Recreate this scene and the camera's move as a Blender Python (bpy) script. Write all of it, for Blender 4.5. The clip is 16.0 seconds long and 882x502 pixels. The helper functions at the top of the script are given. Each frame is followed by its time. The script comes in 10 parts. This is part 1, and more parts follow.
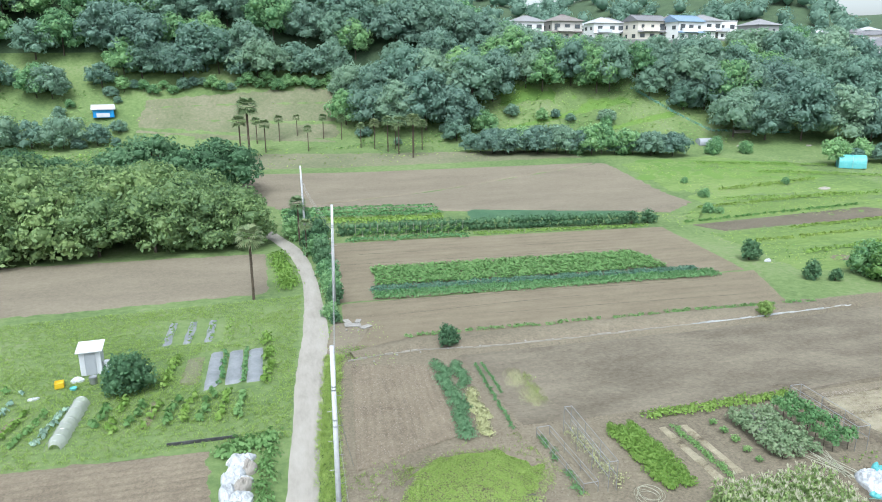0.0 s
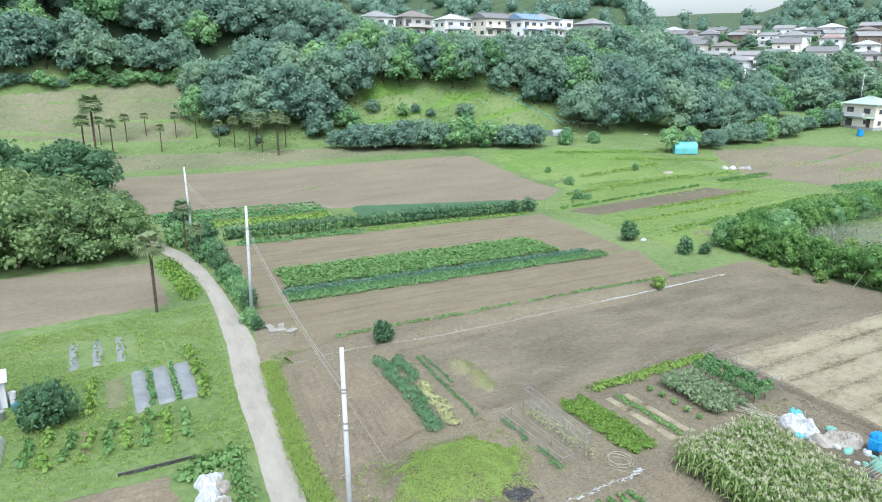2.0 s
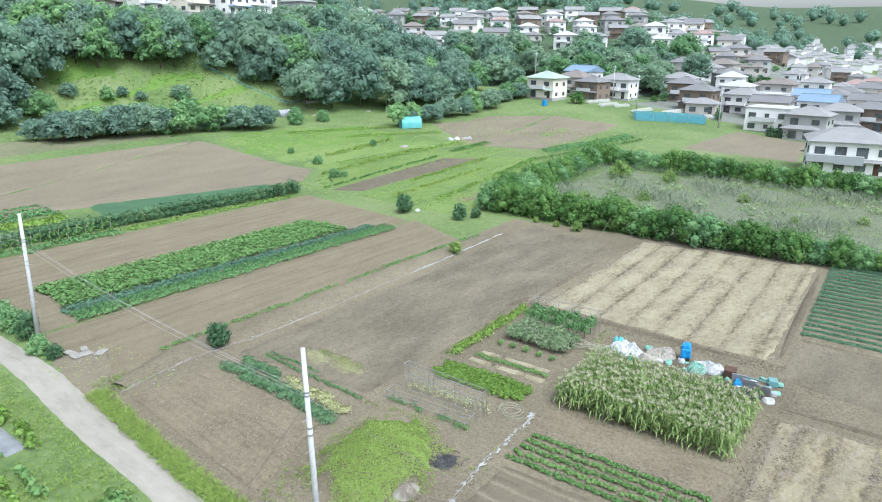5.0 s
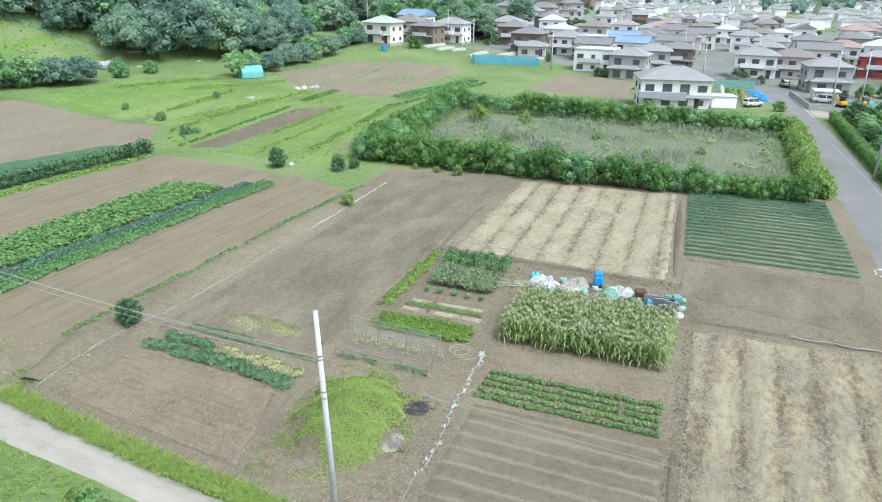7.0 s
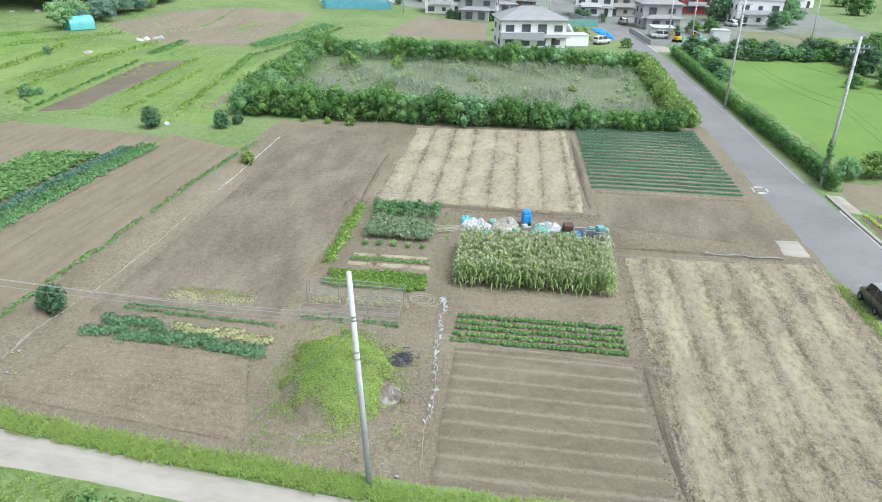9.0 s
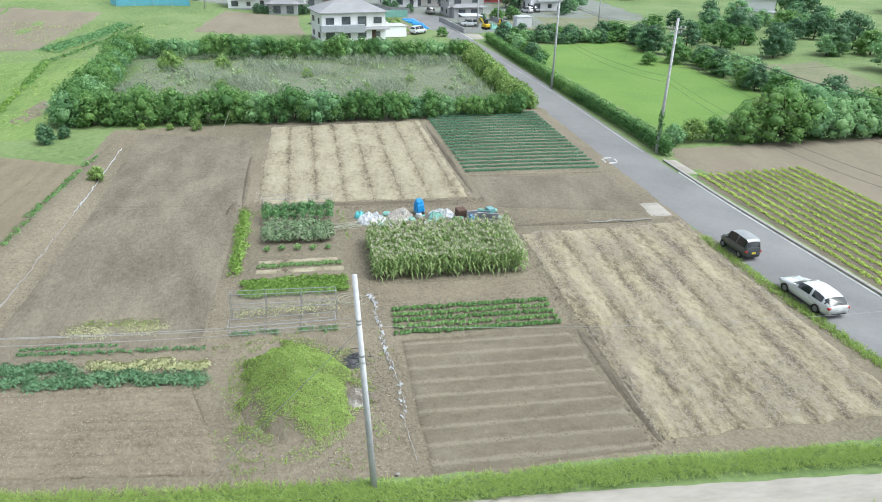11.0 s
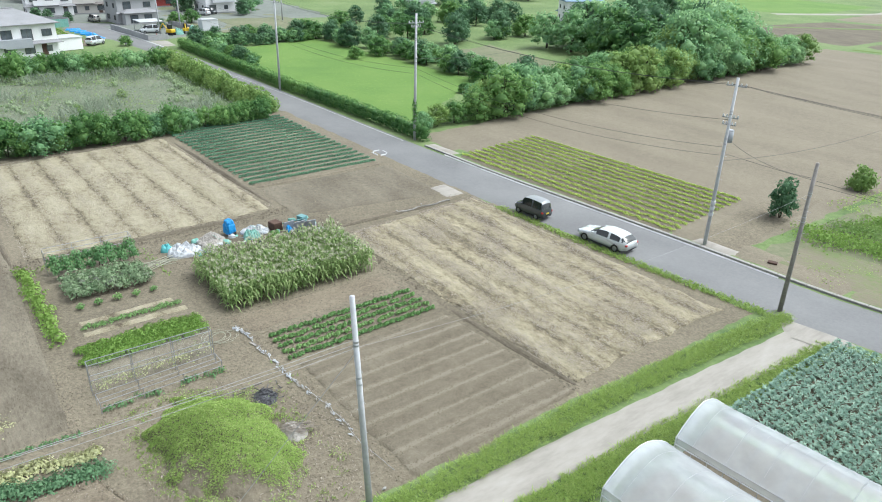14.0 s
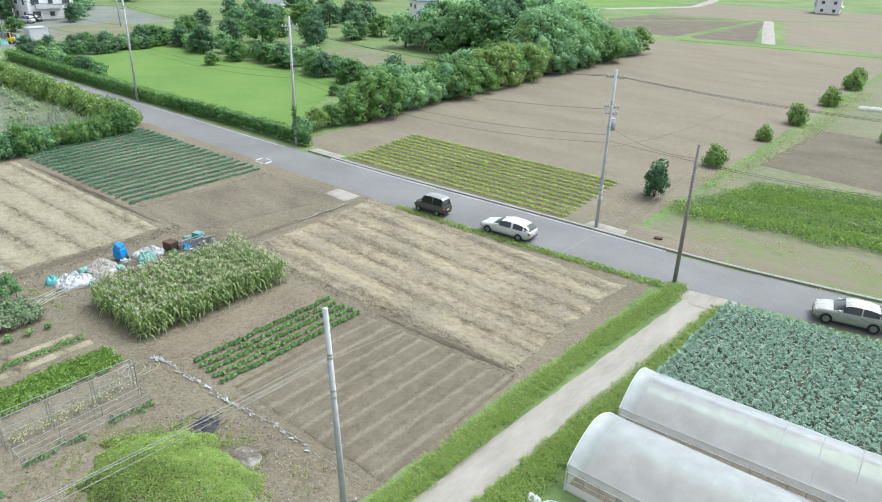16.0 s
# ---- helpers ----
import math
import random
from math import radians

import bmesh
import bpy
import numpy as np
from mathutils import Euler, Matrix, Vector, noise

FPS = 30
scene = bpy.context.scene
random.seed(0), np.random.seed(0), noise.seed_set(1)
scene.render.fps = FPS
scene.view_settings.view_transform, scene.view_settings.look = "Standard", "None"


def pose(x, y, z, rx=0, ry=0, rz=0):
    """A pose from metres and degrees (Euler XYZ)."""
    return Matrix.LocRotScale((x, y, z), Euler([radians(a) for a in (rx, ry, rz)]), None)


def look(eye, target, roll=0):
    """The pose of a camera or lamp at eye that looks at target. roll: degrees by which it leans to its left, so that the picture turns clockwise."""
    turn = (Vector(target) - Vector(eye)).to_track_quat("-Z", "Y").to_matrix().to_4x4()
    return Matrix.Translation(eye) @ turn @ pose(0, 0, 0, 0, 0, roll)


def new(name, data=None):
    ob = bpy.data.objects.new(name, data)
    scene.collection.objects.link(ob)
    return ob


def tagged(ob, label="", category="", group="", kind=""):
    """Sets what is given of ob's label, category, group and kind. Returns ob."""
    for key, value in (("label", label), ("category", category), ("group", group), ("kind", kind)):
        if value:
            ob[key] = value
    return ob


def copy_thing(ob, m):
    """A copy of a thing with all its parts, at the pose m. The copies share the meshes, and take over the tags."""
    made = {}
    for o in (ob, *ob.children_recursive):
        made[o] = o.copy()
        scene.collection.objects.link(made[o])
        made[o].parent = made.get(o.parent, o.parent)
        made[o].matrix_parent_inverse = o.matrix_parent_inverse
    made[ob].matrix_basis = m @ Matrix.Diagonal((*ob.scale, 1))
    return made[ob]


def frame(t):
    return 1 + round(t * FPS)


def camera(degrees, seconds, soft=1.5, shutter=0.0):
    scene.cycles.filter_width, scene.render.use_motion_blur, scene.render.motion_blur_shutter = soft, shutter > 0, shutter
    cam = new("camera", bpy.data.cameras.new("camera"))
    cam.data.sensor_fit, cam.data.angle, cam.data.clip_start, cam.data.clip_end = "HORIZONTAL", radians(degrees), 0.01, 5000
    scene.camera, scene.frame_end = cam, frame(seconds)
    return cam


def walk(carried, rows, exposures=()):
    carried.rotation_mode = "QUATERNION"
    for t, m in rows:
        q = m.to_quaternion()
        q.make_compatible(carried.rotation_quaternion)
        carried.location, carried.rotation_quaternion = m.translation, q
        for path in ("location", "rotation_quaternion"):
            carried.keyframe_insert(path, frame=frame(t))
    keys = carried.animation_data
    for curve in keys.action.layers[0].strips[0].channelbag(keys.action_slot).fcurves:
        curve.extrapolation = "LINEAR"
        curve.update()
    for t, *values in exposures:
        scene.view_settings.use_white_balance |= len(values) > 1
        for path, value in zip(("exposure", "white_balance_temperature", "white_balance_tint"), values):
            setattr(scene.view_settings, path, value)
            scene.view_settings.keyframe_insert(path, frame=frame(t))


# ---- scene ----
cam = camera(65.2, 16.0, soft=1.0)
METRES, EYE, TILT, LEAN, TURN = 55.6, 23.11, -2.388, 0.585, -14.012
ROWS = [
    (0.0, 0.0, 0.0, 0.0, 0.11, -12.76, -0.46),
    (0.5, -0.0339, 0.0001, -0.0005, -2.43, -13.0, -0.39),
    (1.0, -0.0672, 0.0021, -0.0002, -5.19, -13.05, -0.28),
    (1.5, -0.1001, 0.0042, -0.0006, -8.79, -13.05, -0.18),
    (2.0, -0.133, 0.0101, -0.0014, -13.44, -13.06, -0.07),
    (2.5, -0.1651, 0.0191, -0.0006, -17.87, -13.1, 0.07),
    (3.0, -0.1953, 0.0306, 0.0005, -22.33, -13.33, 0.21),
    (3.5, -0.2252, 0.0446, -0.0004, -26.66, -13.37, 0.36),
    (4.0, -0.254, 0.0608, -0.0013, -30.8, -13.44, 0.45),
    (4.5, -0.2806, 0.0792, -0.0027, -34.87, -14.01, 0.56),
    (7.0, -0.3977, 0.1941, -0.0006, -53.77, -19.26, 0.95),
    (7.5, -0.4167, 0.2212, 0.0009, -57.14, -20.65, 0.97),
    (8.0, -0.4341, 0.2496, 0.002, -60.36, -22.05, 1.01),
    (10.5, -0.4971, 0.4002, 0.0072, -80.36, -24.62, 1.1),
    (11.0, -0.502, 0.4341, 0.0086, -84.7, -24.73, 1.06),
    (11.5, -0.5051, 0.4678, 0.0104, -88.32, -24.82, 1.06),
    (12.0, -0.5065, 0.5014, 0.0127, -91.98, -24.92, 1.04),
    (12.5, -0.5058, 0.5336, 0.0143, -96.96, -25.06, 1.04),
    (13.0, -0.5016, 0.5666, 0.016, -103.31, -25.21, 0.95),
    (13.5, -0.4924, 0.5995, 0.0175, -108.69, -25.33, 0.91),
    (14.0, -0.4803, 0.6313, 0.0191, -112.61, -25.41, 0.86),
    (14.5, -0.4667, 0.6613, 0.0209, -115.99, -25.48, 0.8),
    (15.0, -0.4567, 0.6817, 0.0219, -119.58, -25.54, 0.76),
    (15.5, -0.4524, 0.6906, 0.0226, -122.74, -25.59, 0.71),
    (16.0, -0.4489, 0.6957, 0.0235, -125.34, -25.62, 0.63),
]
walk(cam, [(t, pose(0, 0, EYE, TILT, LEAN, TURN) @ pose(METRES * x, METRES * y, METRES * z, 90 + pitch, roll, yaw)) for t, x, y, z, yaw, pitch, roll in ROWS],
     exposures=[(0.0, 1.18, 5900, 3), (4.5, 1.18, 5910, 3), (8.0, 1.17, 6010, 3), (11.0, 1.16, 6050, 3), (16.0, 1.15, 6050, 3)])

# ---- light: a bright overcast day ----
world = bpy.data.worlds.new("overcast_sky")
scene.world = world
world.use_nodes = True
wn = world.node_tree.nodes
wl = world.node_tree.links
sky = wn.new("ShaderNodeTexSky")
sky.sky_type = "NISHITA"
sky.sun_disc = False
sky.sun_elevation = radians(58)
sky.sun_rotation = radians(200)
sky.dust_density = 4.0
sky.air_density = 1.0
hs = wn.new("ShaderNodeHueSaturation")
hs.inputs["Saturation"].default_value = 0.22
hs.inputs["Value"].default_value = 1.0
wl.new(sky.outputs["Color"], hs.inputs["Color"])
wl.new(hs.outputs["Color"], wn["Background"].inputs["Color"])
wn["Background"].inputs["Strength"].default_value = 0.15
sun_data = bpy.data.lights.new("sun", "SUN")
sun_data.energy = 1.2
sun_data.angle = radians(32)
sun_data.color = (1.0, 0.97, 0.92)
sun = new("sun", sun_data)
sun.matrix_world = look((0, 0, 300), (60, 150, 0)).to_3x3().to_4x4()
sun.location = (0, 0, 300)


# ---- small tools ----
def sstep(a, b, x):
    t = min(1.0, max(0.0, (x - a) / (b - a)))
    return t * t * (3 - 2 * t)


def foot(x):
    """Where the wooded slope begins, as y over x."""
    return float(np.interp(x, [-200, -30, 20, 60, 100, 130, 200], [176, 174, 172, 160, 146, 138, 142]))


def gz(x, y):
    """Height of the land: level fields, a wooded slope to the north, a hillside town and far hills."""
    if y < 60 and x < 130 and x * x + y * y < 300 ** 2:
        return 0.0
    yf = foot(x)
    g = 0.07 * min(45.0, max(0.0, y - yf + 45))
    ridge = (27 + 16 * sstep(80, -20, x)) * sstep(0, 58 + 12 * sstep(80, 0, x), y - yf) * (1 - sstep(140, 200, x))
    s = 0.86 * x + 0.51 * y
    r = math.hypot(x, y)
    az = math.degrees(math.atan2(y, x))
    east = 26.5 * sstep(225, 430, s) * sstep(8, 24, az) * (1 - sstep(58, 75, az))
    town = 4.0 * sstep(135, 190, x) * sstep(40, 100, y)
    far = 44 * sstep(330, 540, r) * sstep(46, 50, az) * (1 - sstep(125, 150, az))
    far += 33 * sstep(460, 640, r) * sstep(22, 30, az) * (1 - sstep(36, 39.5, az))
    far += 95 * sstep(800, 1900, r) * sstep(-25, 8, az) * (1 - sstep(150, 170, az)) * (0.95 + 0.14 * noise.noise((az * 0.11, 3.1, 0)))
    return g + max(ridge, east) + town + far


def obj(name, V, Fc, mat, parent=None, label="", smooth=False):
    me = bpy.data.meshes.new(name)
    me.from_pydata([tuple(v) for v in V], [], Fc)
    mats = mat if isinstance(mat, (list, tuple)) else [mat]
    for m in mats:
        me.materials.append(m)
    if smooth:
        me.polygons.foreach_set("use_smooth", [True] * len(me.polygons))
    me.update()
    ob = new(name, me)
    if parent:
        ob.parent = parent
    if label:
        ob["label"] = label
    return ob


def part(name, bm, mat, parent=None, label="", smooth=False):
    me = bpy.data.meshes.new(name)
    bmesh.ops.recalc_face_normals(bm, faces=bm.faces)
    bm.to_mesh(me)
    bm.free()
    me.materials.append(mat)
    if smooth:
        me.polygons.foreach_set("use_smooth", [True] * len(me.polygons))
    ob = new(name, me)
    if parent:
        ob.parent = parent
    if label:
        ob["label"] = label
    return ob


def thing(name, x, y, label, category, group="", z=None, rz=0.0):
    e = new(name)
    e.empty_display_size = 0.3
    e.matrix_basis = pose(x, y, gz(x, y) if z is None else z, 0, 0, rz)
    return tagged(e, label, category, group)


def box(bm, x0, x1, y0, y1, z0, z1, bevel=0.0, m=None):
    r = bmesh.ops.create_cube(bm, size=1.0)
    vs = r["verts"]
    for v in vs:
        v.co = Vector(((x0 + x1) / 2 + v.co.x * (x1 - x0), (y0 + y1) / 2 + v.co.y * (y1 - y0), (z0 + z1) / 2 + v.co.z * (z1 - z0)))
    if bevel:
        es = list({e for v in vs for e in v.link_edges})
        out = bmesh.ops.bevel(bm, geom=es, offset=bevel, segments=1, affect="EDGES")
        vs = out["verts"] if m is None else list({v for f in out["faces"] for v in f.verts} | {v for v in vs if v.is_valid})
    if m is not None:
        bmesh.ops.transform(bm, matrix=m, verts=[v for v in vs if v.is_valid])
    return vs


def rod(bm, a, b, r0, r1=None, n=8, cap=True):
    """A tapered rod from a to b."""
    a, b = Vector(a), Vector(b)
    r1 = r0 if r1 is None else r1
    d = b - a
    q = d.to_track_quat("Z", "Y")
    rings = []
    for p, r in ((a, r0), (b, r1)):
        rings.append([bm.verts.new(p + q @ Vector((r * math.cos(k * 2 * math.pi / n), r * math.sin(k * 2 * math.pi / n), 0))) for k in range(n)])
    for k in range(n):
        bm.faces.new((rings[0][k], rings[0][(k + 1) % n], rings[1][(k + 1) % n], rings[1][k]))
    if cap:
        bm.faces.new(rings[0][::-1])
        bm.faces.new(rings[1])


def tube(bm, pts, r, n=5):
    """A bent round bar through the points, in one piece."""
    P = [Vector(p) for p in pts]
    last = None
    for i, p in enumerate(P):
        q = (P[min(i + 1, len(P) - 1)] - P[max(i - 1, 0)]).to_track_quat("Z", "Y")
        ring = [bm.verts.new(p + q @ Vector((r * math.cos(k * 2 * math.pi / n), r * math.sin(k * 2 * math.pi / n), 0))) for k in range(n)]
        if last:
            d = min(range(n), key=lambda s: (ring[s].co - last[0].co).length)
            for k in range(n):
                bm.faces.new((last[k], last[(k + 1) % n], ring[(k + 1 + d) % n], ring[(k + d) % n]))
            ring = ring[d:] + ring[:d]
        last = ring


# ---- materials ----
def nodes_of(name):
    m = bpy.data.materials.new(name)
    m.use_nodes = True
    nt = m.node_tree
    return m, nt.nodes, nt.links, nt.nodes["Principled BSDF"]


GROUND_ALBEDO = 0.68


def ramp(nd, cols, f=1.0):
    r = nd.new("ShaderNodeValToRGB")
    el = r.color_ramp.elements
    while len(el) < len(cols):
        el.new(0.5)
    for k, c in enumerate(cols):
        el[k].position = 0.35 + 0.3 * k / max(1, len(cols) - 1)
        el[k].color = (c[0] * f, c[1] * f, c[2] * f * 1.06, 1)
    return r


def surf(name, cols, big=0.15, fine=6.0, rough=0.9, bump=0.3, metal=0.0, stretch=(1, 1, 1), mixf=0.5, spec=0.3, f=GROUND_ALBEDO, crumb=0.0):
    """A surface that varies at two scales, in metres of the object's own space."""
    m, nd, ln, bs = nodes_of(name)
    tc = nd.new("ShaderNodeTexCoord")
    mp = nd.new("ShaderNodeMapping")
    mp.inputs["Scale"].default_value = stretch
    ln.new(tc.outputs["Object"], mp.inputs["Vector"])
    n1 = nd.new("ShaderNodeTexNoise")
    n1.inputs["Scale"].default_value = big
    n1.inputs["Detail"].default_value = 6
    n1.inputs["Roughness"].default_value = 0.6
    n2 = nd.new("ShaderNodeTexNoise")
    n2.inputs["Scale"].default_value = fine
    n2.inputs["Detail"].default_value = 9
    n2.inputs["Roughness"].default_value = 0.65
    for n in (n1, n2):
        ln.new(mp.outputs["Vector"], n.inputs["Vector"])
    mx = nd.new("ShaderNodeMix")
    mx.data_type = "FLOAT"
    mx.inputs[0].default_value = mixf
    ln.new(n1.outputs["Fac"], mx.inputs[2])
    ln.new(n2.outputs["Fac"], mx.inputs[3])
    r = ramp(nd, cols, f)
    if crumb:
        n3 = nd.new("ShaderNodeTexNoise")
        n3.inputs["Scale"].default_value = crumb
        n3.inputs["Detail"].default_value = 7
        n3.inputs["Roughness"].default_value = 0.8
        ln.new(tc.outputs["Object"], n3.inputs["Vector"])
        ad = nd.new("ShaderNodeMath")
        ad.operation = "MULTIPLY_ADD"
        ln.new(n3.outputs["Fac"], ad.inputs[0])
        ad.inputs[1].default_value = 0.44
        sh = nd.new("ShaderNodeMath")
        sh.operation = "SUBTRACT"
        ln.new(mx.outputs[0], sh.inputs[0])
        sh.inputs[1].default_value = 0.22
        ln.new(sh.outputs[0], ad.inputs[2])
        ln.new(ad.outputs[0], r.inputs["Fac"])
    else:
        ln.new(mx.outputs[0], r.inputs["Fac"])
    ln.new(r.outputs["Color"], bs.inputs["Base Color"])
    bs.inputs["Roughness"].default_value = rough
    bs.inputs["Metallic"].default_value = metal
    bs.inputs["Specular IOR Level"].default_value = spec
    if bump:
        bp = nd.new("ShaderNodeBump")
        bp.inputs["Strength"].default_value = bump
        bp.inputs["Distance"].default_value = 0.09
        ln.new(n2.outputs["Fac"], bp.inputs["Height"])
        ln.new(bp.outputs["Normal"], bs.inputs["Normal"])
    return m


def leafy(name, cols, translucent=0.25, rough=0.55, whole=0.45, spec=0.25):
    """Foliage: each leaf or clump takes its own green."""
    m, nd, ln, bs = nodes_of(name)
    out = nd["Material Output"]
    r = ramp(nd, [(a, b, c * 1.22) for a, b, c in cols])
    for k, e in enumerate(r.color_ramp.elements):
        e.position = k / max(1, len(cols) - 1)
    g = nd.new("ShaderNodeNewGeometry")
    oi = nd.new("ShaderNodeObjectInfo")
    mx = nd.new("ShaderNodeMix")
    mx.data_type = "FLOAT"
    mx.inputs[0].default_value = whole
    ln.new(g.outputs["Random Per Island"], mx.inputs[2])
    ln.new(oi.outputs["Random"], mx.inputs[3])
    ln.new(mx.outputs[0], r.inputs["Fac"])
    ln.new(r.outputs["Color"], bs.inputs["Base Color"])
    bs.inputs["Roughness"].default_value = rough
    bs.inputs["Specular IOR Level"].default_value = spec
    tr = nd.new("ShaderNodeBsdfTranslucent")
    ln.new(r.outputs["Color"], tr.inputs["Color"])
    ms = nd.new("ShaderNodeMixShader")
    ms.inputs[0].default_value = translucent
    ln.new(bs.outputs[0], ms.inputs[1])
    ln.new(tr.outputs[0], ms.inputs[2])
    ln.new(ms.outputs[0], out.inputs["Surface"])
    return m


def plain(name, c, rough=0.6, metal=0.0, wear=0.12, scale=3.0, spec=0.4, f=GROUND_ALBEDO):
    """Painted or moulded surfaces with faint wear and dirt."""
    d = tuple(v * (1 - wear) for v in c)
    u = tuple(min(1, v * (1 + wear * 0.6)) for v in c)
    return surf(name, [d, c, u], scale * 0.3, scale * 4, rough, 0.06, metal, spec=spec, f=f)


def striped(name, cols, period, axis, turn=0.0, blur=1.6, rough=0.95, bump=0.5, gap=0.45, breakup=1.0, along=1.0, thin=1.0, patchy=0.3, bare=0.0):
    """Ground with broad swaths of loose straw or turned soil, ragged at the edges."""
    m, nd, ln, bs = nodes_of(name)
    tc = nd.new("ShaderNodeTexCoord")
    mp = nd.new("ShaderNodeMapping")
    mp.inputs["Rotation"].default_value = (0, 0, radians(turn))
    ln.new(tc.outputs["Object"], mp.inputs["Vector"])
    w = nd.new("ShaderNodeTexWave")
    w.bands_direction = axis
    w.inputs["Scale"].default_value = 0.314 / period
    w.inputs["Distortion"].default_value = blur
    w.inputs["Detail"].default_value = 4
    w.inputs["Detail Scale"].default_value = 9.0 * period
    w.inputs["Detail Roughness"].default_value = 0.7
    n1 = nd.new("ShaderNodeTexNoise")
    n1.inputs["Scale"].default_value = 0.4
    n1.inputs["Detail"].default_value = 8
    n1.inputs["Roughness"].default_value = 0.72
    n2 = nd.new("ShaderNodeTexNoise")
    n2.inputs["Scale"].default_value = 7
    n2.inputs["Detail"].default_value = 9
    n2.inputs["Roughness"].default_value = 0.85
    mp2 = nd.new("ShaderNodeMapping")
    mp2.inputs["Scale"].default_value = (along if axis == "Y" else 1, along if axis == "X" else 1, 1)
    ln.new(mp.outputs["Vector"], mp2.inputs["Vector"])
    ln.new(mp.outputs["Vector"], w.inputs["Vector"])
    ln.new(mp2.outputs["Vector"], n1.inputs["Vector"])
    ln.new(mp.outputs["Vector"], n2.inputs["Vector"])
    a = nd.new("ShaderNodeMath")
    a.operation = "MULTIPLY_ADD"
    ln.new(n1.outputs["Fac"], a.inputs[0])
    a.inputs[1].default_value = breakup
    ln.new(n2.outputs["Fac"], a.inputs[2])
    tn = nd.new("ShaderNodeMath")
    tn.operation = "POWER"
    ln.new(w.outputs["Fac"], tn.inputs[0])
    tn.inputs[1].default_value = thin
    b = nd.new("ShaderNodeMath")
    b.operation = "MULTIPLY_ADD"
    ln.new(tn.outputs[0], b.inputs[0])
    b.inputs[1].default_value = gap
    ln.new(a.outputs[0], b.inputs[2])
    n3 = nd.new("ShaderNodeTexNoise")
    n3.inputs["Scale"].default_value = 2.6
    n3.inputs["Detail"].default_value = 6
    n3.inputs["Roughness"].default_value = 0.7
    mp3 = nd.new("ShaderNodeMapping")
    mp3.inputs["Scale"].default_value = (0.55 if axis == "Y" else 1, 0.55 if axis == "X" else 1, 1)
    ln.new(mp.outputs["Vector"], mp3.inputs["Vector"])
    ln.new(mp3.outputs["Vector"], n3.inputs["Vector"])
    f = nd.new("ShaderNodeMath")
    f.operation = "MULTIPLY_ADD"
    ln.new(n3.outputs["Fac"], f.inputs[0])
    f.inputs[1].default_value = patchy
    ln.new(b.outputs[0], f.inputs[2])
    c = nd.new("ShaderNodeMapRange")
    mid = 0.5 * (1 + breakup + patchy) + gap / (1 + 1.1 * thin) - 0.03 + bare
    c.inputs["From Min"].default_value = mid - 0.25
    c.inputs["From Max"].default_value = mid + 0.25
    ln.new(f.outputs[0], c.inputs["Value"])
    r = ramp(nd, cols, GROUND_ALBEDO)
    for k, e in enumerate(r.color_ramp.elements):
        e.position = k / max(1, len(cols) - 1)
    ln.new(c.outputs["Result"], r.inputs["Fac"])
    ln.new(r.outputs["Color"], bs.inputs["Base Color"])
    bs.inputs["Roughness"].default_value = rough
    bs.inputs["Specular IOR Level"].default_value = 0.15
    bp = nd.new("ShaderNodeBump")
    bp.inputs["Strength"].default_value = bump
    bp.inputs["Distance"].default_value = 0.12
    ln.new(n2.outputs["Fac"], bp.inputs["Height"])
    ln.new(bp.outputs["Normal"], bs.inputs["Normal"])
    return m


def film_plastic(name, tint, clear, rough=0.25):
    """Thin translucent sheet, partly see-through."""
    m, nd, ln, bs = nodes_of(name)
    out = nd["Material Output"]
    tc = nd.new("ShaderNodeTexCoord")
    n = nd.new("ShaderNodeTexNoise")
    n.inputs["Scale"].default_value = 0.8
    n.inputs["Detail"].default_value = 5
    ln.new(tc.outputs["Object"], n.inputs["Vector"])
    mr = nd.new("ShaderNodeMapRange")
    mr.inputs["To Min"].default_value = max(0.0, clear - 0.16)
    mr.inputs["To Max"].default_value = min(1.0, clear + 0.16)
    ln.new(n.outputs["Fac"], mr.inputs["Value"])
    bs.inputs["Base Color"].default_value = (*tint, 1)
    bs.inputs["Roughness"].default_value = rough
    tl = nd.new("ShaderNodeBsdfTranslucent")
    tl.inputs["Color"].default_value = (*tint, 1)
    m0 = nd.new("ShaderNodeMixShader")
    m0.inputs[0].default_value = 0.4
    ln.new(bs.outputs[0], m0.inputs[1])
    ln.new(tl.outputs[0], m0.inputs[2])
    tp = nd.new("ShaderNodeBsdfTransparent")
    ms = nd.new("ShaderNodeMixShader")
    ln.new(mr.outputs["Result"], ms.inputs[0])
    ln.new(m0.outputs[0], ms.inputs[1])
    ln.new(tp.outputs[0], ms.inputs[2])
    ln.new(ms.outputs[0], out.inputs["Surface"])
    return m


SOIL = surf("tilled_soil", [(0.134, 0.113, 0.078), (0.214, 0.183, 0.127), (0.300, 0.258, 0.182)], 0.09, 5.5, 0.95, 0.7, mixf=0.58, crumb=2.2)
SOIL_DARK = surf("damp_ploughed_soil", [(0.102, 0.086, 0.060), (0.155, 0.131, 0.092), (0.214, 0.183, 0.130)], 0.16, 5.0, 0.95, 0.6, stretch=(1, 1.6, 1), mixf=0.55, crumb=2.2)
SOIL_PALE = surf("dry_level_soil", [(0.177, 0.151, 0.106), (0.233, 0.200, 0.142), (0.287, 0.249, 0.179)], 0.12, 6.0, 0.95, 0.5, stretch=(0.6, 1.6, 1), mixf=0.6, crumb=1.4)
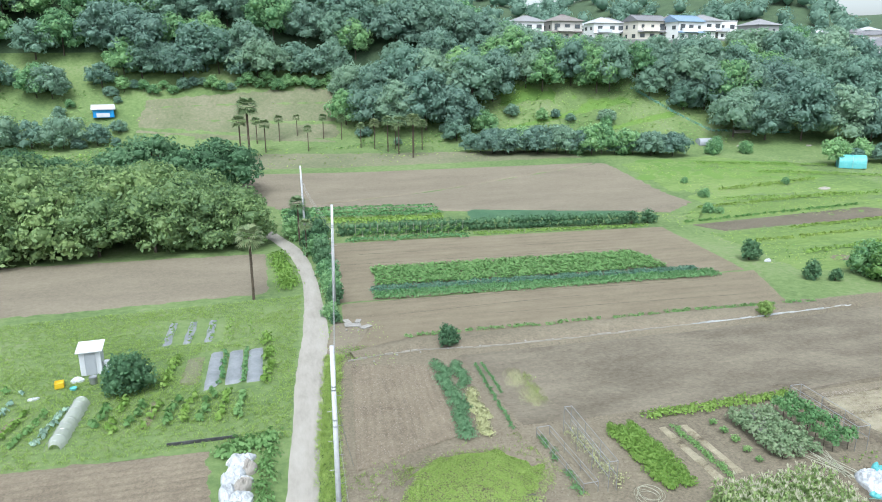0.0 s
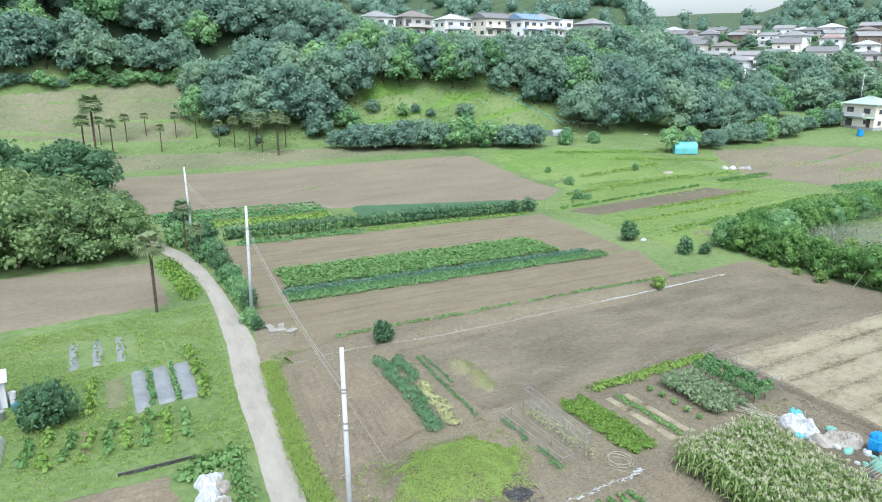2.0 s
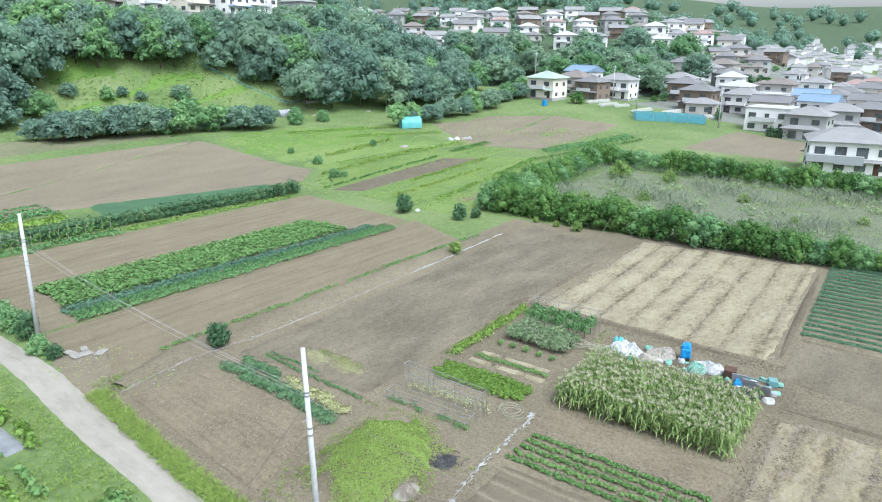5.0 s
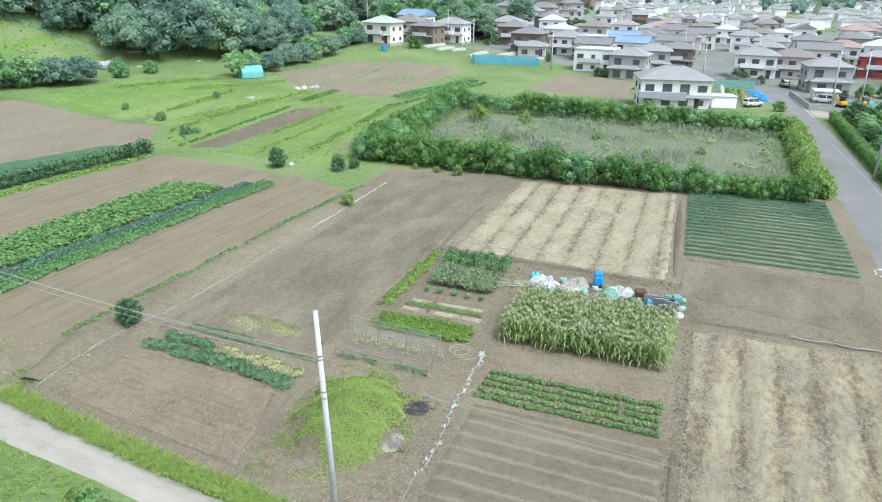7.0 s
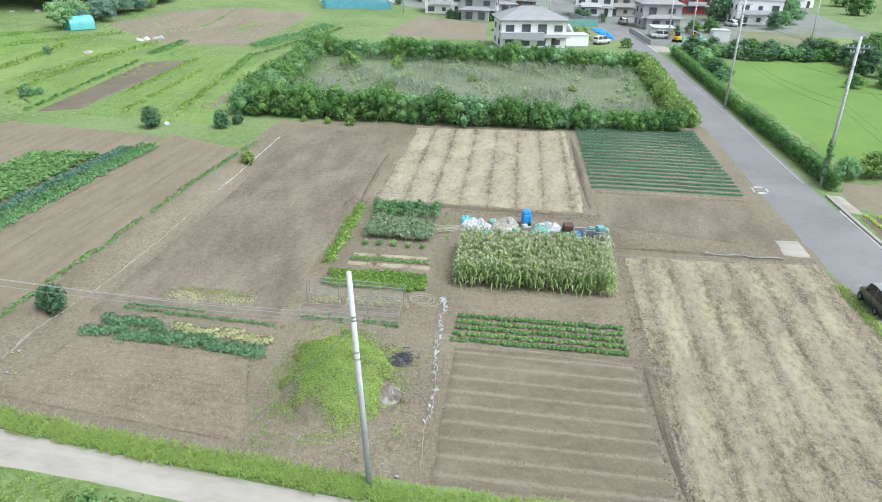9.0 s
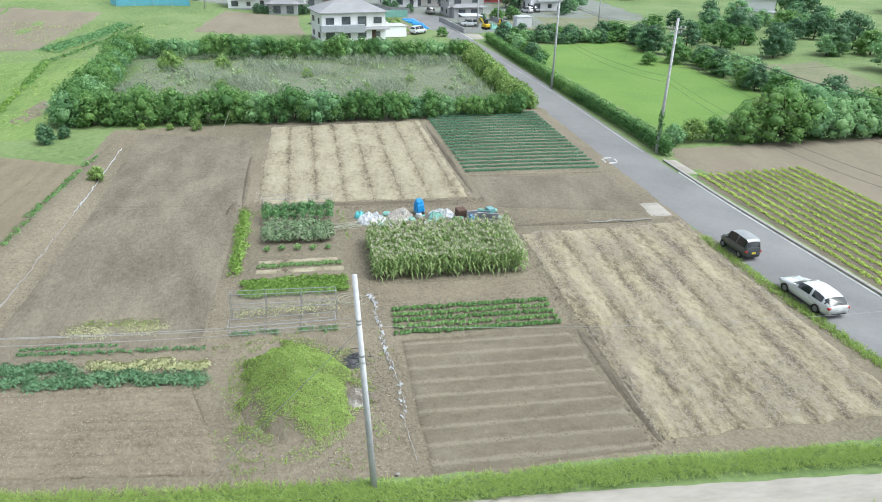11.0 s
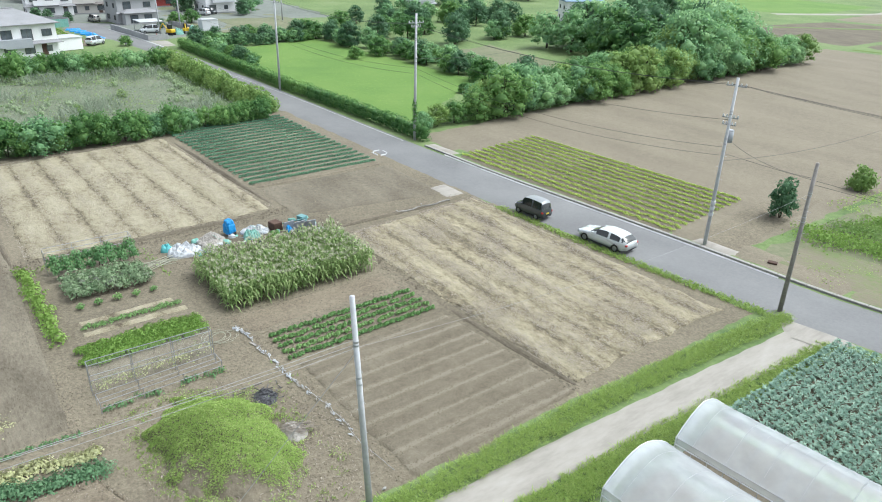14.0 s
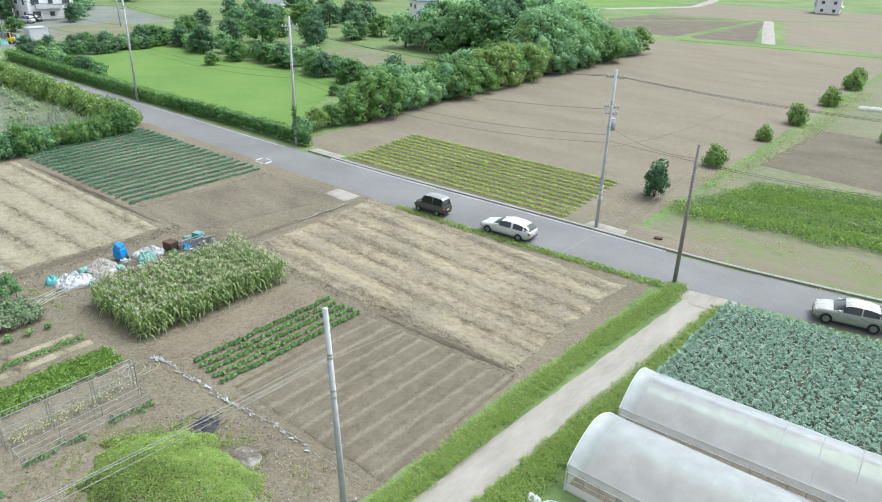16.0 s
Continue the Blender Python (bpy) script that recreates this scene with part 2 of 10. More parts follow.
SOIL_RED = surf("reddish_clay_soil", [(0.150, 0.122, 0.085), (0.230, 0.191, 0.133), (0.305, 0.257, 0.182)], 0.25, 6.5, 0.95, 0.7, mixf=0.6, crumb=2.6)
SOIL_LINES = striped("soil_with_wheel_lines", [(0.148, 0.122, 0.083), (0.227, 0.192, 0.131), (0.295, 0.255, 0.178)], 1.5, "Y", 0, 1.0, gap=0.06, breakup=0.7, along=0.4)
MOTTLED = surf("mottled_tilled_soil", [(0.123, 0.105, 0.074), (0.190, 0.164, 0.118), (0.262, 0.228, 0.166)], 0.22, 4.5, 0.95, 0.6, stretch=(0.6, 1.5, 1), mixf=0.38, crumb=2.0)
STRAW = striped("straw_in_swaths", [(0.150, 0.124, 0.084), (0.275, 0.237, 0.158), (0.370, 0.328, 0.222), (0.425, 0.382, 0.262), (0.485, 0.438, 0.31)], 2.55, "Y", -2, 0.8, gap=0.34, breakup=1.0, along=0.5, thin=0.2, bump=0.9, patchy=0.8)
STUBBLE = striped("stubble_over_soil", [(0.175, 0.147, 0.100), (0.275, 0.234, 0.154), (0.385, 0.336, 0.218), (0.465, 0.412, 0.276), (0.53, 0.472, 0.325)], 2.1, "Y", 1, 1.0, gap=0.22, breakup=1.0, along=0.28, thin=0.4, bump=1.0, patchy=1.0, bare=0.03)
# Pale raised paths and dark beds; ridge shading is put into these stripes.
RIDGED = striped("raked_soil_shaded_ridges", [(0.150, 0.126, 0.089), (0.212, 0.181, 0.128), (0.258, 0.223, 0.160), (0.33, 0.29, 0.214)], 1.27, "X", 0, 0.35, gap=0.32, breakup=0.8, along=0.3, thin=7.0, bump=0.9, patchy=0.55)
GRASS = surf("rough_grassland", [(0.090, 0.149, 0.052), (0.138, 0.206, 0.069), (0.185, 0.257, 0.091), (0.233, 0.268, 0.139)], 0.06, 1.4, 0.95, 0.6, mixf=0.45, crumb=1.2)
TRODDEN = surf("trodden_grass_and_soil", [(0.20, 0.172, 0.122), (0.225, 0.2, 0.135), (0.19, 0.21, 0.10), (0.16, 0.22, 0.075)], 0.16, 2.2, 0.95, 0.4, stretch=(0.7, 1.5, 1), mixf=0.4, crumb=1.4)
LAWN = surf("mown_meadow", [(0.108, 0.205, 0.042), (0.143, 0.25, 0.05), (0.18, 0.28, 0.064)], 0.08, 2.0, 0.95, 0.4, mixf=0.4)
LIME = surf("fresh_lime_grass", [(0.115, 0.185, 0.05), (0.16, 0.245, 0.062), (0.21, 0.29, 0.08)], 0.2, 2.0, 0.95, 0.5)
DRYGRASS = surf("dry_mown_grass", [(0.135, 0.163, 0.081), (0.195, 0.202, 0.114), (0.260, 0.245, 0.162)], 0.08, 1.5, 0.95, 0.4, crumb=1.2)
WEEDFLOOR = surf("grey_green_weeds", [(0.14, 0.17, 0.10), (0.20, 0.225, 0.145), (0.27, 0.28, 0.205)], 0.2, 1.8, 0.95, 0.5)
YARD = surf("pale_gravel_yards", [(0.149, 0.162, 0.134), (0.204, 0.222, 0.190), (0.253, 0.276, 0.241)], 0.06, 0.8, 0.95, 0.3, mixf=0.4)
GREYSHRUB = leafy("grey_green_shrub_leaves", [(0.203, 0.288, 0.111), (0.279, 0.367, 0.155), (0.371, 0.455, 0.213), (0.387, 0.410, 0.242)], 0.45)
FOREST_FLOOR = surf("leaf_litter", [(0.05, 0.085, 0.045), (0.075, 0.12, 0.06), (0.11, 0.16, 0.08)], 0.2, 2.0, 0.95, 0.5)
PATH = surf("worn_concrete_track", [(0.30, 0.275, 0.232), (0.375, 0.347, 0.297), (0.435, 0.405, 0.35)], 0.45, 3.0, 0.9, 0.2, stretch=(1.6, 0.45, 1), mixf=0.3)
ASPHALT = surf("grey_asphalt", [(0.175, 0.173, 0.169), (0.217, 0.215, 0.209), (0.258, 0.255, 0.244)], 0.12, 5.0, 0.88, 0.15, mixf=0.35)
KERB = surf("pale_concrete_kerb", [(0.26, 0.25, 0.225), (0.36, 0.345, 0.31), (0.46, 0.44, 0.40)], 0.4, 6.0, 0.9, 0.2)
WHITE_LINE = surf("worn_white_road_paint", [(0.40, 0.40, 0.39), (0.62, 0.62, 0.6), (0.72, 0.72, 0.7)], 0.6, 6.0, 0.8, 0.1)
CONCRETE = surf("grey_concrete", [(0.34, 0.34, 0.335), (0.45, 0.45, 0.44), (0.53, 0.53, 0.52)], 0.3, 5.0, 0.85, 0.15)
BARK = surf("grey_brown_bark", [(0.05, 0.04, 0.03), (0.10, 0.082, 0.06), (0.15, 0.125, 0.095)], 0.8, 6.0, 0.95, 0.8, stretch=(1, 1, 0.3))
PALMBARK = surf("shaggy_palm_trunk", [(0.06, 0.045, 0.03), (0.11, 0.085, 0.06), (0.17, 0.135, 0.10)], 1.2, 7.0, 0.95, 0.9)
# Leaves paler and bluer than nearby foliage: distance haze put into the colour.
WOODS = leafy("haze_tinted_woodland_leaves", [(0.145, 0.235, 0.155), (0.185, 0.29, 0.18), (0.23, 0.345, 0.195), (0.285, 0.40, 0.21)], 0.5, whole=0.68)
WOODS_B = leafy("haze_blue_woodland_leaves", [(0.149, 0.246, 0.159), (0.189, 0.302, 0.184), (0.239, 0.36, 0.203)], 0.5, whole=0.68)
GROVE = leafy("glossy_evergreen_leaves", [(0.101, 0.173, 0.066), (0.154, 0.242, 0.084), (0.225, 0.323, 0.103), (0.315, 0.415, 0.133)], 0.48, 0.5)
BELT = leafy("garden_tree_leaves", [(0.106, 0.223, 0.092), (0.171, 0.322, 0.122), (0.254, 0.419, 0.151), (0.368, 0.54, 0.202)], 0.48)
HEDGE = leafy("hedge_leaves", [(0.06, 0.146, 0.041), (0.101, 0.216, 0.053), (0.16, 0.291, 0.069), (0.237, 0.379, 0.092)], 0.48)
SHRUB = leafy("dark_shrub_leaves", [(0.062, 0.128, 0.055), (0.101, 0.199, 0.079), (0.163, 0.27, 0.112)], 0.45)
LIGHTSHRUB = leafy("yellow_green_shrub_leaves", [(0.14, 0.239, 0.053), (0.211, 0.321, 0.074), (0.295, 0.396, 0.1)], 0.4)
PALM = leafy("fan_palm_leaves", [(0.074, 0.123, 0.046), (0.130, 0.186, 0.067), (0.242, 0.270, 0.116)], 0.2)
MEADOW = surf("streaky_meadow_grass", [(0.095, 0.158, 0.05), (0.145, 0.225, 0.062), (0.195, 0.285, 0.078), (0.235, 0.295, 0.115)], 0.10, 1.3, 0.95, 0.6, stretch=(0.3, 1.3, 1), mixf=0.45, crumb=0.9)
BLADES = leafy("grass_blades", [(0.164, 0.252, 0.046), (0.216, 0.316, 0.057), (0.272, 0.376, 0.077), (0.34, 0.41, 0.105)], 0.45, 0.7)
BLUEROW = leafy("bluish_green_row_leaves", [(0.085, 0.18, 0.1), (0.12, 0.23, 0.125), (0.16, 0.28, 0.15)], 0.4)
MOUNDGRASS = leafy("yellow_green_mound_weeds", [(0.174, 0.244, 0.063), (0.232, 0.348, 0.069), (0.307, 0.433, 0.089), (0.383, 0.476, 0.131), (0.313, 0.317, 0.147)], 0.45, 0.8)
DRYBLADES = leafy("pale_dry_grass_blades", [(0.165, 0.212, 0.105), (0.215, 0.262, 0.142), (0.275, 0.312, 0.19), (0.26, 0.268, 0.19)], 0.45, 0.8)
CORNLEAF = leafy("maize_leaves", [(0.137, 0.225, 0.056), (0.225, 0.319, 0.092), (0.329, 0.402, 0.14), (0.395, 0.43, 0.177)], 0.4)
TASSEL = leafy("cream_maize_tassels", [(0.275, 0.292, 0.146), (0.352, 0.355, 0.194), (0.418, 0.409, 0.243)], 0.35, 0.8)
CABBAGE = leafy("blue_green_brassica_leaves", [(0.155, 0.259, 0.164), (0.22, 0.334, 0.21), (0.31, 0.426, 0.263), (0.392, 0.495, 0.303)], 0.3, 0.5)
ONION = leafy("leek_leaves", [(0.109, 0.232, 0.12), (0.142, 0.284, 0.141), (0.182, 0.335, 0.164)], 0.4, 0.7)
SQUASH = leafy("broad_crop_leaves", [(0.1, 0.205, 0.052), (0.15, 0.275, 0.075), (0.205, 0.335, 0.1)], 0.4)
SWEETPOTATO = leafy("dark_sweet_potato_leaves", [(0.088, 0.181, 0.075), (0.131, 0.244, 0.1), (0.188, 0.312, 0.131)], 0.4)
POTATO = leafy("potato_leaves", [(0.122, 0.253, 0.068), (0.186, 0.332, 0.09), (0.27, 0.413, 0.123)], 0.42)
TARO = leafy("deep_green_row_leaves", [(0.095, 0.215, 0.068), (0.145, 0.285, 0.092), (0.195, 0.34, 0.115)], 0.42)
YELLOWROW = leafy("yellow_green_bedding_leaves", [(0.306, 0.405, 0.063), (0.403, 0.512, 0.089), (0.487, 0.579, 0.116)], 0.3)
PALEROW = leafy("yellowing_leaves", [(0.303, 0.334, 0.117), (0.416, 0.424, 0.179), (0.479, 0.475, 0.243)], 0.3)
HERB = leafy("bright_herb_leaves", [(0.146, 0.259, 0.044), (0.202, 0.325, 0.055), (0.263, 0.374, 0.077)], 0.4)
GREYLEAF = leafy("grey_green_aubergine_leaves", [(0.137, 0.216, 0.090), (0.191, 0.270, 0.117), (0.246, 0.324, 0.144), (0.150, 0.149, 0.106)], 0.28)
PINK = leafy("pink_blossom", [(0.45, 0.14, 0.22), (0.6, 0.25, 0.33)], 0.3)
STRAWBITS = leafy("loose_straw", [(0.21, 0.177, 0.114), (0.285, 0.246, 0.163), (0.345, 0.303, 0.207), (0.40, 0.356, 0.25)], 0.15, 0.9)
POLE = surf("concrete_utility_pole", [(0.50, 0.505, 0.51), (0.60, 0.605, 0.61), (0.68, 0.685, 0.69)], 0.5, 4.0, 0.8, 0.08)
POLE_DARK = surf("weathered_brown_pole", [(0.238, 0.220, 0.203), (0.329, 0.305, 0.275), (0.406, 0.376, 0.341)], 0.5, 4.0, 0.85, 0.1)
CABLE = plain("black_cable", (0.05, 0.05, 0.05), 0.5)
CABLE_GREY = plain("grey_cable", (0.42, 0.42, 0.41), 0.5)
STEEL = plain("galvanised_steel", (0.5, 0.51, 0.52), 0.4, 0.7)
WHITEMETAL = plain("white_painted_metal", (0.74, 0.75, 0.76), 0.45)
WHITEPLASTIC = surf("crumpled_white_plastic", [(0.34, 0.36, 0.37), (0.53, 0.55, 0.555), (0.74, 0.75, 0.75)], 0.8, 5.0, 0.4, 0.5)
BEIGESHEET = surf("dirty_beige_sheet", [(0.3, 0.27, 0.225), (0.4, 0.37, 0.32), (0.5, 0.47, 0.42)], 0.8, 5.0, 0.7, 0.6)
BLUE = surf("bright_blue_tarpaulin", [(0.02, 0.22, 0.55), (0.03, 0.32, 0.72), (0.08, 0.42, 0.8)], 0.9, 6.0, 0.45, 0.5)
TEAL = surf("turquoise_sheet", [(0.12, 0.46, 0.46), (0.17, 0.55, 0.55), (0.24, 0.62, 0.61)], 0.5, 3.0, 0.45, 0.2)
TEALBOARD = plain("dull_teal_panel", (0.17, 0.36, 0.36), 0.6)
GREENNET = surf("green_mesh_net", [(0.18, 0.42, 0.34), (0.26, 0.52, 0.43), (0.33, 0.6, 0.5)], 0.8, 7.0, 0.7, 0.5)
THINNET = film_plastic("thin_green_net", (0.22, 0.5, 0.45), 0.55, 0.7)
BLUENET = film_plastic("blue_mesh_net", (0.10, 0.36, 0.50), 0.3, 0.7)
BLACKSHEET = surf("black_plastic_scrap", [(0.024, 0.024, 0.026), (0.064, 0.064, 0.069), (0.160, 0.160, 0.168)], 0.8, 6.0, 0.45, 0.8)
MULCH = surf("grey_mulch_film", [(0.20, 0.215, 0.22), (0.27, 0.285, 0.295), (0.34, 0.355, 0.365)], 0.5, 3.0, 0.4, 0.3)
GREYBOARD = plain("grey_panel", (0.42, 0.44, 0.46), 0.6)
RUST = surf("rusty_brown_box", [(0.072, 0.042, 0.032), (0.114, 0.066, 0.048), (0.150, 0.098, 0.072)], 1.0, 6.0, 0.85, 0.3)
YELLOW = plain("yellow_plastic", (0.75, 0.5, 0.02), 0.5)
BAMBOO = surf("dry_bamboo", [(0.36, 0.37, 0.26), (0.48, 0.48, 0.36), (0.58, 0.57, 0.45)], 1.0, 5.0, 0.7, 0.1)
VINYL = film_plastic("greenhouse_film", (0.74, 0.765, 0.82), 0.6, 0.3)
VINYL_END = film_plastic("cloudy_end_film", (0.64, 0.66, 0.67), 0.44, 0.45)
TUNNELFILM = film_plastic("white_tunnel_film", (0.58, 0.60, 0.59), 0.4, 0.45)
NETTING = film_plastic("white_crop_netting", (0.6, 0.62, 0.6), 1.04, 0.8)
RUBBER = plain("black_rubber", (0.02, 0.02, 0.02), 0.8)
GLASS = surf("dark_car_glass", [(0.012, 0.014, 0.016), (0.02, 0.023, 0.026), (0.03, 0.034, 0.038)], 0.5, 2.0, 0.08, 0.0, spec=0.6)
PANE = surf("window_pane", [(0.06, 0.07, 0.08), (0.12, 0.14, 0.15), (0.22, 0.24, 0.25)], 0.25, 0.8, 0.1, 0.0, spec=0.6)
FRAME = plain("dark_window_frame", (0.10, 0.095, 0.09), 0.5)
REDLAMP = plain("red_tail_lamp", (0.5, 0.03, 0.03), 0.25)
CLEARLAMP = plain("clear_headlamp", (0.7, 0.72, 0.74), 0.15)
ALLOY = plain("grey_alloy", (0.33, 0.34, 0.35), 0.35, 0.6)


# ---- the land ----
def spaced(lo, hi, n, p=3.0):
    t = np.linspace(-1, 1, n)
    t = np.sign(t) * (0.14 * np.abs(t) + 0.86 * np.abs(t) ** p)
    return np.where(t < 0, -t * lo, t * hi)


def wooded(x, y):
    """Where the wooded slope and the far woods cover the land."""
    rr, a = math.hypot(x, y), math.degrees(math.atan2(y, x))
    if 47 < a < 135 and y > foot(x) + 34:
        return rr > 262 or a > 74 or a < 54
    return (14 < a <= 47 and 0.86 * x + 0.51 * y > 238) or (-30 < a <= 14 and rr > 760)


def build_ground():
    xs = spaced(-2600, 3600, 190) + 40
    ys = spaced(-2600, 3600, 190) + 60
    V = [(x, y, gz(x, y) + 0.03 * noise.noise((x * 0.3, y * 0.3, 0)) - 0.02) for y in ys for x in xs]
    n = len(xs)
    Fc = [(j * n + i, j * n + i + 1, (j + 1) * n + i + 1, (j + 1) * n + i) for j in range(n - 1) for i in range(n - 1)]
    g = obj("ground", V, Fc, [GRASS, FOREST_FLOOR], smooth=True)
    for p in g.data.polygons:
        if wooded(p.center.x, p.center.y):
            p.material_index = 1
    return tagged(g, "rough green grassland between the fields, rising to hills", "ground", kind="structure")


build_ground()


def sheet(name, quad, mat, label, lift=0.05, step=0.6, bumpy=0.03, ridge=None, ragged=0.12, category="field", crown=0.0):
    """A four-cornered piece of worked ground. ridge: (spacing, height, 'u' or 'v', shape power)."""
    a, b, c, d = [Vector((*q, 0)) for q in quad]
    lu = ((b - a).length + (c - d).length) / 2
    lv = ((d - a).length + (c - b).length) / 2
    su = sv = step
    if ridge:
        if ridge[2] == "u":
            su = min(step, ridge[0] / 6)
        else:
            sv = min(step, ridge[0] / 6)
    nu, nv = max(4, int(lu / su)), max(4, int(lv / sv))
    V = []
    for j in range(nv + 1):
        for i in range(nu + 1):
            u, v = i / nu, j / nv
            p = a * (1 - u) * (1 - v) + b * u * (1 - v) + c * u * v + d * (1 - u) * v
            edge = i in (0, nu) or j in (0, nv)
            if edge and ragged:
                p = p + Vector((noise.noise((p.x * 0.7, p.y * 0.7, 5)), noise.noise((p.x * 0.7, p.y * 0.7, 9)), 0)) * ragged * 2
            z = gz(p.x, p.y) + lift + bumpy * noise.noise((p.x * 1.7, p.y * 1.7, 2)) + bumpy * 0.6 * noise.noise((p.x * 4.3, p.y * 4.3, 7))
            if ridge:
                w = (u * lu if ridge[2] == "u" else v * lv) / ridge[0]
                w += 0.12 * noise.noise((p.x * 0.5, p.y * 0.5, 4))
                z += ridge[1] * (abs(math.cos(math.pi * w)) ** ridge[3]) * (0.8 + 0.4 * noise.noise((p.x * 0.9, p.y * 0.9, 1)))
            if crown:
                z += crown * (1 - (2 * v - 1) ** 2)
            if edge:
                z = gz(p.x, p.y) - 0.06
            V.append((p.x, p.y, z))
    n = nu + 1
    Fc = [(j * n + i, j * n + i + 1, (j + 1) * n + i + 1, (j + 1) * n + i) for j in range(nv) for i in range(nu)]
    return tagged(obj(name, V, Fc, mat, smooth=True), label, category, kind="structure")


def band(name, pts, widths, mat, label, lift=0.04, category="path", ragged=0.1, crown=0.0, across=6, step=0.8):
    """A strip of ground along a line, with a width at each point."""
    P, W = [], []
    for (p, q, w0, w1) in zip(pts[:-1], pts[1:], widths[:-1], widths[1:]):
        n = max(1, int(math.dist(p, q) / step))
        for k in range(n):
            t = k / n
            P.append(Vector((p[0] + (q[0] - p[0]) * t, p[1] + (q[1] - p[1]) * t)))
            W.append(w0 + (w1 - w0) * t)
    P.append(Vector(pts[-1]))
    W.append(widths[-1])
    for _ in range(3):
        P = [P[0]] + [(P[i - 1] + 2 * P[i] + P[i + 1]) / 4 for i in range(1, len(P) - 1)] + [P[-1]]
    V = []
    for i, p in enumerate(P):
        d = (P[min(i + 1, len(P) - 1)] - P[max(i - 1, 0)]).normalized()
        s = Vector((-d.y, d.x))
        for k in range(across + 1):
            u = k / across * 2 - 1
            e = 1 if abs(u) == 1 else 0
            r = ragged * noise.noise((p.x * 0.8, p.y * 0.8, 3 + u)) * 2 if e else 0
            q = p + s * (u * W[i] / 2 + r)
            z = gz(q.x, q.y) + lift + crown * (1 - u * u) + 0.02 * noise.noise((q.x * 1.3, q.y * 1.3, 8))
            V.append((q.x, q.y, gz(q.x, q.y) - 0.06 if e else z))
    n = across + 1
    Fc = [(i * n + k, (i + 1) * n + k, (i + 1) * n + k + 1, i * n + k + 1) for i in range(len(P) - 1) for k in range(across)]
    return tagged(obj(name, V, Fc, mat, smooth=True), label, category, kind="structure")


# fields between the farm track and the road
sheet("soil_ground", ((1.8, -1.6), (28, -0.2), (46, 56), (2.6, 56)), SOIL, "bare brown trodden soil between the vegetable plots", 0.02, 0.8, 0.03, ragged=0.3)
sheet("soil_ground", ((27, 0.1), (70.6, 0.6), (62.5, 56), (44, 56)), SOIL, "bare brown soil along the foot of the hedge", 0.02, 0.9, 0.03, ragged=0.5)
sheet("ridged_field", ((2.7, 15.3), (14.2, 16.2), (13.9, 26.9), (2.5, 26.6)), RIDGED, "freshly raked field with low earth ridges", 0.06, 0.3, 0.04, (1.27, 0.06, "u", 2.5))
sheet("stubble_field", ((3.4, 0.3), (29.9, 0.9), (28.6, 15.6), (3.2, 15.0)), STUBBLE, "harvested field covered with pale stubble rows", 0.06, 0.4, 0.06, (2.1, 0.035, "v", 1.2), ragged=0.4)
sheet("straw_field", ((36.9, 17.8), (64.6, 19.3), (62.4, 37.8), (36.9, 37.4)), STRAW, "field laid with broad swaths of yellow straw", 0.06, 0.45, 0.06, (2.55, 0.035, "v", 1.2), ragged=0.35)
sheet("leek_field_soil", ((42.6, 2.3), (69, 3.4), (66.7, 18.5), (42.6, 17.3)), SOIL, "dark soil under rows of leeks", 0.045, 0.6, 0.02, (1.2, 0.10, "u", 1.2))
sheet("bare_soil_plot", ((31.4, 2.2), (42.8, 2.2), (42.8, 17.4), (34.2, 17.4)), MOTTLED, "smooth bare soil plot beside the asphalt road", 0.05, 0.6, 0.02)
sheet("ploughed_field", ((14.8, 38.2), (37.2, 38.0), (37.9, 51.0), (13.5, 50.9)), MOTTLED, "large freshly ploughed mottled brown field", 0.055, 0.5, 0.03)
sheet("ploughed_field", ((36.3, 38.1), (58.0, 39.0), (61.2, 52.6), (37.0, 51.0)), MOTTLED, "large freshly ploughed mottled brown field", 0.058, 0.5, 0.03)
sheet("furrowed_field", ((3.6, 35.6), (10.8, 38.2), (11.3, 49.4), (5.2, 51.0)), SOIL_RED, "small furrowed field of crumbly reddish soil", 0.06, 0.35, 0.05, (0.62, 0.10, "u", 1.0))
sheet("clay_strip", ((18.4, 16.2), (21.4, 16.4), (21.4, 28.6), (18.2, 27.8)), SOIL_RED, "strip of bare reddish clay soil beside the maize", 0.05, 0.5, 0.02)
sheet("trodden_corner", ((2.6, 50.6), (5.6, 53.4), (8.4, 58.4), (4.6, 61.5)), SOIL_PALE, "pale trodden earth where the field drive leaves the track", 0.05, 0.5, 0.03, ragged=0.4)
# fields north of the bank
sheet("farm_field", ((5.0, 53.2), (49, 53.6), (54, 66), (5.6, 66)), SOIL_LINES, "wide level field of dry soil with wheel lines", 0.04, 0.7, 0.025)
sheet("farm_field", ((5.4, 65.8), (53, 65.8), (55.5, 88.4), (6.6, 90.6)), SOIL_LINES, "wide level field of dry soil around the crop rows", 0.04, 0.7, 0.025)
sheet("farm_field", ((1, 114.5), (62, 97), (70, 103), (72, 140)), SOIL_PALE, "broad bare field of pale brown soil", 0.2, 1.2, 0.03, ragged=0.5)
sheet("farm_field", ((-6.4, 131), (1, 114.3), (72, 140), (-5.5, 146)), SOIL_PALE, "broad bare field of pale brown soil below the palms", 0.19, 1.2, 0.03, ragged=0.5)
sheet("crop_strip", ((62.3, 83.3), (100.8, 86.2), (95.8, 93.4), (59.6, 88.4)), SOIL_DARK, "narrow ploughed strip in the green meadow", 0.06, 0.8, 0.03)
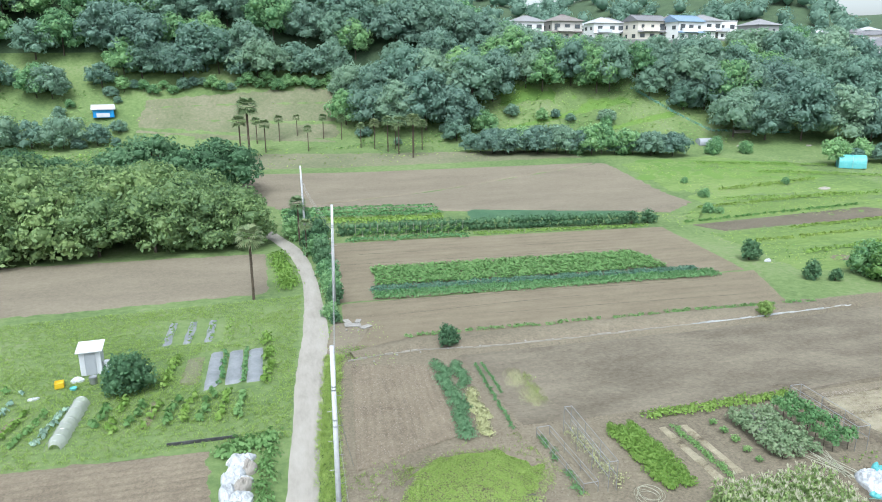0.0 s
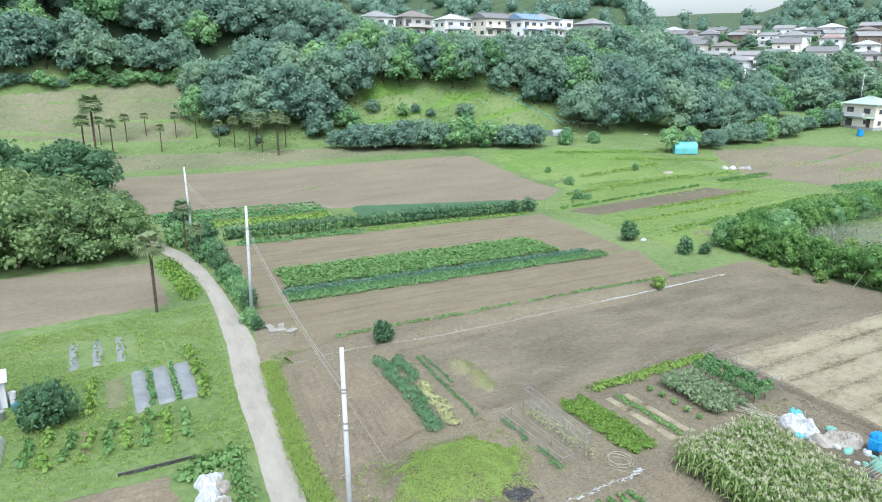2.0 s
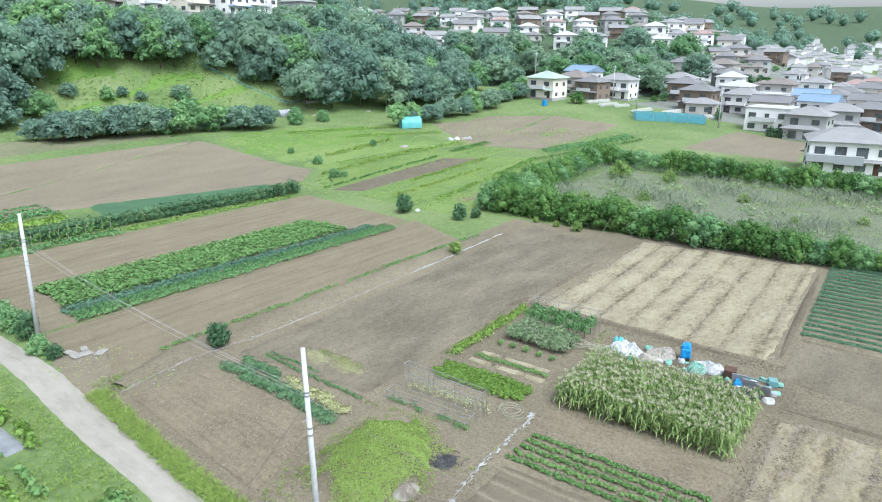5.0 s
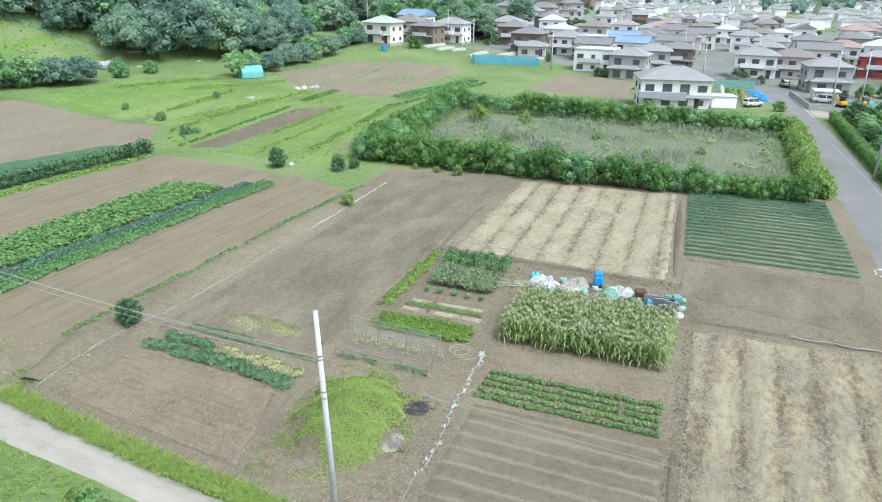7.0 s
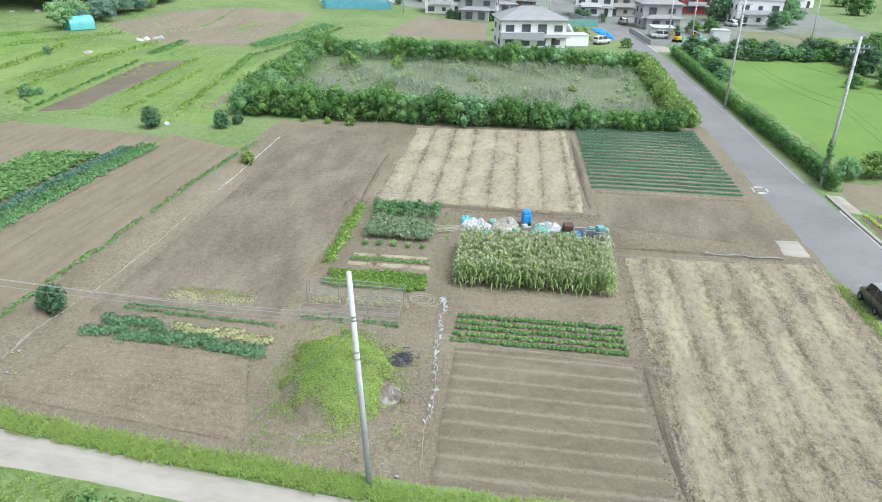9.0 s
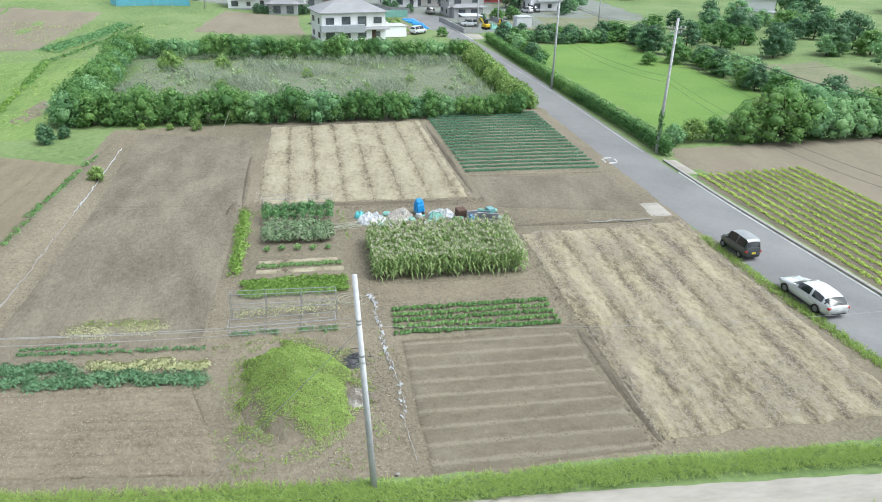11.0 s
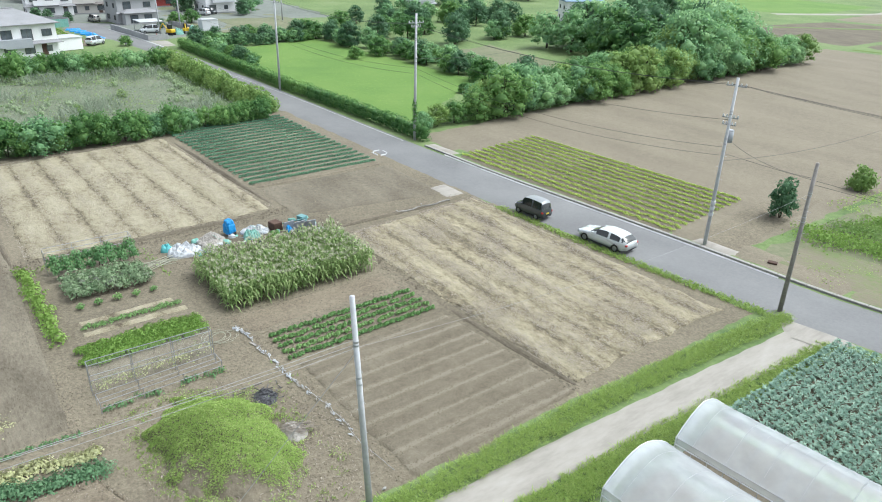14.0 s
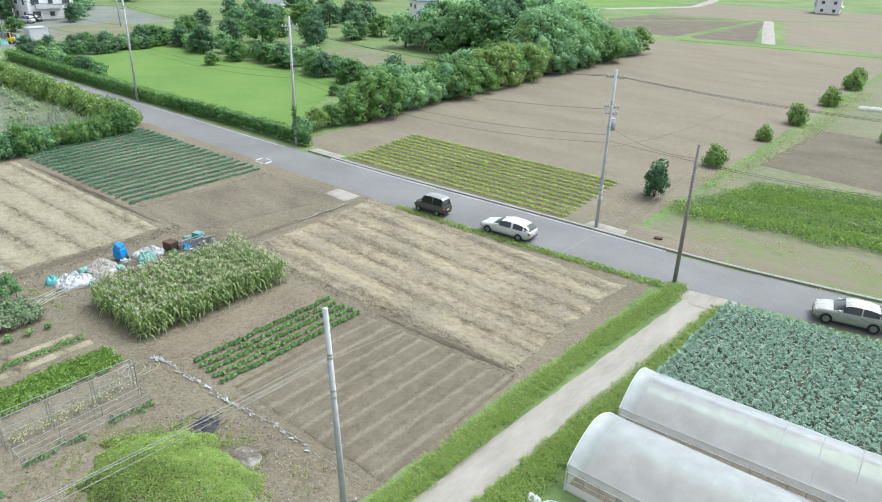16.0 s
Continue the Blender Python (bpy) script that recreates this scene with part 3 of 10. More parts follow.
sheet("farm_field", ((117.2, 83.5), (162.2, 82.7), (162.8, 104), (113.5, 101)), SOIL_PALE, "bare ploughed field beyond the meadow", 0.07, 1.5, 0.03, ragged=0.5)
sheet("farm_field", ((113.5, 100.6), (162.8, 103.6), (150, 117.5), (128, 121)), SOIL_PALE, "bare ploughed field below the field hedge", 0.075, 1.5, 0.03, ragged=0.5)
sheet("farm_field", ((136, 34.8), (168.8, 38.1), (175.8, 57.1), (140, 60.4)), SOIL_PALE, "bare soil plot in front of the white houses", 0.07, 1.5, 0.03, ragged=0.4)
sheet("farm_field", ((-75, 66), (-0.8, 70.6), (-0.9, 87.5), (-75, 90)), SOIL_PALE, "bare soil field below the evergreen grove", 0.05, 1.0, 0.04, ragged=0.4)
sheet("farm_field", ((-60, 22), (-3.9, 32), (-4.8, 40.3), (-60, 42)), SOIL_RED, "tilled field with curved tractor marks", 0.05, 0.7, 0.04, (1.1, 0.06, "v", 1.2), ragged=0.4)
sheet("farm_field", ((-60, 124), (-22, 124), (-24, 142), (-60, 142)), SOIL, "bare soil plot behind the grove", 0.06, 1.5, 0.03, ragged=0.5)
sheet("dry_meadow", ((-6, 150), (72, 146), (62, 158), (-8, 170)), DRYGRASS, "mown dry grass under the fan palms", 0.05, 2.0, 0.05, ragged=1.0, category="meadow")
sheet("dry_meadow", ((-33, 186), (17, 176), (19, 200), (-31, 197)), DRYGRASS, "terraced dry slope below the wood", 0.08, 1.0, 0.06, (5.5, 0.7, "v", 1.0), ragged=1.0, category="meadow")
sheet("streaky_meadow", ((58.5, 62.5), (112, 68), (105, 86.5), (59, 83.4)), MEADOW, "rough streaky meadow beside the hedged plot", 0.035, 1.0, 0.08, ragged=0.8, category="meadow")
sheet("streaky_meadow", ((58, 88.3), (117, 87), (113, 119), (66.5, 98.6)), MEADOW, "rough streaky meadow with mown lines", 0.035, 1.0, 0.08, ragged=0.8, category="meadow")
sheet("streaky_meadow", ((71, 100), (113, 118.5), (98, 140), (74, 138)), MEADOW, "rough streaky meadow below the grass bank", 0.037, 1.2, 0.10, ragged=0.8, category="meadow")
sheet("bare_patch", ((64.5, 66.3), (74, 65.2), (80, 69.2), (66.5, 69.2)), SOIL, "bare brown patch in the meadow", 0.05, 0.8, 0.04, ragged=0.7)
sheet("lime_meadow", ((61, 89.8), (104, 94.8), (101, 103), (68, 98)), LIME, "strip of fresh lime-green grass", 0.06, 1.0, 0.06, ragged=2.0, category="meadow")
sheet("lime_meadow", ((64, 73), (101, 78), (99, 83.5), (62, 80.5)), LIME, "strip of fresh lime-green grass", 0.06, 1.0, 0.06, ragged=1.6, category="meadow")
sheet("grass_slope", ((56, 163), (101, 149), (106, 168), (62, 191)), LAWN, "fresh green grass slope below the wood", 0.05, 2.0, 0.08, ragged=1.5, category="meadow")
sheet("lime_meadow", ((70, 122), (108, 112), (112, 130), (80, 142)), LAWN, "grassy slope below the wood", 0.04, 2.0, 0.05, ragged=1.0, category="meadow")
sheet("mown_lawn", ((55, -9.5), (121, -6.5), (128, -33), (72, -36)), LAWN, "smooth bright green meadow behind a hedge", 0.03, 1.5, 0.05, ragged=0.6, category="lawn")
sheet("dry_meadow", ((142, -10), (230, -4), (240, -52), (142, -44)), DRYGRASS, "open pale green lot beyond the meadow", 0.04, 3.0, 0.05, ragged=1.0, category="meadow")
sheet("overgrown_plot", ((67, 8), (104, 8), (106, 62), (67, 60)), WEEDFLOOR, "overgrown plot of tall pale weeds inside a hedge", 0.05, 1.2, 0.15, ragged=0.3, category="meadow")
# fields across the asphalt road
sheet("dry_meadow", ((-60, -22), (8.6, -9.2), (9.6, -150), (-60, -160)), DRYGRASS, "patchy dry grassland beyond the asphalt road", 0.008, 2.0, 0.02, ragged=1.0, category="meadow")
sheet("wide_field", ((7.6, -8.7), (50.8, -6.4), (63, -132), (9, -147)), SOIL_PALE, "margin of bare brown soil round the wide field", 0.012, 1.6, 0.02, ragged=0.5)
sheet("bedding_field_soil", ((13.7, -7.6), (41, -5.7), (42.6, -19.6), (15, -21.4)), SOIL_DARK, "dark soil under yellow-green bedding rows", 0.04, 0.6, 0.03)
sheet("wide_field", ((15, -21), (49, -19), (51, -75), (9.6, -72)), SOIL_PALE, "wide bare field of fine brown soil", 0.03, 1.2, 0.03, ragged=0.4)
sheet("wide_field", ((9.6, -71.6), (51, -74.6), (60, -126), (11, -144)), SOIL_PALE, "wide bare field of fine brown soil", 0.035, 1.6, 0.03, ragged=0.5)
sheet("wide_field", ((42.3, -6.0), (48.6, -6.6), (49, -19.4), (42.3, -19.4)), SOIL_PALE, "bare earth at the end of the bedding rows", 0.028, 1.0, 0.03, ragged=0.3)
sheet("wide_field", ((-30, -36), (7.4, -37.5), (6.4, -62), (-30, -66)), SOIL_DARK, "dark bare soil plot with a raised edge", 0.04, 1.2, 0.03, ragged=0.3)
sheet("far_field", ((60, -139), (100, -140), (92, -192), (59, -205)), SOIL_DARK, "far ploughed field", 0.05, 4, 0.05, ragged=0.6)
sheet("far_field", ((41.4, -148), (60, -139.4), (59, -204), (57.5, -204.8)), SOIL_DARK, "far ploughed field beside the lane", 0.055, 4, 0.05, ragged=0.4)
sheet("far_field", ((-40, -162), (37, -148.6), (55, -208), (-40, -225)), SOIL_PALE, "far pale field beside a farm lane", 0.05, 4, 0.05, ragged=1.0)
sheet("far_field", ((-40, -228), (94, -197), (100, -258), (-40, -290)), SOIL_PALE, "far bare field by a white house", 0.05, 4, 0.05, ragged=1.0)
sheet("far_lane", ((37.4, -148), (41, -147), (59.6, -207), (56, -208)), PATH, "pale farm lane between distant fields", 0.12, 1.5, 0.02, ragged=0.05, category="path")
band("far_lane", [(112, -196), (103.6, -213.5), (94, -236), (102, -277), (125, -330)], [4.5] * 5, PATH, "pale farm lane curving between distant fields", 0.1, ragged=0.3, step=3)
band("grass_balk", [(58, -136.5), (54, -137.5), (39, -141), (24, -144.2), (-10, -152)], [1.4, 1.8, 1.8, 1.8, 2.4], LIME, "narrow green balk along the end of the wide field", 0.1, "verge", 0.4, step=2)
band("grass_balk", [(96, -154), (82, -173), (58, -207), (40, -232)], [2.0, 2.4, 2.6, 2.6], LIME, "narrow green balk between distant fields", 0.1, "verge", 0.4, step=3)
sheet("far_meadow", ((106, -204), (150, -190), (190, -262), (106, -266)), LAWN, "bright green paddy field beyond the lane", 0.06, 4, 0.05, ragged=1.0, category="meadow")
sheet("dry_meadow", ((60, -42), (98, -40), (104, -64), (58, -60)), DRYGRASS, "grassy clearing with bare earth behind the garden belt", 0.03, 2.0, 0.05, ragged=1.2, category="meadow")
sheet("trodden_plot", ((-26, -14.2), (6.4, -8.9), (6.6, -16.4), (-26, -22)), TRODDEN, "patchy green and brown trodden plot by the road", 0.03, 1.0, 0.04, ragged=0.3)
sheet("field_margin", ((-0.5, -8.5), (14.4, -7.5), (14.6, -11.5), (-0.5, -12.4)), SOIL_PALE, "bare brown earth along the kerb", 0.034, 0.8, 0.03, ragged=0.12)
sheet("field_margin", ((-26, -13.7), (0, -8.5), (0, -12), (-26, -18)), TRODDEN, "patchy trodden grass along the kerb", 0.028, 0.8, 0.03, ragged=0.12)
sheet("earth_track", ((7.6, -8.6), (13.4, -8.4), (14.6, -27), (10.2, -29)), SOIL, "earth track leading off the road", 0.035, 0.8, 0.04, ragged=0.3, category="path")

sheet("town_ground", ((158, -58), (440, -75), (440, 60), (196, 100)), YARD, "pale paved yards and lanes between the houses", 0.06, 5, 0.05, ragged=1.5, category="pavement")
sheet("town_ground", ((215, 100), (440, 62), (440, 130), (240, 140)), YARD, "pale paved yards and lanes between the houses", 0.06, 5, 0.05, ragged=1.5, category="pavement")

sheet("junction_yard", ((143, 5), (170, 8.5), (167, 12), (146, 8.5)), ASPHALT, "grey asphalt widening at the road junction", 0.062, 1.5, 0.02, ragged=0.2, category="road")
sheet("town_ground", ((137, 0.9), (170, 4.0), (172, -27), (150, -26)), YARD, "pale paved yard between the road and the house", 0.05, 2, 0.03, ragged=0.4, category="pavement")
sheet("concrete_slab", ((131, -3.4), (138.8, -3.9), (139.4, 0.2), (130, -0.8)), PATH, "pale concrete driveway apron at the end of the hedge", 0.085, 1, 0.01, ragged=0.1, category="slab")
sheet("brown_field", ((138, 36), (170, 37), (170, 54), (140, 60)), SOIL_PALE, "bare brown plot behind the hedge", 0.06, 2, 0.05, ragged=0.5)
sheet("brown_field", ((138, 9.2), (166, 12), (167, 19), (137, 19.5)), SOIL, "small garden plot beside the white house", 0.06, 1, 0.05, ragged=0.3)
# tracks and road
band("farm_track", [(-1.55, -1.6), (-1.1, 6), (-0.7, 13), (-0.35, 20), (-0.2, 26), (0.5, 34), (0.95, 39.5), (1.35, 43.5), (1.7, 48), (2.2, 52), (2.85, 57.5), (3.2, 66), (3.35, 74), (2.9, 82), (1.85, 89), (0.0, 95), (-2.5, 103), (-4, 112)],
     [2.6, 2.45, 2.4, 2.4, 2.35, 2.0, 2.1, 2.25, 2.5, 2.7, 2.7, 2.1, 1.8, 2.0, 2.3, 2.2, 2.2, 2.0], PATH, "pale worn concrete farm track with earthy edges", 0.06, ragged=0.07)
road_mid = [(-70, -20.2), (-40, -13.6), (-14, -7.7), (0, -5.1), (15, -3.75), (34, -2.2), (46, -1.6), (69, -0.9), (90, -0.7), (112, 0.2), (128, 1.6), (150, 4.2), (171, 6.4)]
band("asphalt_road", road_mid, [6.2, 6.2, 6.2, 6.2, 7.0, 6.6, 6.6, 6.6, 5.6, 4.8, 4.9, 5.6, 7.0], ASPHALT, "smooth grey asphalt road through the fields", 0.07, "road", 0.02)
band("asphalt_road", [(166, -2), (171, 5), (174, 12), (181, 18), (196, 20.5), (240, 20), (300, 18)], [5, 7, 6, 6, 5.5, 5.5, 5], ASPHALT, "grey street between the houses", 0.075, "road", 0.05, step=3)
band("road_apron", [(-1.9, -0.3), (-1.5, -2.4)], [2.5, 5.4], PATH, "pale worn concrete apron where track meets road", 0.085, "road", 0.05, step=0.5)


def offset_line(pts, off):
    out = []
    for i, p in enumerate(pts):
        a, b = Vector(pts[max(0, i - 1)]), Vector(pts[min(len(pts) - 1, i + 1)])
        d = (b - a).normalized()
        out.append((p[0] - d.y * off, p[1] + d.x * off))
    return out


def kerb_line():
    line = [(-70, -23.6), (-40, -17.0), (-14, -10.9), (0, -8.25), (15, -7.3), (34, -5.55), (48, -5.0)]
    P = []
    for p, q in zip(line[:-1], line[1:]):
        n = max(1, int(math.dist(p, q) / 2.0))
        P += [(p[0] + (q[0] - p[0]) * k / n, p[1] + (q[1] - p[1]) * k / n) for k in range(n)]
    for _ in range(4):
        P = [P[0]] + [((P[i - 1][0] + 2 * P[i][0] + P[i + 1][0]) / 4, (P[i - 1][1] + 2 * P[i][1] + P[i + 1][1]) / 4) for i in range(1, len(P) - 1)] + [P[-1]]
    base = tagged(new("kerb"), "low pale concrete kerb stones along the road", "kerb", kind="structure")
    for a, b in zip(P[:-1], P[1:]):
        bm = bmesh.new()
        L = math.dist(a, b)
        box(bm, 0.01, L - 0.02, -0.16, 0.16, -0.1, 0.15, 0.02)
        o = part("kerb_stone", bm, KERB, base)
        o.matrix_basis = pose(a[0], a[1], 0, 0, 0, math.degrees(math.atan2(b[1] - a[1], b[0] - a[0])))


kerb_line()
band("road_edge_line", [(106, -0.75), (99, -1.15), (93, -1.6), (83, -2.5), (71, -3.2), (58, -3.6), (49, -4.0)], [0.16] * 7, WHITE_LINE, "worn white edge line along the hedge side", 0.09, "road marking", 0.02, across=2, step=3)
band("road_edge_line", [(160, 3.0), (147, 1.0), (139, 0.35), (130, -0.5)], [0.3] * 4, WHITE_LINE, "white concrete edging along the junction", 0.12, "road marking", 0.02, across=2, step=2)
band("road_edge_line", [(42, -4.9), (34, -5.2), (24, -6.05), (15, -6.9), (4, -7.6)], [0.14] * 5, WHITE_LINE, "worn white edge line beside the kerb", 0.09, "road marking", 0.02, across=2, step=3)
for off in (0.35, -0.35):
    sheet("road_marking", ((46.2 + off * 2.4, 0.2), (46.5 + off * 2.4, 0.2), (46.5 + off * 2.4, 1.5), (46.2 + off * 2.4, 1.5)), WHITE_LINE, "painted square round a hydrant cover", 0.10, 0.4, 0.0, ragged=0, category="road marking")
    sheet("road_marking", ((45.5, 0.85 + off * 1.9), (47.2, 0.85 + off * 1.9), (47.2, 1.03 + off * 1.9), (45.5, 1.03 + off * 1.9)), WHITE_LINE, "painted square round a hydrant cover", 0.104, 0.4, 0.0, ragged=0, category="road marking")
sheet("concrete_slab", ((30.8, 0.8), (34.4, 0.8), (34.2, 3.3), (30.7, 3.3)), PATH, "pale concrete slab bridging the field edge", 0.10, 0.5, 0.01, ragged=0.03, category="slab")
sheet("concrete_slab", ((41.4, -6.9), (46.4, -6.6), (46.4, -5.2), (41.6, -5.5)), PATH, "pale concrete apron at the field entrance", 0.09, 0.5, 0.01, ragged=0.1, category="slab")
sheet("concrete_slab", ((8.0, -9.6), (12.0, -9.4), (12.0, -7.9), (8.0, -8.1)), PATH, "pale concrete apron at the earth track", 0.09, 0.5, 0.01, ragged=0.1, category="slab")


# ---- planting tools ----
rng = np.random.default_rng(7)


def leaf_mesh(C, N, S, asp=0.62, fold=0.18, r=rng):
    """Diamond leaves, folded along the middle: corners for centres C, normals N, half lengths S."""
    n = len(C)
    N = N / np.linalg.norm(N, axis=1, keepdims=True)
    T = np.cross(N, r.normal(size=(n, 3)))
    T /= np.linalg.norm(T, axis=1, keepdims=True) + 1e-9
    B = np.cross(N, T)
    S = S[:, None]
    dn = N * S * fold
    P = np.stack([C - T * S - dn, C + B * S * asp + dn, C + T * S - dn, C - B * S * asp + dn], axis=1)
    return P.reshape(-1, 3)


def quad_object(name, V, mat, parent=None, label="", extra=None):
    """One mesh out of loose four-cornered leaves; extra: (verts, triangles) joined in."""
    nq = len(V) // 4
    idx = np.arange(nq * 4, dtype=np.int64)
    sizes = np.full(nq, 4)
    if extra is not None:
        ev, et = extra
        idx = np.concatenate([idx, et.reshape(-1) + len(V)])
        sizes = np.concatenate([sizes, np.full(len(et), 3)])
        V = np.concatenate([V, ev])
    me = bpy.data.meshes.new(name)
    me.vertices.add(len(V))
    me.vertices.foreach_set("co", np.ascontiguousarray(V, dtype=np.float32).ravel())
    me.loops.add(len(idx))
    me.loops.foreach_set("vertex_index", idx.astype(np.int32))
    me.polygons.add(len(sizes))
    starts = np.concatenate([[0], np.cumsum(sizes)[:-1]])
    me.polygons.foreach_set("loop_start", starts.astype(np.int32))
    me.materials.append(mat)
    me.update(calc_edges=True)
    ob = new(name, me)
    if parent:
        ob.parent = parent
    if label:
        ob["label"] = label
    return ob


def ico(sub):
    bm = bmesh.new()
    bmesh.ops.create_icosphere(bm, subdivisions=sub, radius=1.0)
    v = np.array([x.co for x in bm.verts])
    f = np.array([[q.index for q in t.verts] for t in bm.faces])
    bm.free()
    return v, f


ICO1, ICO2 = ico(1), ico(2)


def clumps(blobs, density, leaf, spread=0.5, up=0.35, core=0.66, sub=2, asp=0.62, r=rng, low=-0.6, squash=1.0):
    """Leaves over the outsides of many round clumps, with a dense inside: corner points and the inner mass."""
    C, N, S = [], [], []
    ev, et, base = [], [], 0
    B = np.array([b[:3] for b in blobs])
    R = np.array([b[3] for b in blobs])
    sv, sf = ICO2 if sub == 2 else ICO1
    for b, q in zip(B, R):
        n = int(density * 4 * math.pi * q * q)
        d = r.normal(size=(n, 3))
        d /= np.linalg.norm(d, axis=1, keepdims=True)
        d = d[d[:, 2] > low]
        lob = np.array([noise.noise(tuple(b * 0.7 + u * 1.9)) for u in d])[:, None]
        p = b + d * q * np.array([1, 1, squash]) * (0.76 + 0.38 * r.random((len(d), 1)) + 0.4 * lob)
        dist = np.linalg.norm((p[:, None, :] - B[None]) / np.array([1, 1, squash]), axis=2) / R[None]
        keep = (dist < 0.78).sum(axis=1) == 0
        p, d = p[keep], d[keep]
        C.append(p)
        N.append(d + r.normal(size=d.shape) * spread + np.array([0, 0, up]))
        S.append(leaf * (0.6 + 0.8 * r.random(len(p))))
        jit = 1 + 0.2 * r.normal(size=(len(sv), 1))
        ev.append(b + sv * q * core * jit * np.array([1, 1, squash]))
        et.append(sf + base)
        base += len(sv)
    C, N, S = np.concatenate(C), np.concatenate(N), np.concatenate(S)
    return leaf_mesh(C, N, S, asp, r=r), (np.concatenate(ev), np.concatenate(et))


def crown_blobs(h0, h1, rad, n, size, r, flat=0.85):
    """Clump places on a rounded crown between two heights."""
    out = [(0, 0, (h0 + h1) / 2, rad * 0.62)]
    for k in range(n):
        a = k * 2.399 + r.random() * 0.7
        f = (k + 0.5) / n
        z = h0 + (h1 - h0) * f
        w = rad * flat * math.sqrt(max(0.05, 1 - (2 * f * 0.92 - 0.75) ** 2)) * (0.75 + 0.4 * r.random())
        out.append((w * math.cos(a), w * math.sin(a), z, size * (0.55 + 0.8 * r.random())))
    return out


def trunk_mesh(h, r0, limbs, spread, r):
    bm = bmesh.new()
    top = (0.12 * r.normal(), 0.12 * r.normal(), h)
    rod(bm, (0, 0, -0.3), (top[0] * 0.5, top[1] * 0.5, h * 0.5), r0, r0 * 0.75, 7)
    rod(bm, (top[0] * 0.5, top[1] * 0.5, h * 0.5), top, r0 * 0.75, r0 * 0.4, 7)
    for k in range(limbs):
        a = k * 2.4 + r.random()
        b = h * (0.45 + 0.4 * r.random())
        rod(bm, (top[0] * 0.5, top[1] * 0.5, b), (spread * math.cos(a), spread * math.sin(a), h * (0.95 + 0.25 * r.random())), r0 * 0.45, r0 * 0.15, 5)
    return bm


CROWNS = {}


def join_trees(name, items, label):
    """Many trees too deep in a wood to tell apart, as one mesh for each kind of leaf: rows of pattern, x, y, size, turn."""
    by = {}
    for p, x, y, s, rz in items:
        V, (ev, et), mat = CROWNS[p.name]
        c, q = math.cos(radians(rz)), math.sin(radians(rz))
        M = np.array([[c, -q, 0], [q, c, 0], [0, 0, 1]]).T * s
        o = np.array([x, y, gz(x, y)])
        by.setdefault(mat.name, (mat, []))[1].append((V @ M + o, ev @ M + o, et))
    for mat, rows in by.values():
        base, T = 0, []
        for v, ev, et in rows:
            T.append(et + base)
            base += len(ev)
        tagged(quad_object(name, np.concatenate([w[0] for w in rows]), mat, extra=(np.concatenate([w[1] for w in rows]), np.concatenate(T))), label, "woods", kind="stuff")


def tree_proto(name, h, rad, n, size, leaf, density, mat, label, category="tree", clear=0.25, seed=1, sub=1, trunk=0.22, spread=0.6, squash=0.72):
    r = np.random.default_rng(seed)
    e = thing(name, 0, 0, label, category, z=0)
    part("trunk", trunk_mesh(h * 0.75, trunk, 4, rad * 0.5, r), BARK, e)
    V, ex = clumps(crown_blobs(h * clear, h * 0.88, rad, n, size, r), density, leaf, spread, r=r, sub=sub, squash=squash)
    quad_object("crown", V, mat, e, extra=ex)
    CROWNS[e.name] = (V, ex, mat)
    return e


def drop(e):
    """Take a pattern thing out of the place again, once its copies stand."""
    for o in list(e.children_recursive) + [e]:
        bpy.data.objects.remove(o)


def plant(proto, x, y, s=1.0, rz=None, z=None, sz=None, group="", label="", name=""):
    rz = random.uniform(0, 360) if rz is None else rz
    m = pose(x, y, gz(x, y) if z is None else z, 0, 0, rz) @ Matrix.Diagonal((s, s, sz or s, 1))
    o = copy_thing(proto, m)
    if group:
        o["group"] = group
    if label:
        o["label"] = label
    if name:
        o.name = name
    return o


def grass(name, inside, box4, n, h, mat, label, blades=3, wide=0.035, lean=0.5, seed=3, category="grass", lift=0.02):
    """Loose blades over a patch; inside(x, y) gives how likely a tuft grows there."""
    r = np.random.default_rng(seed)
    x = r.uniform(box4[0], box4[2], n)
    y = r.uniform(box4[1], box4[3], n)
    k = np.array([r.random() < inside(a, b) for a, b in zip(x, y)])
    x, y = x[k], y[k]
    x, y = np.repeat(x, blades), np.repeat(y, blades)
    m = len(x)
    x = x + r.normal(size=m) * 0.06
    y = y + r.normal(size=m) * 0.06
    z = np.array([gz(a, b) for a, b in zip(x, y)]) + lift
    hh = h * (0.5 + 0.9 * r.random(m))
    a = r.uniform(0, 2 * math.pi, m)
    dx, dy = np.cos(a), np.sin(a)
    w = wide * (0.6 + 0.8 * r.random(m))
    ln = lean * hh * (0.4 + r.random(m))
    base = np.stack([x, y, z], 1)
    side = np.stack([-dy * w, dx * w, np.zeros(m)], 1)
    mid = base + np.stack([dx * ln * 0.35, dy * ln * 0.35, hh * 0.6], 1)
    tip = base + np.stack([dx * ln, dy * ln, hh], 1)
    V = np.stack([base, mid - side, tip, mid + side], 1).reshape(-1, 3)
    return tagged(quad_object(name, V, mat), label, category, kind="stuff")


def in_quad(q):
    def f(x, y):
        s = 0
        for (ax, ay), (bx, by) in zip(q, q[1:] + q[:1]):
            s += 1 if (bx - ax) * (y - ay) - (by - ay) * (x - ax) > 0 else -1
        return 1.0 if abs(s) == len(q) else 0.0
    return f


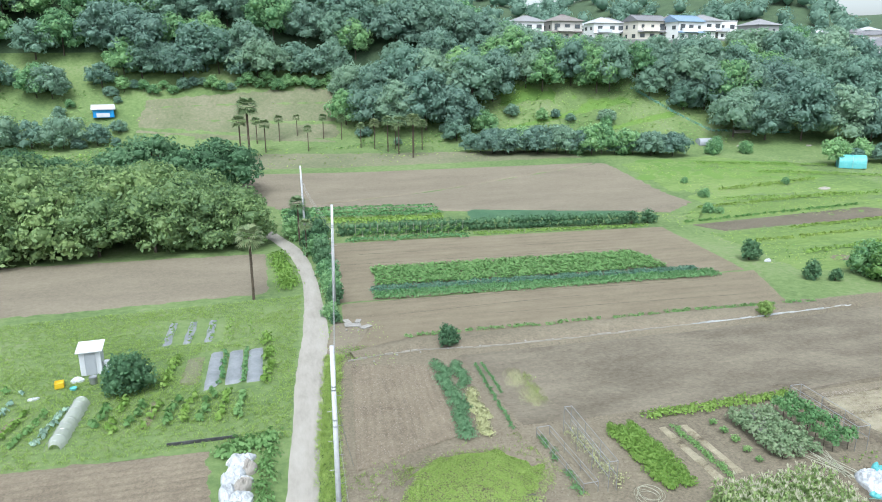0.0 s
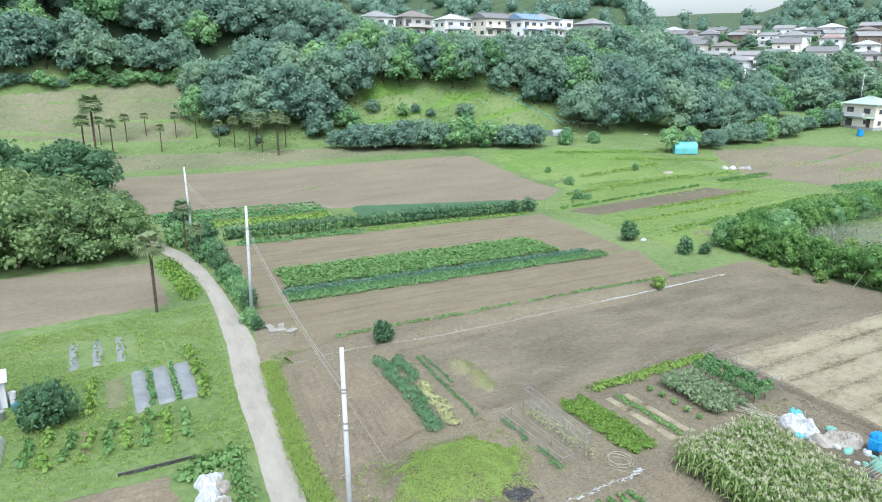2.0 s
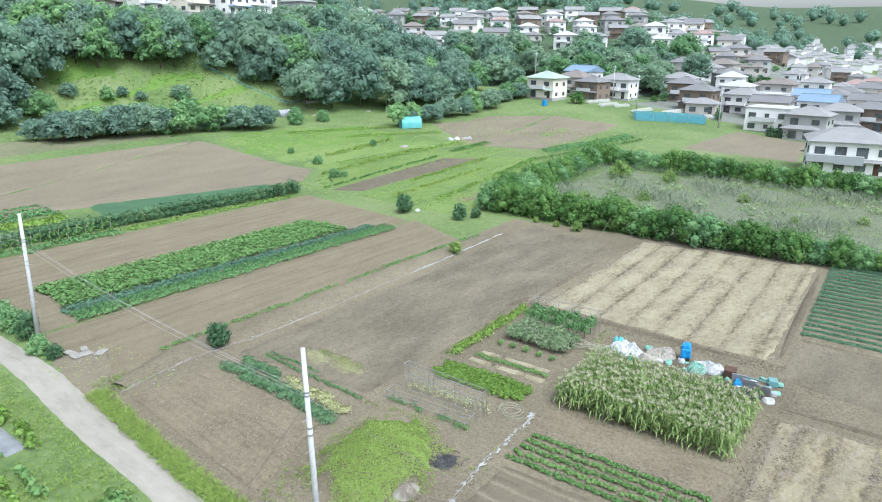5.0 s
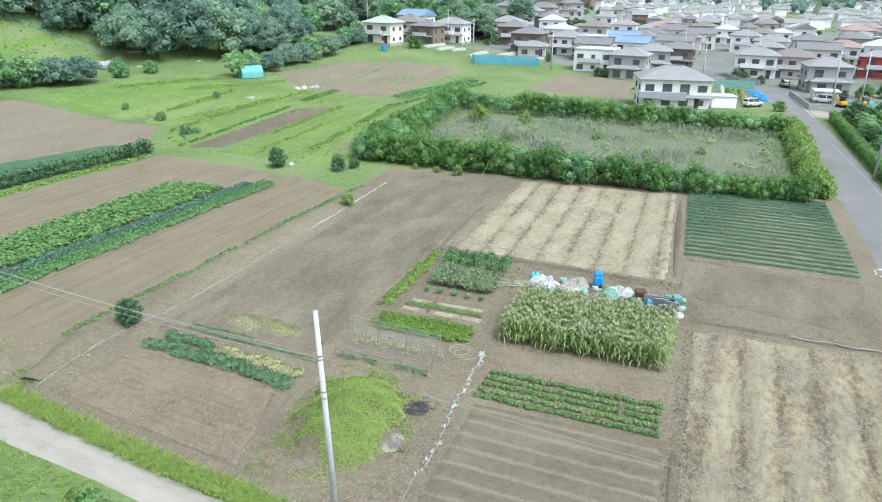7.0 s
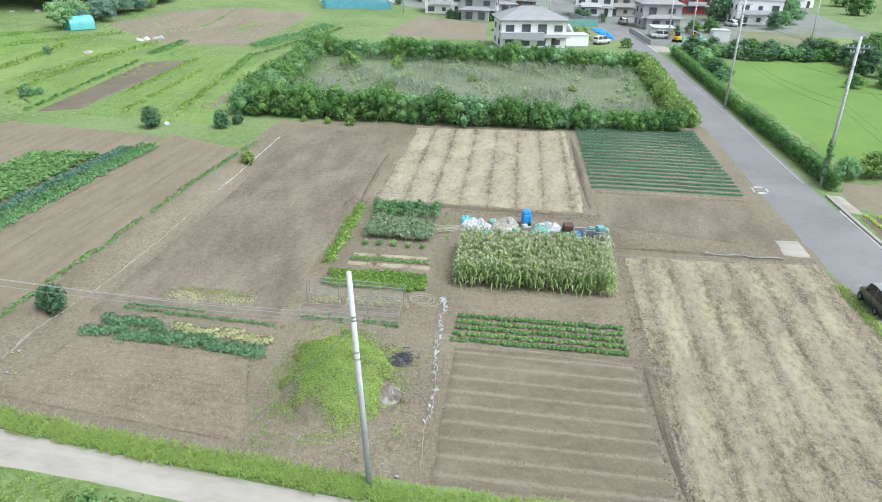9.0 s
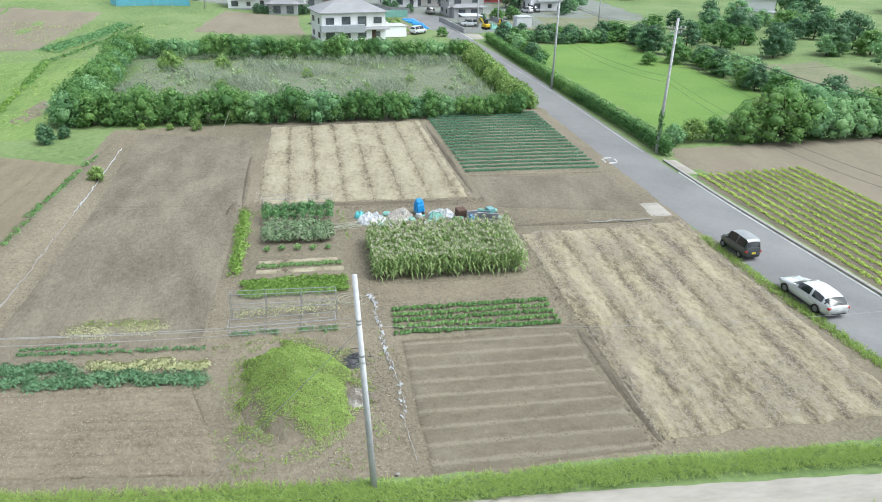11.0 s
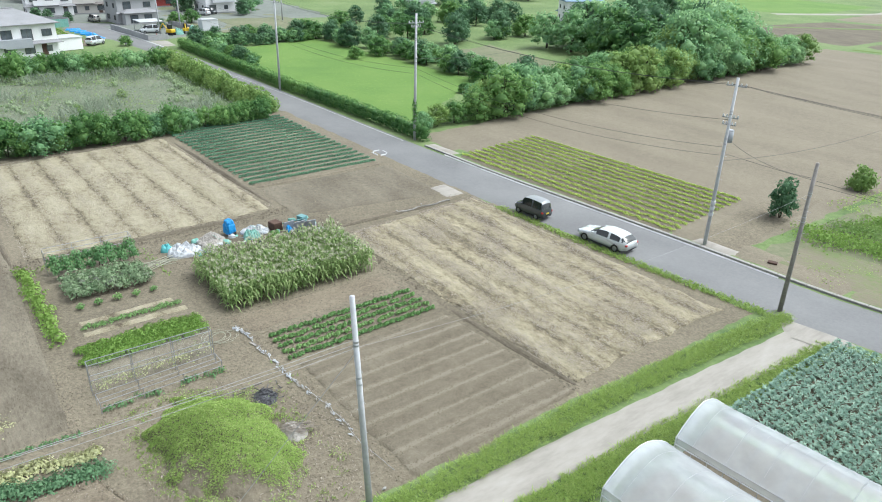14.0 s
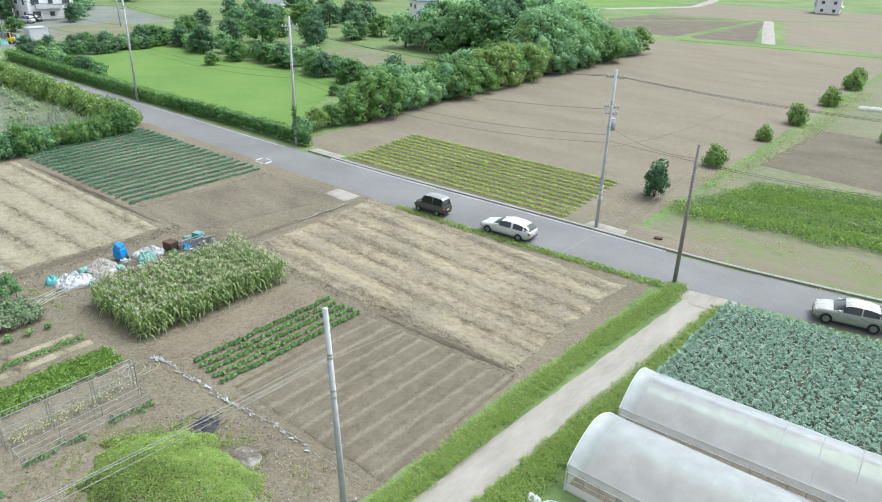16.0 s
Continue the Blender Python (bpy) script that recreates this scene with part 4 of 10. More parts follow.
def near_line(pts, w, prob=1.0):
    def f(x, y):
        best = 1e9
        for (ax, ay), (bx, by) in zip(pts[:-1], pts[1:]):
            t = max(0, min(1, ((x - ax) * (bx - ax) + (y - ay) * (by - ay)) / ((bx - ax) ** 2 + (by - ay) ** 2)))
            best = min(best, math.hypot(x - ax - t * (bx - ax), y - ay - t * (by - ay)))
        return prob * max(0.0, 1 - (best / w) ** 2)
    return f


def scatter(name, inside, box4, n, z0, z1, leaf, mat, label, seed, asp=0.5, tilt=0.55, category="weeds", lump=0.35):
    """Loose leaves over a patch, in lumps of uneven height."""
    r = np.random.default_rng(seed)
    x, y = r.uniform(box4[0], box4[2], n), r.uniform(box4[1], box4[3], n)
    k = np.array([r.random() < inside(a, b) for a, b in zip(x, y)])
    x, y = x[k], y[k]
    hump = np.array([0.5 + 0.9 * noise.noise((a * lump, b * lump, seed)) for a, b in zip(x, y)])
    z = np.array([gz(a, b) for a, b in zip(x, y)]) + z0 + (z1 - z0) * np.clip(hump + 0.25 * r.normal(size=len(x)), 0, 1.2)
    N = np.stack([r.normal(size=len(x)) * tilt, r.normal(size=len(x)) * tilt, np.ones(len(x)) * 0.8], 1)
    V = leaf_mesh(np.stack([x, y, z], 1), N, leaf * (0.6 + 0.8 * r.random(len(x))), asp, r=r)
    return tagged(quad_object(name, V, mat), label, category, kind="stuff")


# ---- woods, groves, hedges ----
def free_of(x, y, spots):
    return all((x - a) ** 2 + (y - b) ** 2 > q * q for a, b, q in spots)


def wood_top(x, y):
    """How high the treetops of the wooded slope reach: low before the ridge houses, high to the west."""
    az = math.degrees(math.atan2(y, x))
    rise = float(np.interp(az, [30, 36, 42, 46, 50, 54, 56, 58, 66, 68, 71, 74, 77, 82], [0.5, 1.0, 1.9, 2.1, 2.4, 2.4, 2.1, 2.05, 2.1, 2.4, 3.2, 4.2, 6.5, 25.0]))
    return 23.1 + math.hypot(x, y) * math.tan(radians(rise))


def build_woods():
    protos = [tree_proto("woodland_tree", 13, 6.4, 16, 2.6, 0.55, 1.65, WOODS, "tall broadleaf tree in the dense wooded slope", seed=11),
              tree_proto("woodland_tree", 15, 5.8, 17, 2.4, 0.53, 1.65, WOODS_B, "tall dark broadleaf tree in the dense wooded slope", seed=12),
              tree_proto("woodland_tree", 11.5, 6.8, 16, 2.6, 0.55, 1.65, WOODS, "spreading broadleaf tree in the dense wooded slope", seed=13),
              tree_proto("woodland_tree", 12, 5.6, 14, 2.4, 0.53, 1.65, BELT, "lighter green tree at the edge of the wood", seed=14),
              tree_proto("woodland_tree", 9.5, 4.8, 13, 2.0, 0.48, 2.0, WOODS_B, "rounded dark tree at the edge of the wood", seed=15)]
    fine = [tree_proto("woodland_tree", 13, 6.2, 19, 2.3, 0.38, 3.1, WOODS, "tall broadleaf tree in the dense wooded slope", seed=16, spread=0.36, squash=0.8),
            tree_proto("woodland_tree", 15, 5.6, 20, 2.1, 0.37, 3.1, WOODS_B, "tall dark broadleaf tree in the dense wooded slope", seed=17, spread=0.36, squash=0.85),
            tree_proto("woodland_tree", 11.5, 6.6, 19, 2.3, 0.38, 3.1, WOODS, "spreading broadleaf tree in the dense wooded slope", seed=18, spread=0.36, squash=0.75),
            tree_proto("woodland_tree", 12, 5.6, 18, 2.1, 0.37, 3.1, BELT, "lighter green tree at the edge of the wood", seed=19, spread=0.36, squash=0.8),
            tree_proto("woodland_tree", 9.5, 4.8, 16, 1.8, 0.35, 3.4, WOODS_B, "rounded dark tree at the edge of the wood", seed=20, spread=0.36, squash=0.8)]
    tall = [13, 15, 11.5, 12, 9.5]
    r = random.Random(5)
    gaps = [(112, 197, 7), (122, 193, 7), (99, 200, 6), (131, 197, 7), (106, 210, 7), (126, 206, 7), (118, 214, 7), (134, 222, 7), (146, 190, 7), (92, 213, 7), (80, 214, 7), (88, 224, 7), (70, 228, 7)]

    deep = []

    def wood(k, x, y, s, near):
        room = wood_top(x, y) - gz(x, y)
        s = min(s, room / (tall[k] * 0.97))
        if s > 0.42 and free_of(x, y, gaps):
            if near:
                plant(fine[k], x, y, s, group="woodland trees", rz=r.uniform(0, 360))
            else:
                deep.append((protos[k], x, y, s, r.uniform(0, 360)))

    for row in range(6):
        for k in range(36):
            x = -130 + k * 8.8 + r.uniform(-3.2, 3.2)
            y = foot(x) + 8 + 18 * sstep(130, 105, x) + row * 9.2 + r.uniform(-3, 3)
            if x > 182 - row * 2 or (60 < x < 150 and foot(x) + 18 < y < foot(x) + 36) or (86 < x < 105 and y < 180) or (105 < x < 145 and y < 158):
                continue
            if -36 < x < 20 and y < 206:
                continue
            wood(r.choice(range(5) if row > 0 else range(2, 5)), x, y, r.uniform(0.85, 1.25) * (0.75 if row == 0 else 1), row < 3)
    for row in range(3):
        for k in range(16):
            x = 62 + k * 6.2 + r.uniform(-2, 2)
            y = foot(x) + 20 + 8.5 * sstep(108, 98, x) + row * 5.5 + r.uniform(-1.5, 1.5)
            wood(r.randrange(5), x, y, r.uniform(0.75, 1.1), True)
    # a spur of the wood reaching down to the palms, and scattered trees on the grass slope
    for x, y, s, k in ((20, 186, 0.8, 3), (27, 183, 0.95, 2), (33, 180, 1.0, 0), (40, 178, 1.1, 1), (47, 176, 1.0, 2), (36, 188, 1.15, 1), (44, 186, 1.2, 0), (53, 180, 1.15, 1), (28, 191, 1.0, 2), (52, 188, 1.1, 3), (60, 184, 1.0, 0), (22, 194, 0.9, 2), (46, 170, 0.7, 4),
                       (54, 172, 0.55, 3), (63, 177, 0.4, 4), (70, 173, 0.3, 3), (77, 170, 0.28, 4), (-40, 181, 0.6, 4), (-47, 179, 0.7, 2), (-54, 180, 0.75, 4), (-62, 178, 0.8, 2), (-70, 180, 0.8, 4), (-36, 186, 0.4, 4), (152, 138, 0.8, 2), (160, 140, 0.9, 0), (170, 139, 0.8, 4), (178, 141, 0.8, 3),
                       (113, 152, 0.95, 0), (120, 149, 1.05, 2), (128, 146, 1.1, 1), (136, 143, 1.1, 0), (144, 141, 1.0, 2), (150, 146, 1.0, 1)):
        plant(fine[k], x, y, s, group="woodland trees", rz=r.uniform(0, 360))
    # tree line between the far meadow and the houses
    for k in range(24):
        x = 118 + k * 2.9 + r.uniform(-1, 1)
        plant(r.choice(protos[2:]), x, 124 + 0.03 * (x - 118) + r.uniform(-2.5, 2.5), r.uniform(0.32, 0.48), group="hedge trees below the wood", rz=r.uniform(0, 360),
              label="low leafy tree in a thick field hedge", name="hedge_tree")
    # clumps on the meadow edge and wooded hillside among the far houses
    for k in range(19):
        x = 46 + k * 2.45
        plant(r.choice(protos[2:]), x + r.uniform(-0.8, 0.8), 158 - 0.34 * (x - 46) + r.uniform(-1.6, 1.6), r.uniform(0.42, 0.6), group="thicket trees", rz=r.uniform(0, 360),
              label="rounded tree in a dark thicket above the bare field", name="thicket_tree")
    for k in range(24):
        x = -36 + 2.45 * k
        if k % 2 == 0:
            plant(r.choice(protos), x + r.uniform(-1, 1), 203.5 + r.uniform(-1.2, 1.2), r.uniform(0.7, 0.95), group="woodland trees", rz=r.uniform(0, 360))
        plant(r.choice(protos[3:]), x, 199.2 + r.uniform(-1, 1.5), r.uniform(0.2, 0.36), group="slope bushes", rz=r.uniform(0, 360), label="leafy undergrowth below the wooded slope", name="slope_bush")
    for k in range(60):
        x = r.uniform(-80, 118)
        y = foot(x) + r.uniform(2, 26)
        if not (-34 < x < 20 and y > 176) and not (95 < x < 128 and y < 162):
            plant(r.choice(protos[2:]), x, y, r.uniform(0.16, 0.32), group="slope bushes", rz=r.uniform(0, 360), label="low leafy bush on the grass slope", name="slope_bush")
    for k in range(190):
        x, y = r.uniform(195, 320), r.uniform(85, 215)
        if 240 < 0.86 * x + 0.51 * y < 316 and 20 < math.degrees(math.atan2(y, x)) < 40 and free_of(x, y, [(184, 118, 9), (196, 108, 9), (207, 104, 9), (216, 121, 9), (200, 116, 9), (220, 86, 9), (232, 92, 9), (244, 100, 9)]):
            deep.append((r.choice(protos), x, y, r.uniform(0.5, 0.95), r.uniform(0, 360)))
    for k in range(170):
        s, t = r.uniform(318, 445), r.uniform(0, 210)
        x, y = 0.86 * s - 0.51 * (t - 90), 0.51 * s + 0.86 * (t - 90)
        if 15 < math.degrees(math.atan2(y, x)) < 50:
            deep.append((r.choice(protos), x, y, r.uniform(0.22, 0.5), r.uniform(0, 360)))
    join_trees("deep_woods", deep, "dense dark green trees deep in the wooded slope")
    for p in protos + fine:
        drop(p)
    # far wooded hills
    C, N, S, ev, et, base = [], [], [], [], [], 0
    sv, sf = ICO1
    q = np.random.default_rng(21)
    n = 0
    while n < 2200:
        az = math.radians(q.uniform(47, 125) if n < 800 else q.uniform(14, 47) if n < 1300 else q.uniform(-30, 128))
        rr = 255 + 330 * q.random() if n < 800 else 490 + 330 * q.random() if n < 1300 else 330 + 1150 * q.random() ** 1.4
        x, y = rr * math.cos(az), rr * math.sin(az)
        a = math.degrees(az)
        s = 0.86 * x + 0.51 * y
        if not wooded(x, y) or (14 < a <= 47 and rr < 490) or (n < 800 and 50 < a < 76 and rr < 275):
            continue
        n += 1
        w = q.uniform(4.0, 6.2) * max(1.0, rr / 620)
        c = np.array([x, y, gz(x, y) + w * 0.7])
        d = q.normal(size=(52, 3))
        d[:, 2] = np.abs(d[:, 2]) * 0.9
        d /= np.linalg.norm(d, axis=1, keepdims=True)
        C.append(c + d * w * (0.7 + 0.4 * q.random((52, 1))))
        N.append(d + q.normal(size=d.shape) * 0.4)
        S.append(w * 0.16 * (0.7 + 0.8 * q.random(52)))
        ev.append(c + sv * w * 0.68 * (1 + 0.15 * q.normal(size=(len(sv), 1))))
        et.append(sf + base)
        base += len(sv)
    V = leaf_mesh(np.concatenate(C), np.concatenate(N), np.concatenate(S), 0.7, r=q)
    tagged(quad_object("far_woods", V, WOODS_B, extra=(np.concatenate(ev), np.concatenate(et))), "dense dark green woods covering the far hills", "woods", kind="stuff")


build_woods()


def build_grove():
    protos = [tree_proto("evergreen_tree", 9.5, 5.2, 22, 1.9, 0.28, 5.5, GROVE, "dense rounded evergreen tree in a dark grove", seed=31, clear=0.12),
              tree_proto("evergreen_tree", 8.5, 4.7, 20, 1.8, 0.28, 5.5, GROVE, "broad evergreen tree with pale new leaves in the grove", seed=32, clear=0.12)]
    r = random.Random(8)
    for x, y, s in ((-4.5, 92, 0.75), (-9.5, 91.5, 0.9), (-15, 91.5, 1.0), (-21, 91, 1.0), (-27, 91, 1.0), (-33, 91, 1.05), (-40, 91, 1.05), (-47, 92, 1.0), (-6, 98, 0.85), (-12, 98, 1.0), (-18.5, 98, 1.08),
                    (-25, 98, 1.1), (-32, 98, 1.1), (-39, 99, 1.15), (-46, 99, 1.1), (-10, 105, 0.95), (-16, 105, 1.05), (-23, 105, 1.1), (-30, 106, 1.15), (-37, 106, 1.2), (-45, 107, 1.2), (-54, 97, 1.1), (-54, 106, 1.2)):
        plant(r.choice(protos), x + r.uniform(-0.6, 0.6), y + r.uniform(-0.6, 0.6), s * r.uniform(0.93, 1.05), group="grove trees", rz=r.uniform(0, 360))
    big = tree_proto("spreading_tree", 10, 7.2, 24, 2.2, 0.3, 4.0, SHRUB, "large dark spreading tree standing behind the grove", seed=33, clear=0.2)
    plant(big, -20, 128, 1.15, 20)
    plant(big, -9.5, 129, 1.05, 140)
    for x, y, s in ((-38, 140, 0.6), (-46, 142, 0.75), (-56, 146, 0.8), (-30, 146, 0.55), (-64, 140, 0.8)):
        plant(big, x, y, s, label="dark spreading tree on the grassy terrace")
    drop(big)
    for p in protos:
        drop(p)


build_grove()


def bush_proto(name, h, rad, n, size, leaf, dens, mat, label, seed, category="bush"):
    r = np.random.default_rng(seed)
    e = thing(name, 0, 0, label, category, z=0)
    bm = bmesh.new()
    for k in range(3):
        a = k * 2.1
        rod(bm, (0.05 * math.cos(a), 0.05 * math.sin(a), -0.1), (rad * 0.3 * math.cos(a), rad * 0.3 * math.sin(a), h * 0.6), 0.05, 0.02, 5)
    part("stem", bm, BARK, e)
    V, ex = clumps(crown_blobs(h * 0.12, h * 0.84, rad, n, size, r), dens, leaf, 0.85, r=r, low=-0.9, sub=1)
    quad_object("foliage", V, mat, e, extra=ex)
    return e


def build_hedged_plot():
    protos = [bush_proto("hedge_bush", 3.6, 1.7, 14, 0.75, 0.125, 21, HEDGE, "leafy hedge bush enclosing the overgrown plot", s) for s in (41, 42, 43)]
    protos.append(bush_proto("hedge_bush", 3.2, 1.6, 13, 0.75, 0.125, 21, BELT, "darker leafy hedge bush enclosing the overgrown plot", 44))
    r = random.Random(9)
    front = [(65.6, 60.5 - k * 1.95) for k in range(29)]
    for k, (x, y) in enumerate(front):
        x = 65.2 + 0.09 * max(0, 30 - y) + r.uniform(-0.5, 0.5)
        s = (1.1 if y > 25 else 1.0 - 0.012 * (25 - y)) * r.uniform(0.86, 1.14)
        plant(r.choice(protos), x, y + r.uniform(-0.3, 0.3), s, group="front hedge", rz=r.uniform(0, 360))
    for k in range(24):
        t = k / 23
        plant(r.choice(protos), 65.5 + 44 * t + r.uniform(-0.5, 0.5), 61 + 5 * t + r.uniform(-0.8, 0.8), r.uniform(0.95, 1.25), group="north hedge", rz=r.uniform(0, 360))
    for k in range(30):
        t = k / 29
        plant(r.choice(protos), 107 + 3 * t + r.uniform(-0.5, 0.5), 5.5 + 60 * t, r.uniform(0.92, 1.2), group="back hedge", rz=r.uniform(0, 360))
    low = bush_proto("hedge_bush", 2.1, 1.25, 12, 0.6, 0.15, 18, LIGHTSHRUB, "clipped yellow-green hedge bush along the road", 45)
    for k in range(28):
        plant(low, 70.2 + k * 1.6, 4.2 + 0.02 * k + r.uniform(-0.25, 0.25), r.uniform(1.0, 1.25), group="roadside hedge", rz=r.uniform(0, 360))
    for x, y, s in ((76, 52, 0.8), (98, 56, 1.3), (84, 46, 0.6), (92, 34, 0.6), (74, 38, 0.5), (81, 25, 0.55), (100, 48, 0.9), (70, 57, 0.7), (88, 18, 0.5), (103, 12, 0.6)):
        plant(low, x, y, s, label="yellow-green shrub among tall weeds")
    dl = bush_proto("edge_bush", 2.0, 0.95, 12, 0.48, 0.13, 26, LIGHTSHRUB, "small yellow-green bush at the field edge", 46)
    for x, y, s in ((61.8, 46.2, 0.62), (62.0, 49.2, 0.4), (62.4, 52.4, 0.38)):
        plant(dl, x, y, s)
    for p in protos + [low, dl]:
        drop(p)
    V, EV, ET, base = [], [], [], 0
    q = np.random.default_rng(52)
    for k in range(130):
        x, y = q.uniform(68.5, 105), q.uniform(8.5, 60)
        if noise.noise((x * 0.09, y * 0.09, 3)) < -0.05:
            continue
        w = q.uniform(0.45, 0.9)
        bl = [(x, y, w * 0.4, w)] + [(x + q.normal() * w, y + q.normal() * w, w * q.uniform(0.2, 1.0), w * q.uniform(0.4, 0.7)) for _ in range(5)]
        v, (ev, et) = clumps(bl, 16, 0.10, 0.9, r=q, sub=1, core=0.5, asp=0.35)
        V.append(v)
        EV.append(ev)
        ET.append(et + base)
        base += len(ev)
    tagged(quad_object("wild_scrub", np.concatenate(V), GREYSHRUB, extra=(np.concatenate(EV), np.concatenate(ET))), "lumpy grey-green scrub overgrowing the hedged plot", "scrub", kind="stuff")
    weeds = in_quad([(67, 7), (106, 7), (108, 63), (67, 60)])
    scatter("tall_weeds", lambda x, y: weeds(x, y), (66, 6, 110, 64), 52000, 0.25, 1.3, 0.115, DRYBLADES, "tall pale grey-green weeds filling the hedged plot", 50, 0.28, 0.8, lump=0.3)
    grass("feathery_weeds", lambda x, y: weeds(x, y) * max(0.0, noise.noise((x * 0.11, y * 0.11, 9)) * 2.5), (66, 6, 110, 64), 9000, 1.2, DRYBLADES, "feathery pale weeds standing in the hedged plot", 2, 0.07, 0.9, seed=53, category="weeds")
    scatter("green_weeds", lambda x, y: weeds(x, y) * (1 if noise.noise((x * 0.13, y * 0.13, 0)) > 0.1 else 0.08), (66, 6, 110, 64), 15000, 0.2, 1.2, 0.12, BLADES, "green weeds among the tall pale ones", 51, 0.35, 0.7, lump=0.3)


build_hedged_plot()


def hedge_run(name, pts, width, h, mat, label, leaf=0.12, dens=20, seed=60, wob=0.15):
    """A clipped hedge along a line: boxy, leafy, uneven on top."""
    r = np.random.default_rng(seed)
    blobs = []
    for p, q in zip(pts[:-1], pts[1:]):
        L = math.dist(p, q)
        n = max(1, int(L / (width * 0.55)))
        for k in range(n):
            t = (k + 0.5) / n
            x, y = p[0] + (q[0] - p[0]) * t, p[1] + (q[1] - p[1]) * t
            z = gz(x, y)
            for f in (0.3, 0.72):
                blobs.append((x + r.normal() * wob * width * 0.4, y + r.normal() * wob * width * 0.4, z + h * f + r.normal() * wob * 0.25, width * 0.5 * (0.9 + 0.25 * r.random())))
    e = tagged(new(name), label, "hedge")
    for i in range(0, len(blobs), 24):
        v, ex = clumps(blobs[i:i + 24], dens, leaf, 0.7, r=r, sub=1, low=-0.95)
        quad_object("hedge_section", v, mat, e, extra=ex)
    return e


hedge_run("clipped_hedge", [(47.6, -6.2), (60, -5.8), (82, -4.6), (104, -3.8), (128, -3.2)], 1.4, 1.75, HEDGE, "long clipped green hedge along the asphalt road", 0.085, 34)
hedge_run("field_hedge", [(8.5, 94.2), (24, 93.2), (40, 92.3), (51, 91.2)], 1.25, 1.75, SHRUB, "low dark field hedge beside the bean row", 0.14, 12, 61)
for x, y, h in ((51.8, 91.0, 2.1), (54.6, 91.2, 2.0)):
    bp = bush_proto("clipped_bush", h, 1.0, 13, 0.5, 0.12, 22, SHRUB, "rounded clipped bush at the end of the field hedge", int(x), "bush")
    bp.matrix_basis = pose(x, y, 0)


def single_bushes():
    d = bush_proto("small_tree", 2.0, 0.78, 14, 0.40, 0.11, 34, SHRUB, "small dark evergreen bush on the field bank", 71)
    plant(d, 13.6, 52.8, 0.98, 30)
    g = bush_proto("small_tree", 2.0, 0.85, 14, 0.40, 0.1, 40, LIGHTSHRUB, "small rounded yellow-green bush on the field bank", 76)
    plant(g, 44.6, 52.5, 0.8, 80)
    drop(g)
    plant(d, 55.9, 69.6, 1.3, 10, label="dark upright bush on the field corner")
    plant(d, 57.6, 61.2, 1.05, 200, label="low dark bush at the field edge")
    plant(d, 59.5, 60.0, 0.7, 120, label="low dark bush at the field edge")
    drop(d)
    w = bush_proto("garden_bush", 2.9, 1.6, 18, 0.75, 0.13, 26, SHRUB, "round dark green garden bush beside the shed", 72)
    w.matrix_basis = pose(-11.2, 50.4, 0)
    r = random.Random(4)
    e = bush_proto("roadside_shrub", 3.2, 1.3, 13, 0.62, 0.14, 22, SHRUB, "round dark shrub beside the earth track", 73)
    plant(e, 10.5, -19.3, 0.88, 0, sz=1.2)
    l = bush_proto("round_shrub", 2.6, 1.35, 14, 0.62, 0.14, 22, BELT, "rounded green shrub in a field-edge row", 74)
    pale = bush_proto("round_shrub", 2.4, 1.2, 14, 0.55, 0.14, 22, LIGHTSHRUB, "rounded yellow-green shrub in a field-edge row", 75)
    for x, y, s in ((10.1, -34, 1.05), (9.7, -50, 0.85), (9.3, -62.5, 1.25), (9.0, -80, 1.25), (9.6, -98, 1.35), (10.4, -106, 1.2), (-2.5, -61, 0.8)):
        plant(pale, x, y, s * 0.8, sz=s, group="shrub row", rz=r.uniform(0, 360))
    for x, y, s in ((75, 107, 0.6), (96, 112, 0.5), (67.5, 95, 0.6), (69, 94, 0.4), (78, 118, 0.45)):
        plant(l, x, y, s, label="scrubby bush in the rough meadow")
    for x, y, s in ((62, 156, 0.9), (80, 147, 1.0), (88, 150, 1.1), (94, 147, 1.0), (74, 156, 1.0), (100, 141, 0.9), (70, 150, 0.9), (108, 140, 0.8), (104, 146, 0.9)):
        plant(l, x, y, s * 1.3, label="flowering shrub on the grass slope")
    # growth along the farm track by the poles
    for x, y, s in ((5.3, 66, 0.7), (5.3, 68.5, 0.75), (5.3, 71.5, 0.7), (5.4, 75, 0.8), (5.2, 78.5, 0.85), (5.2, 82, 0.95), (4.9, 85, 1.0), (4.4, 88.5, 1.05), (5.4, 90, 1.2), (2.8, 94, 1.2), (3.2, 98, 1.3), (6.0, 93.5, 0.8), (4.6, 62.4, 0.55), (4.8, 60.4, 0.4)):
        plant(l if r.random() < 0.5 else e, x, y, s * 0.95, label="leafy bush along the farm track", rz=r.uniform(0, 360))
    drop(l)
    drop(e)
    drop(pale)


single_bushes()


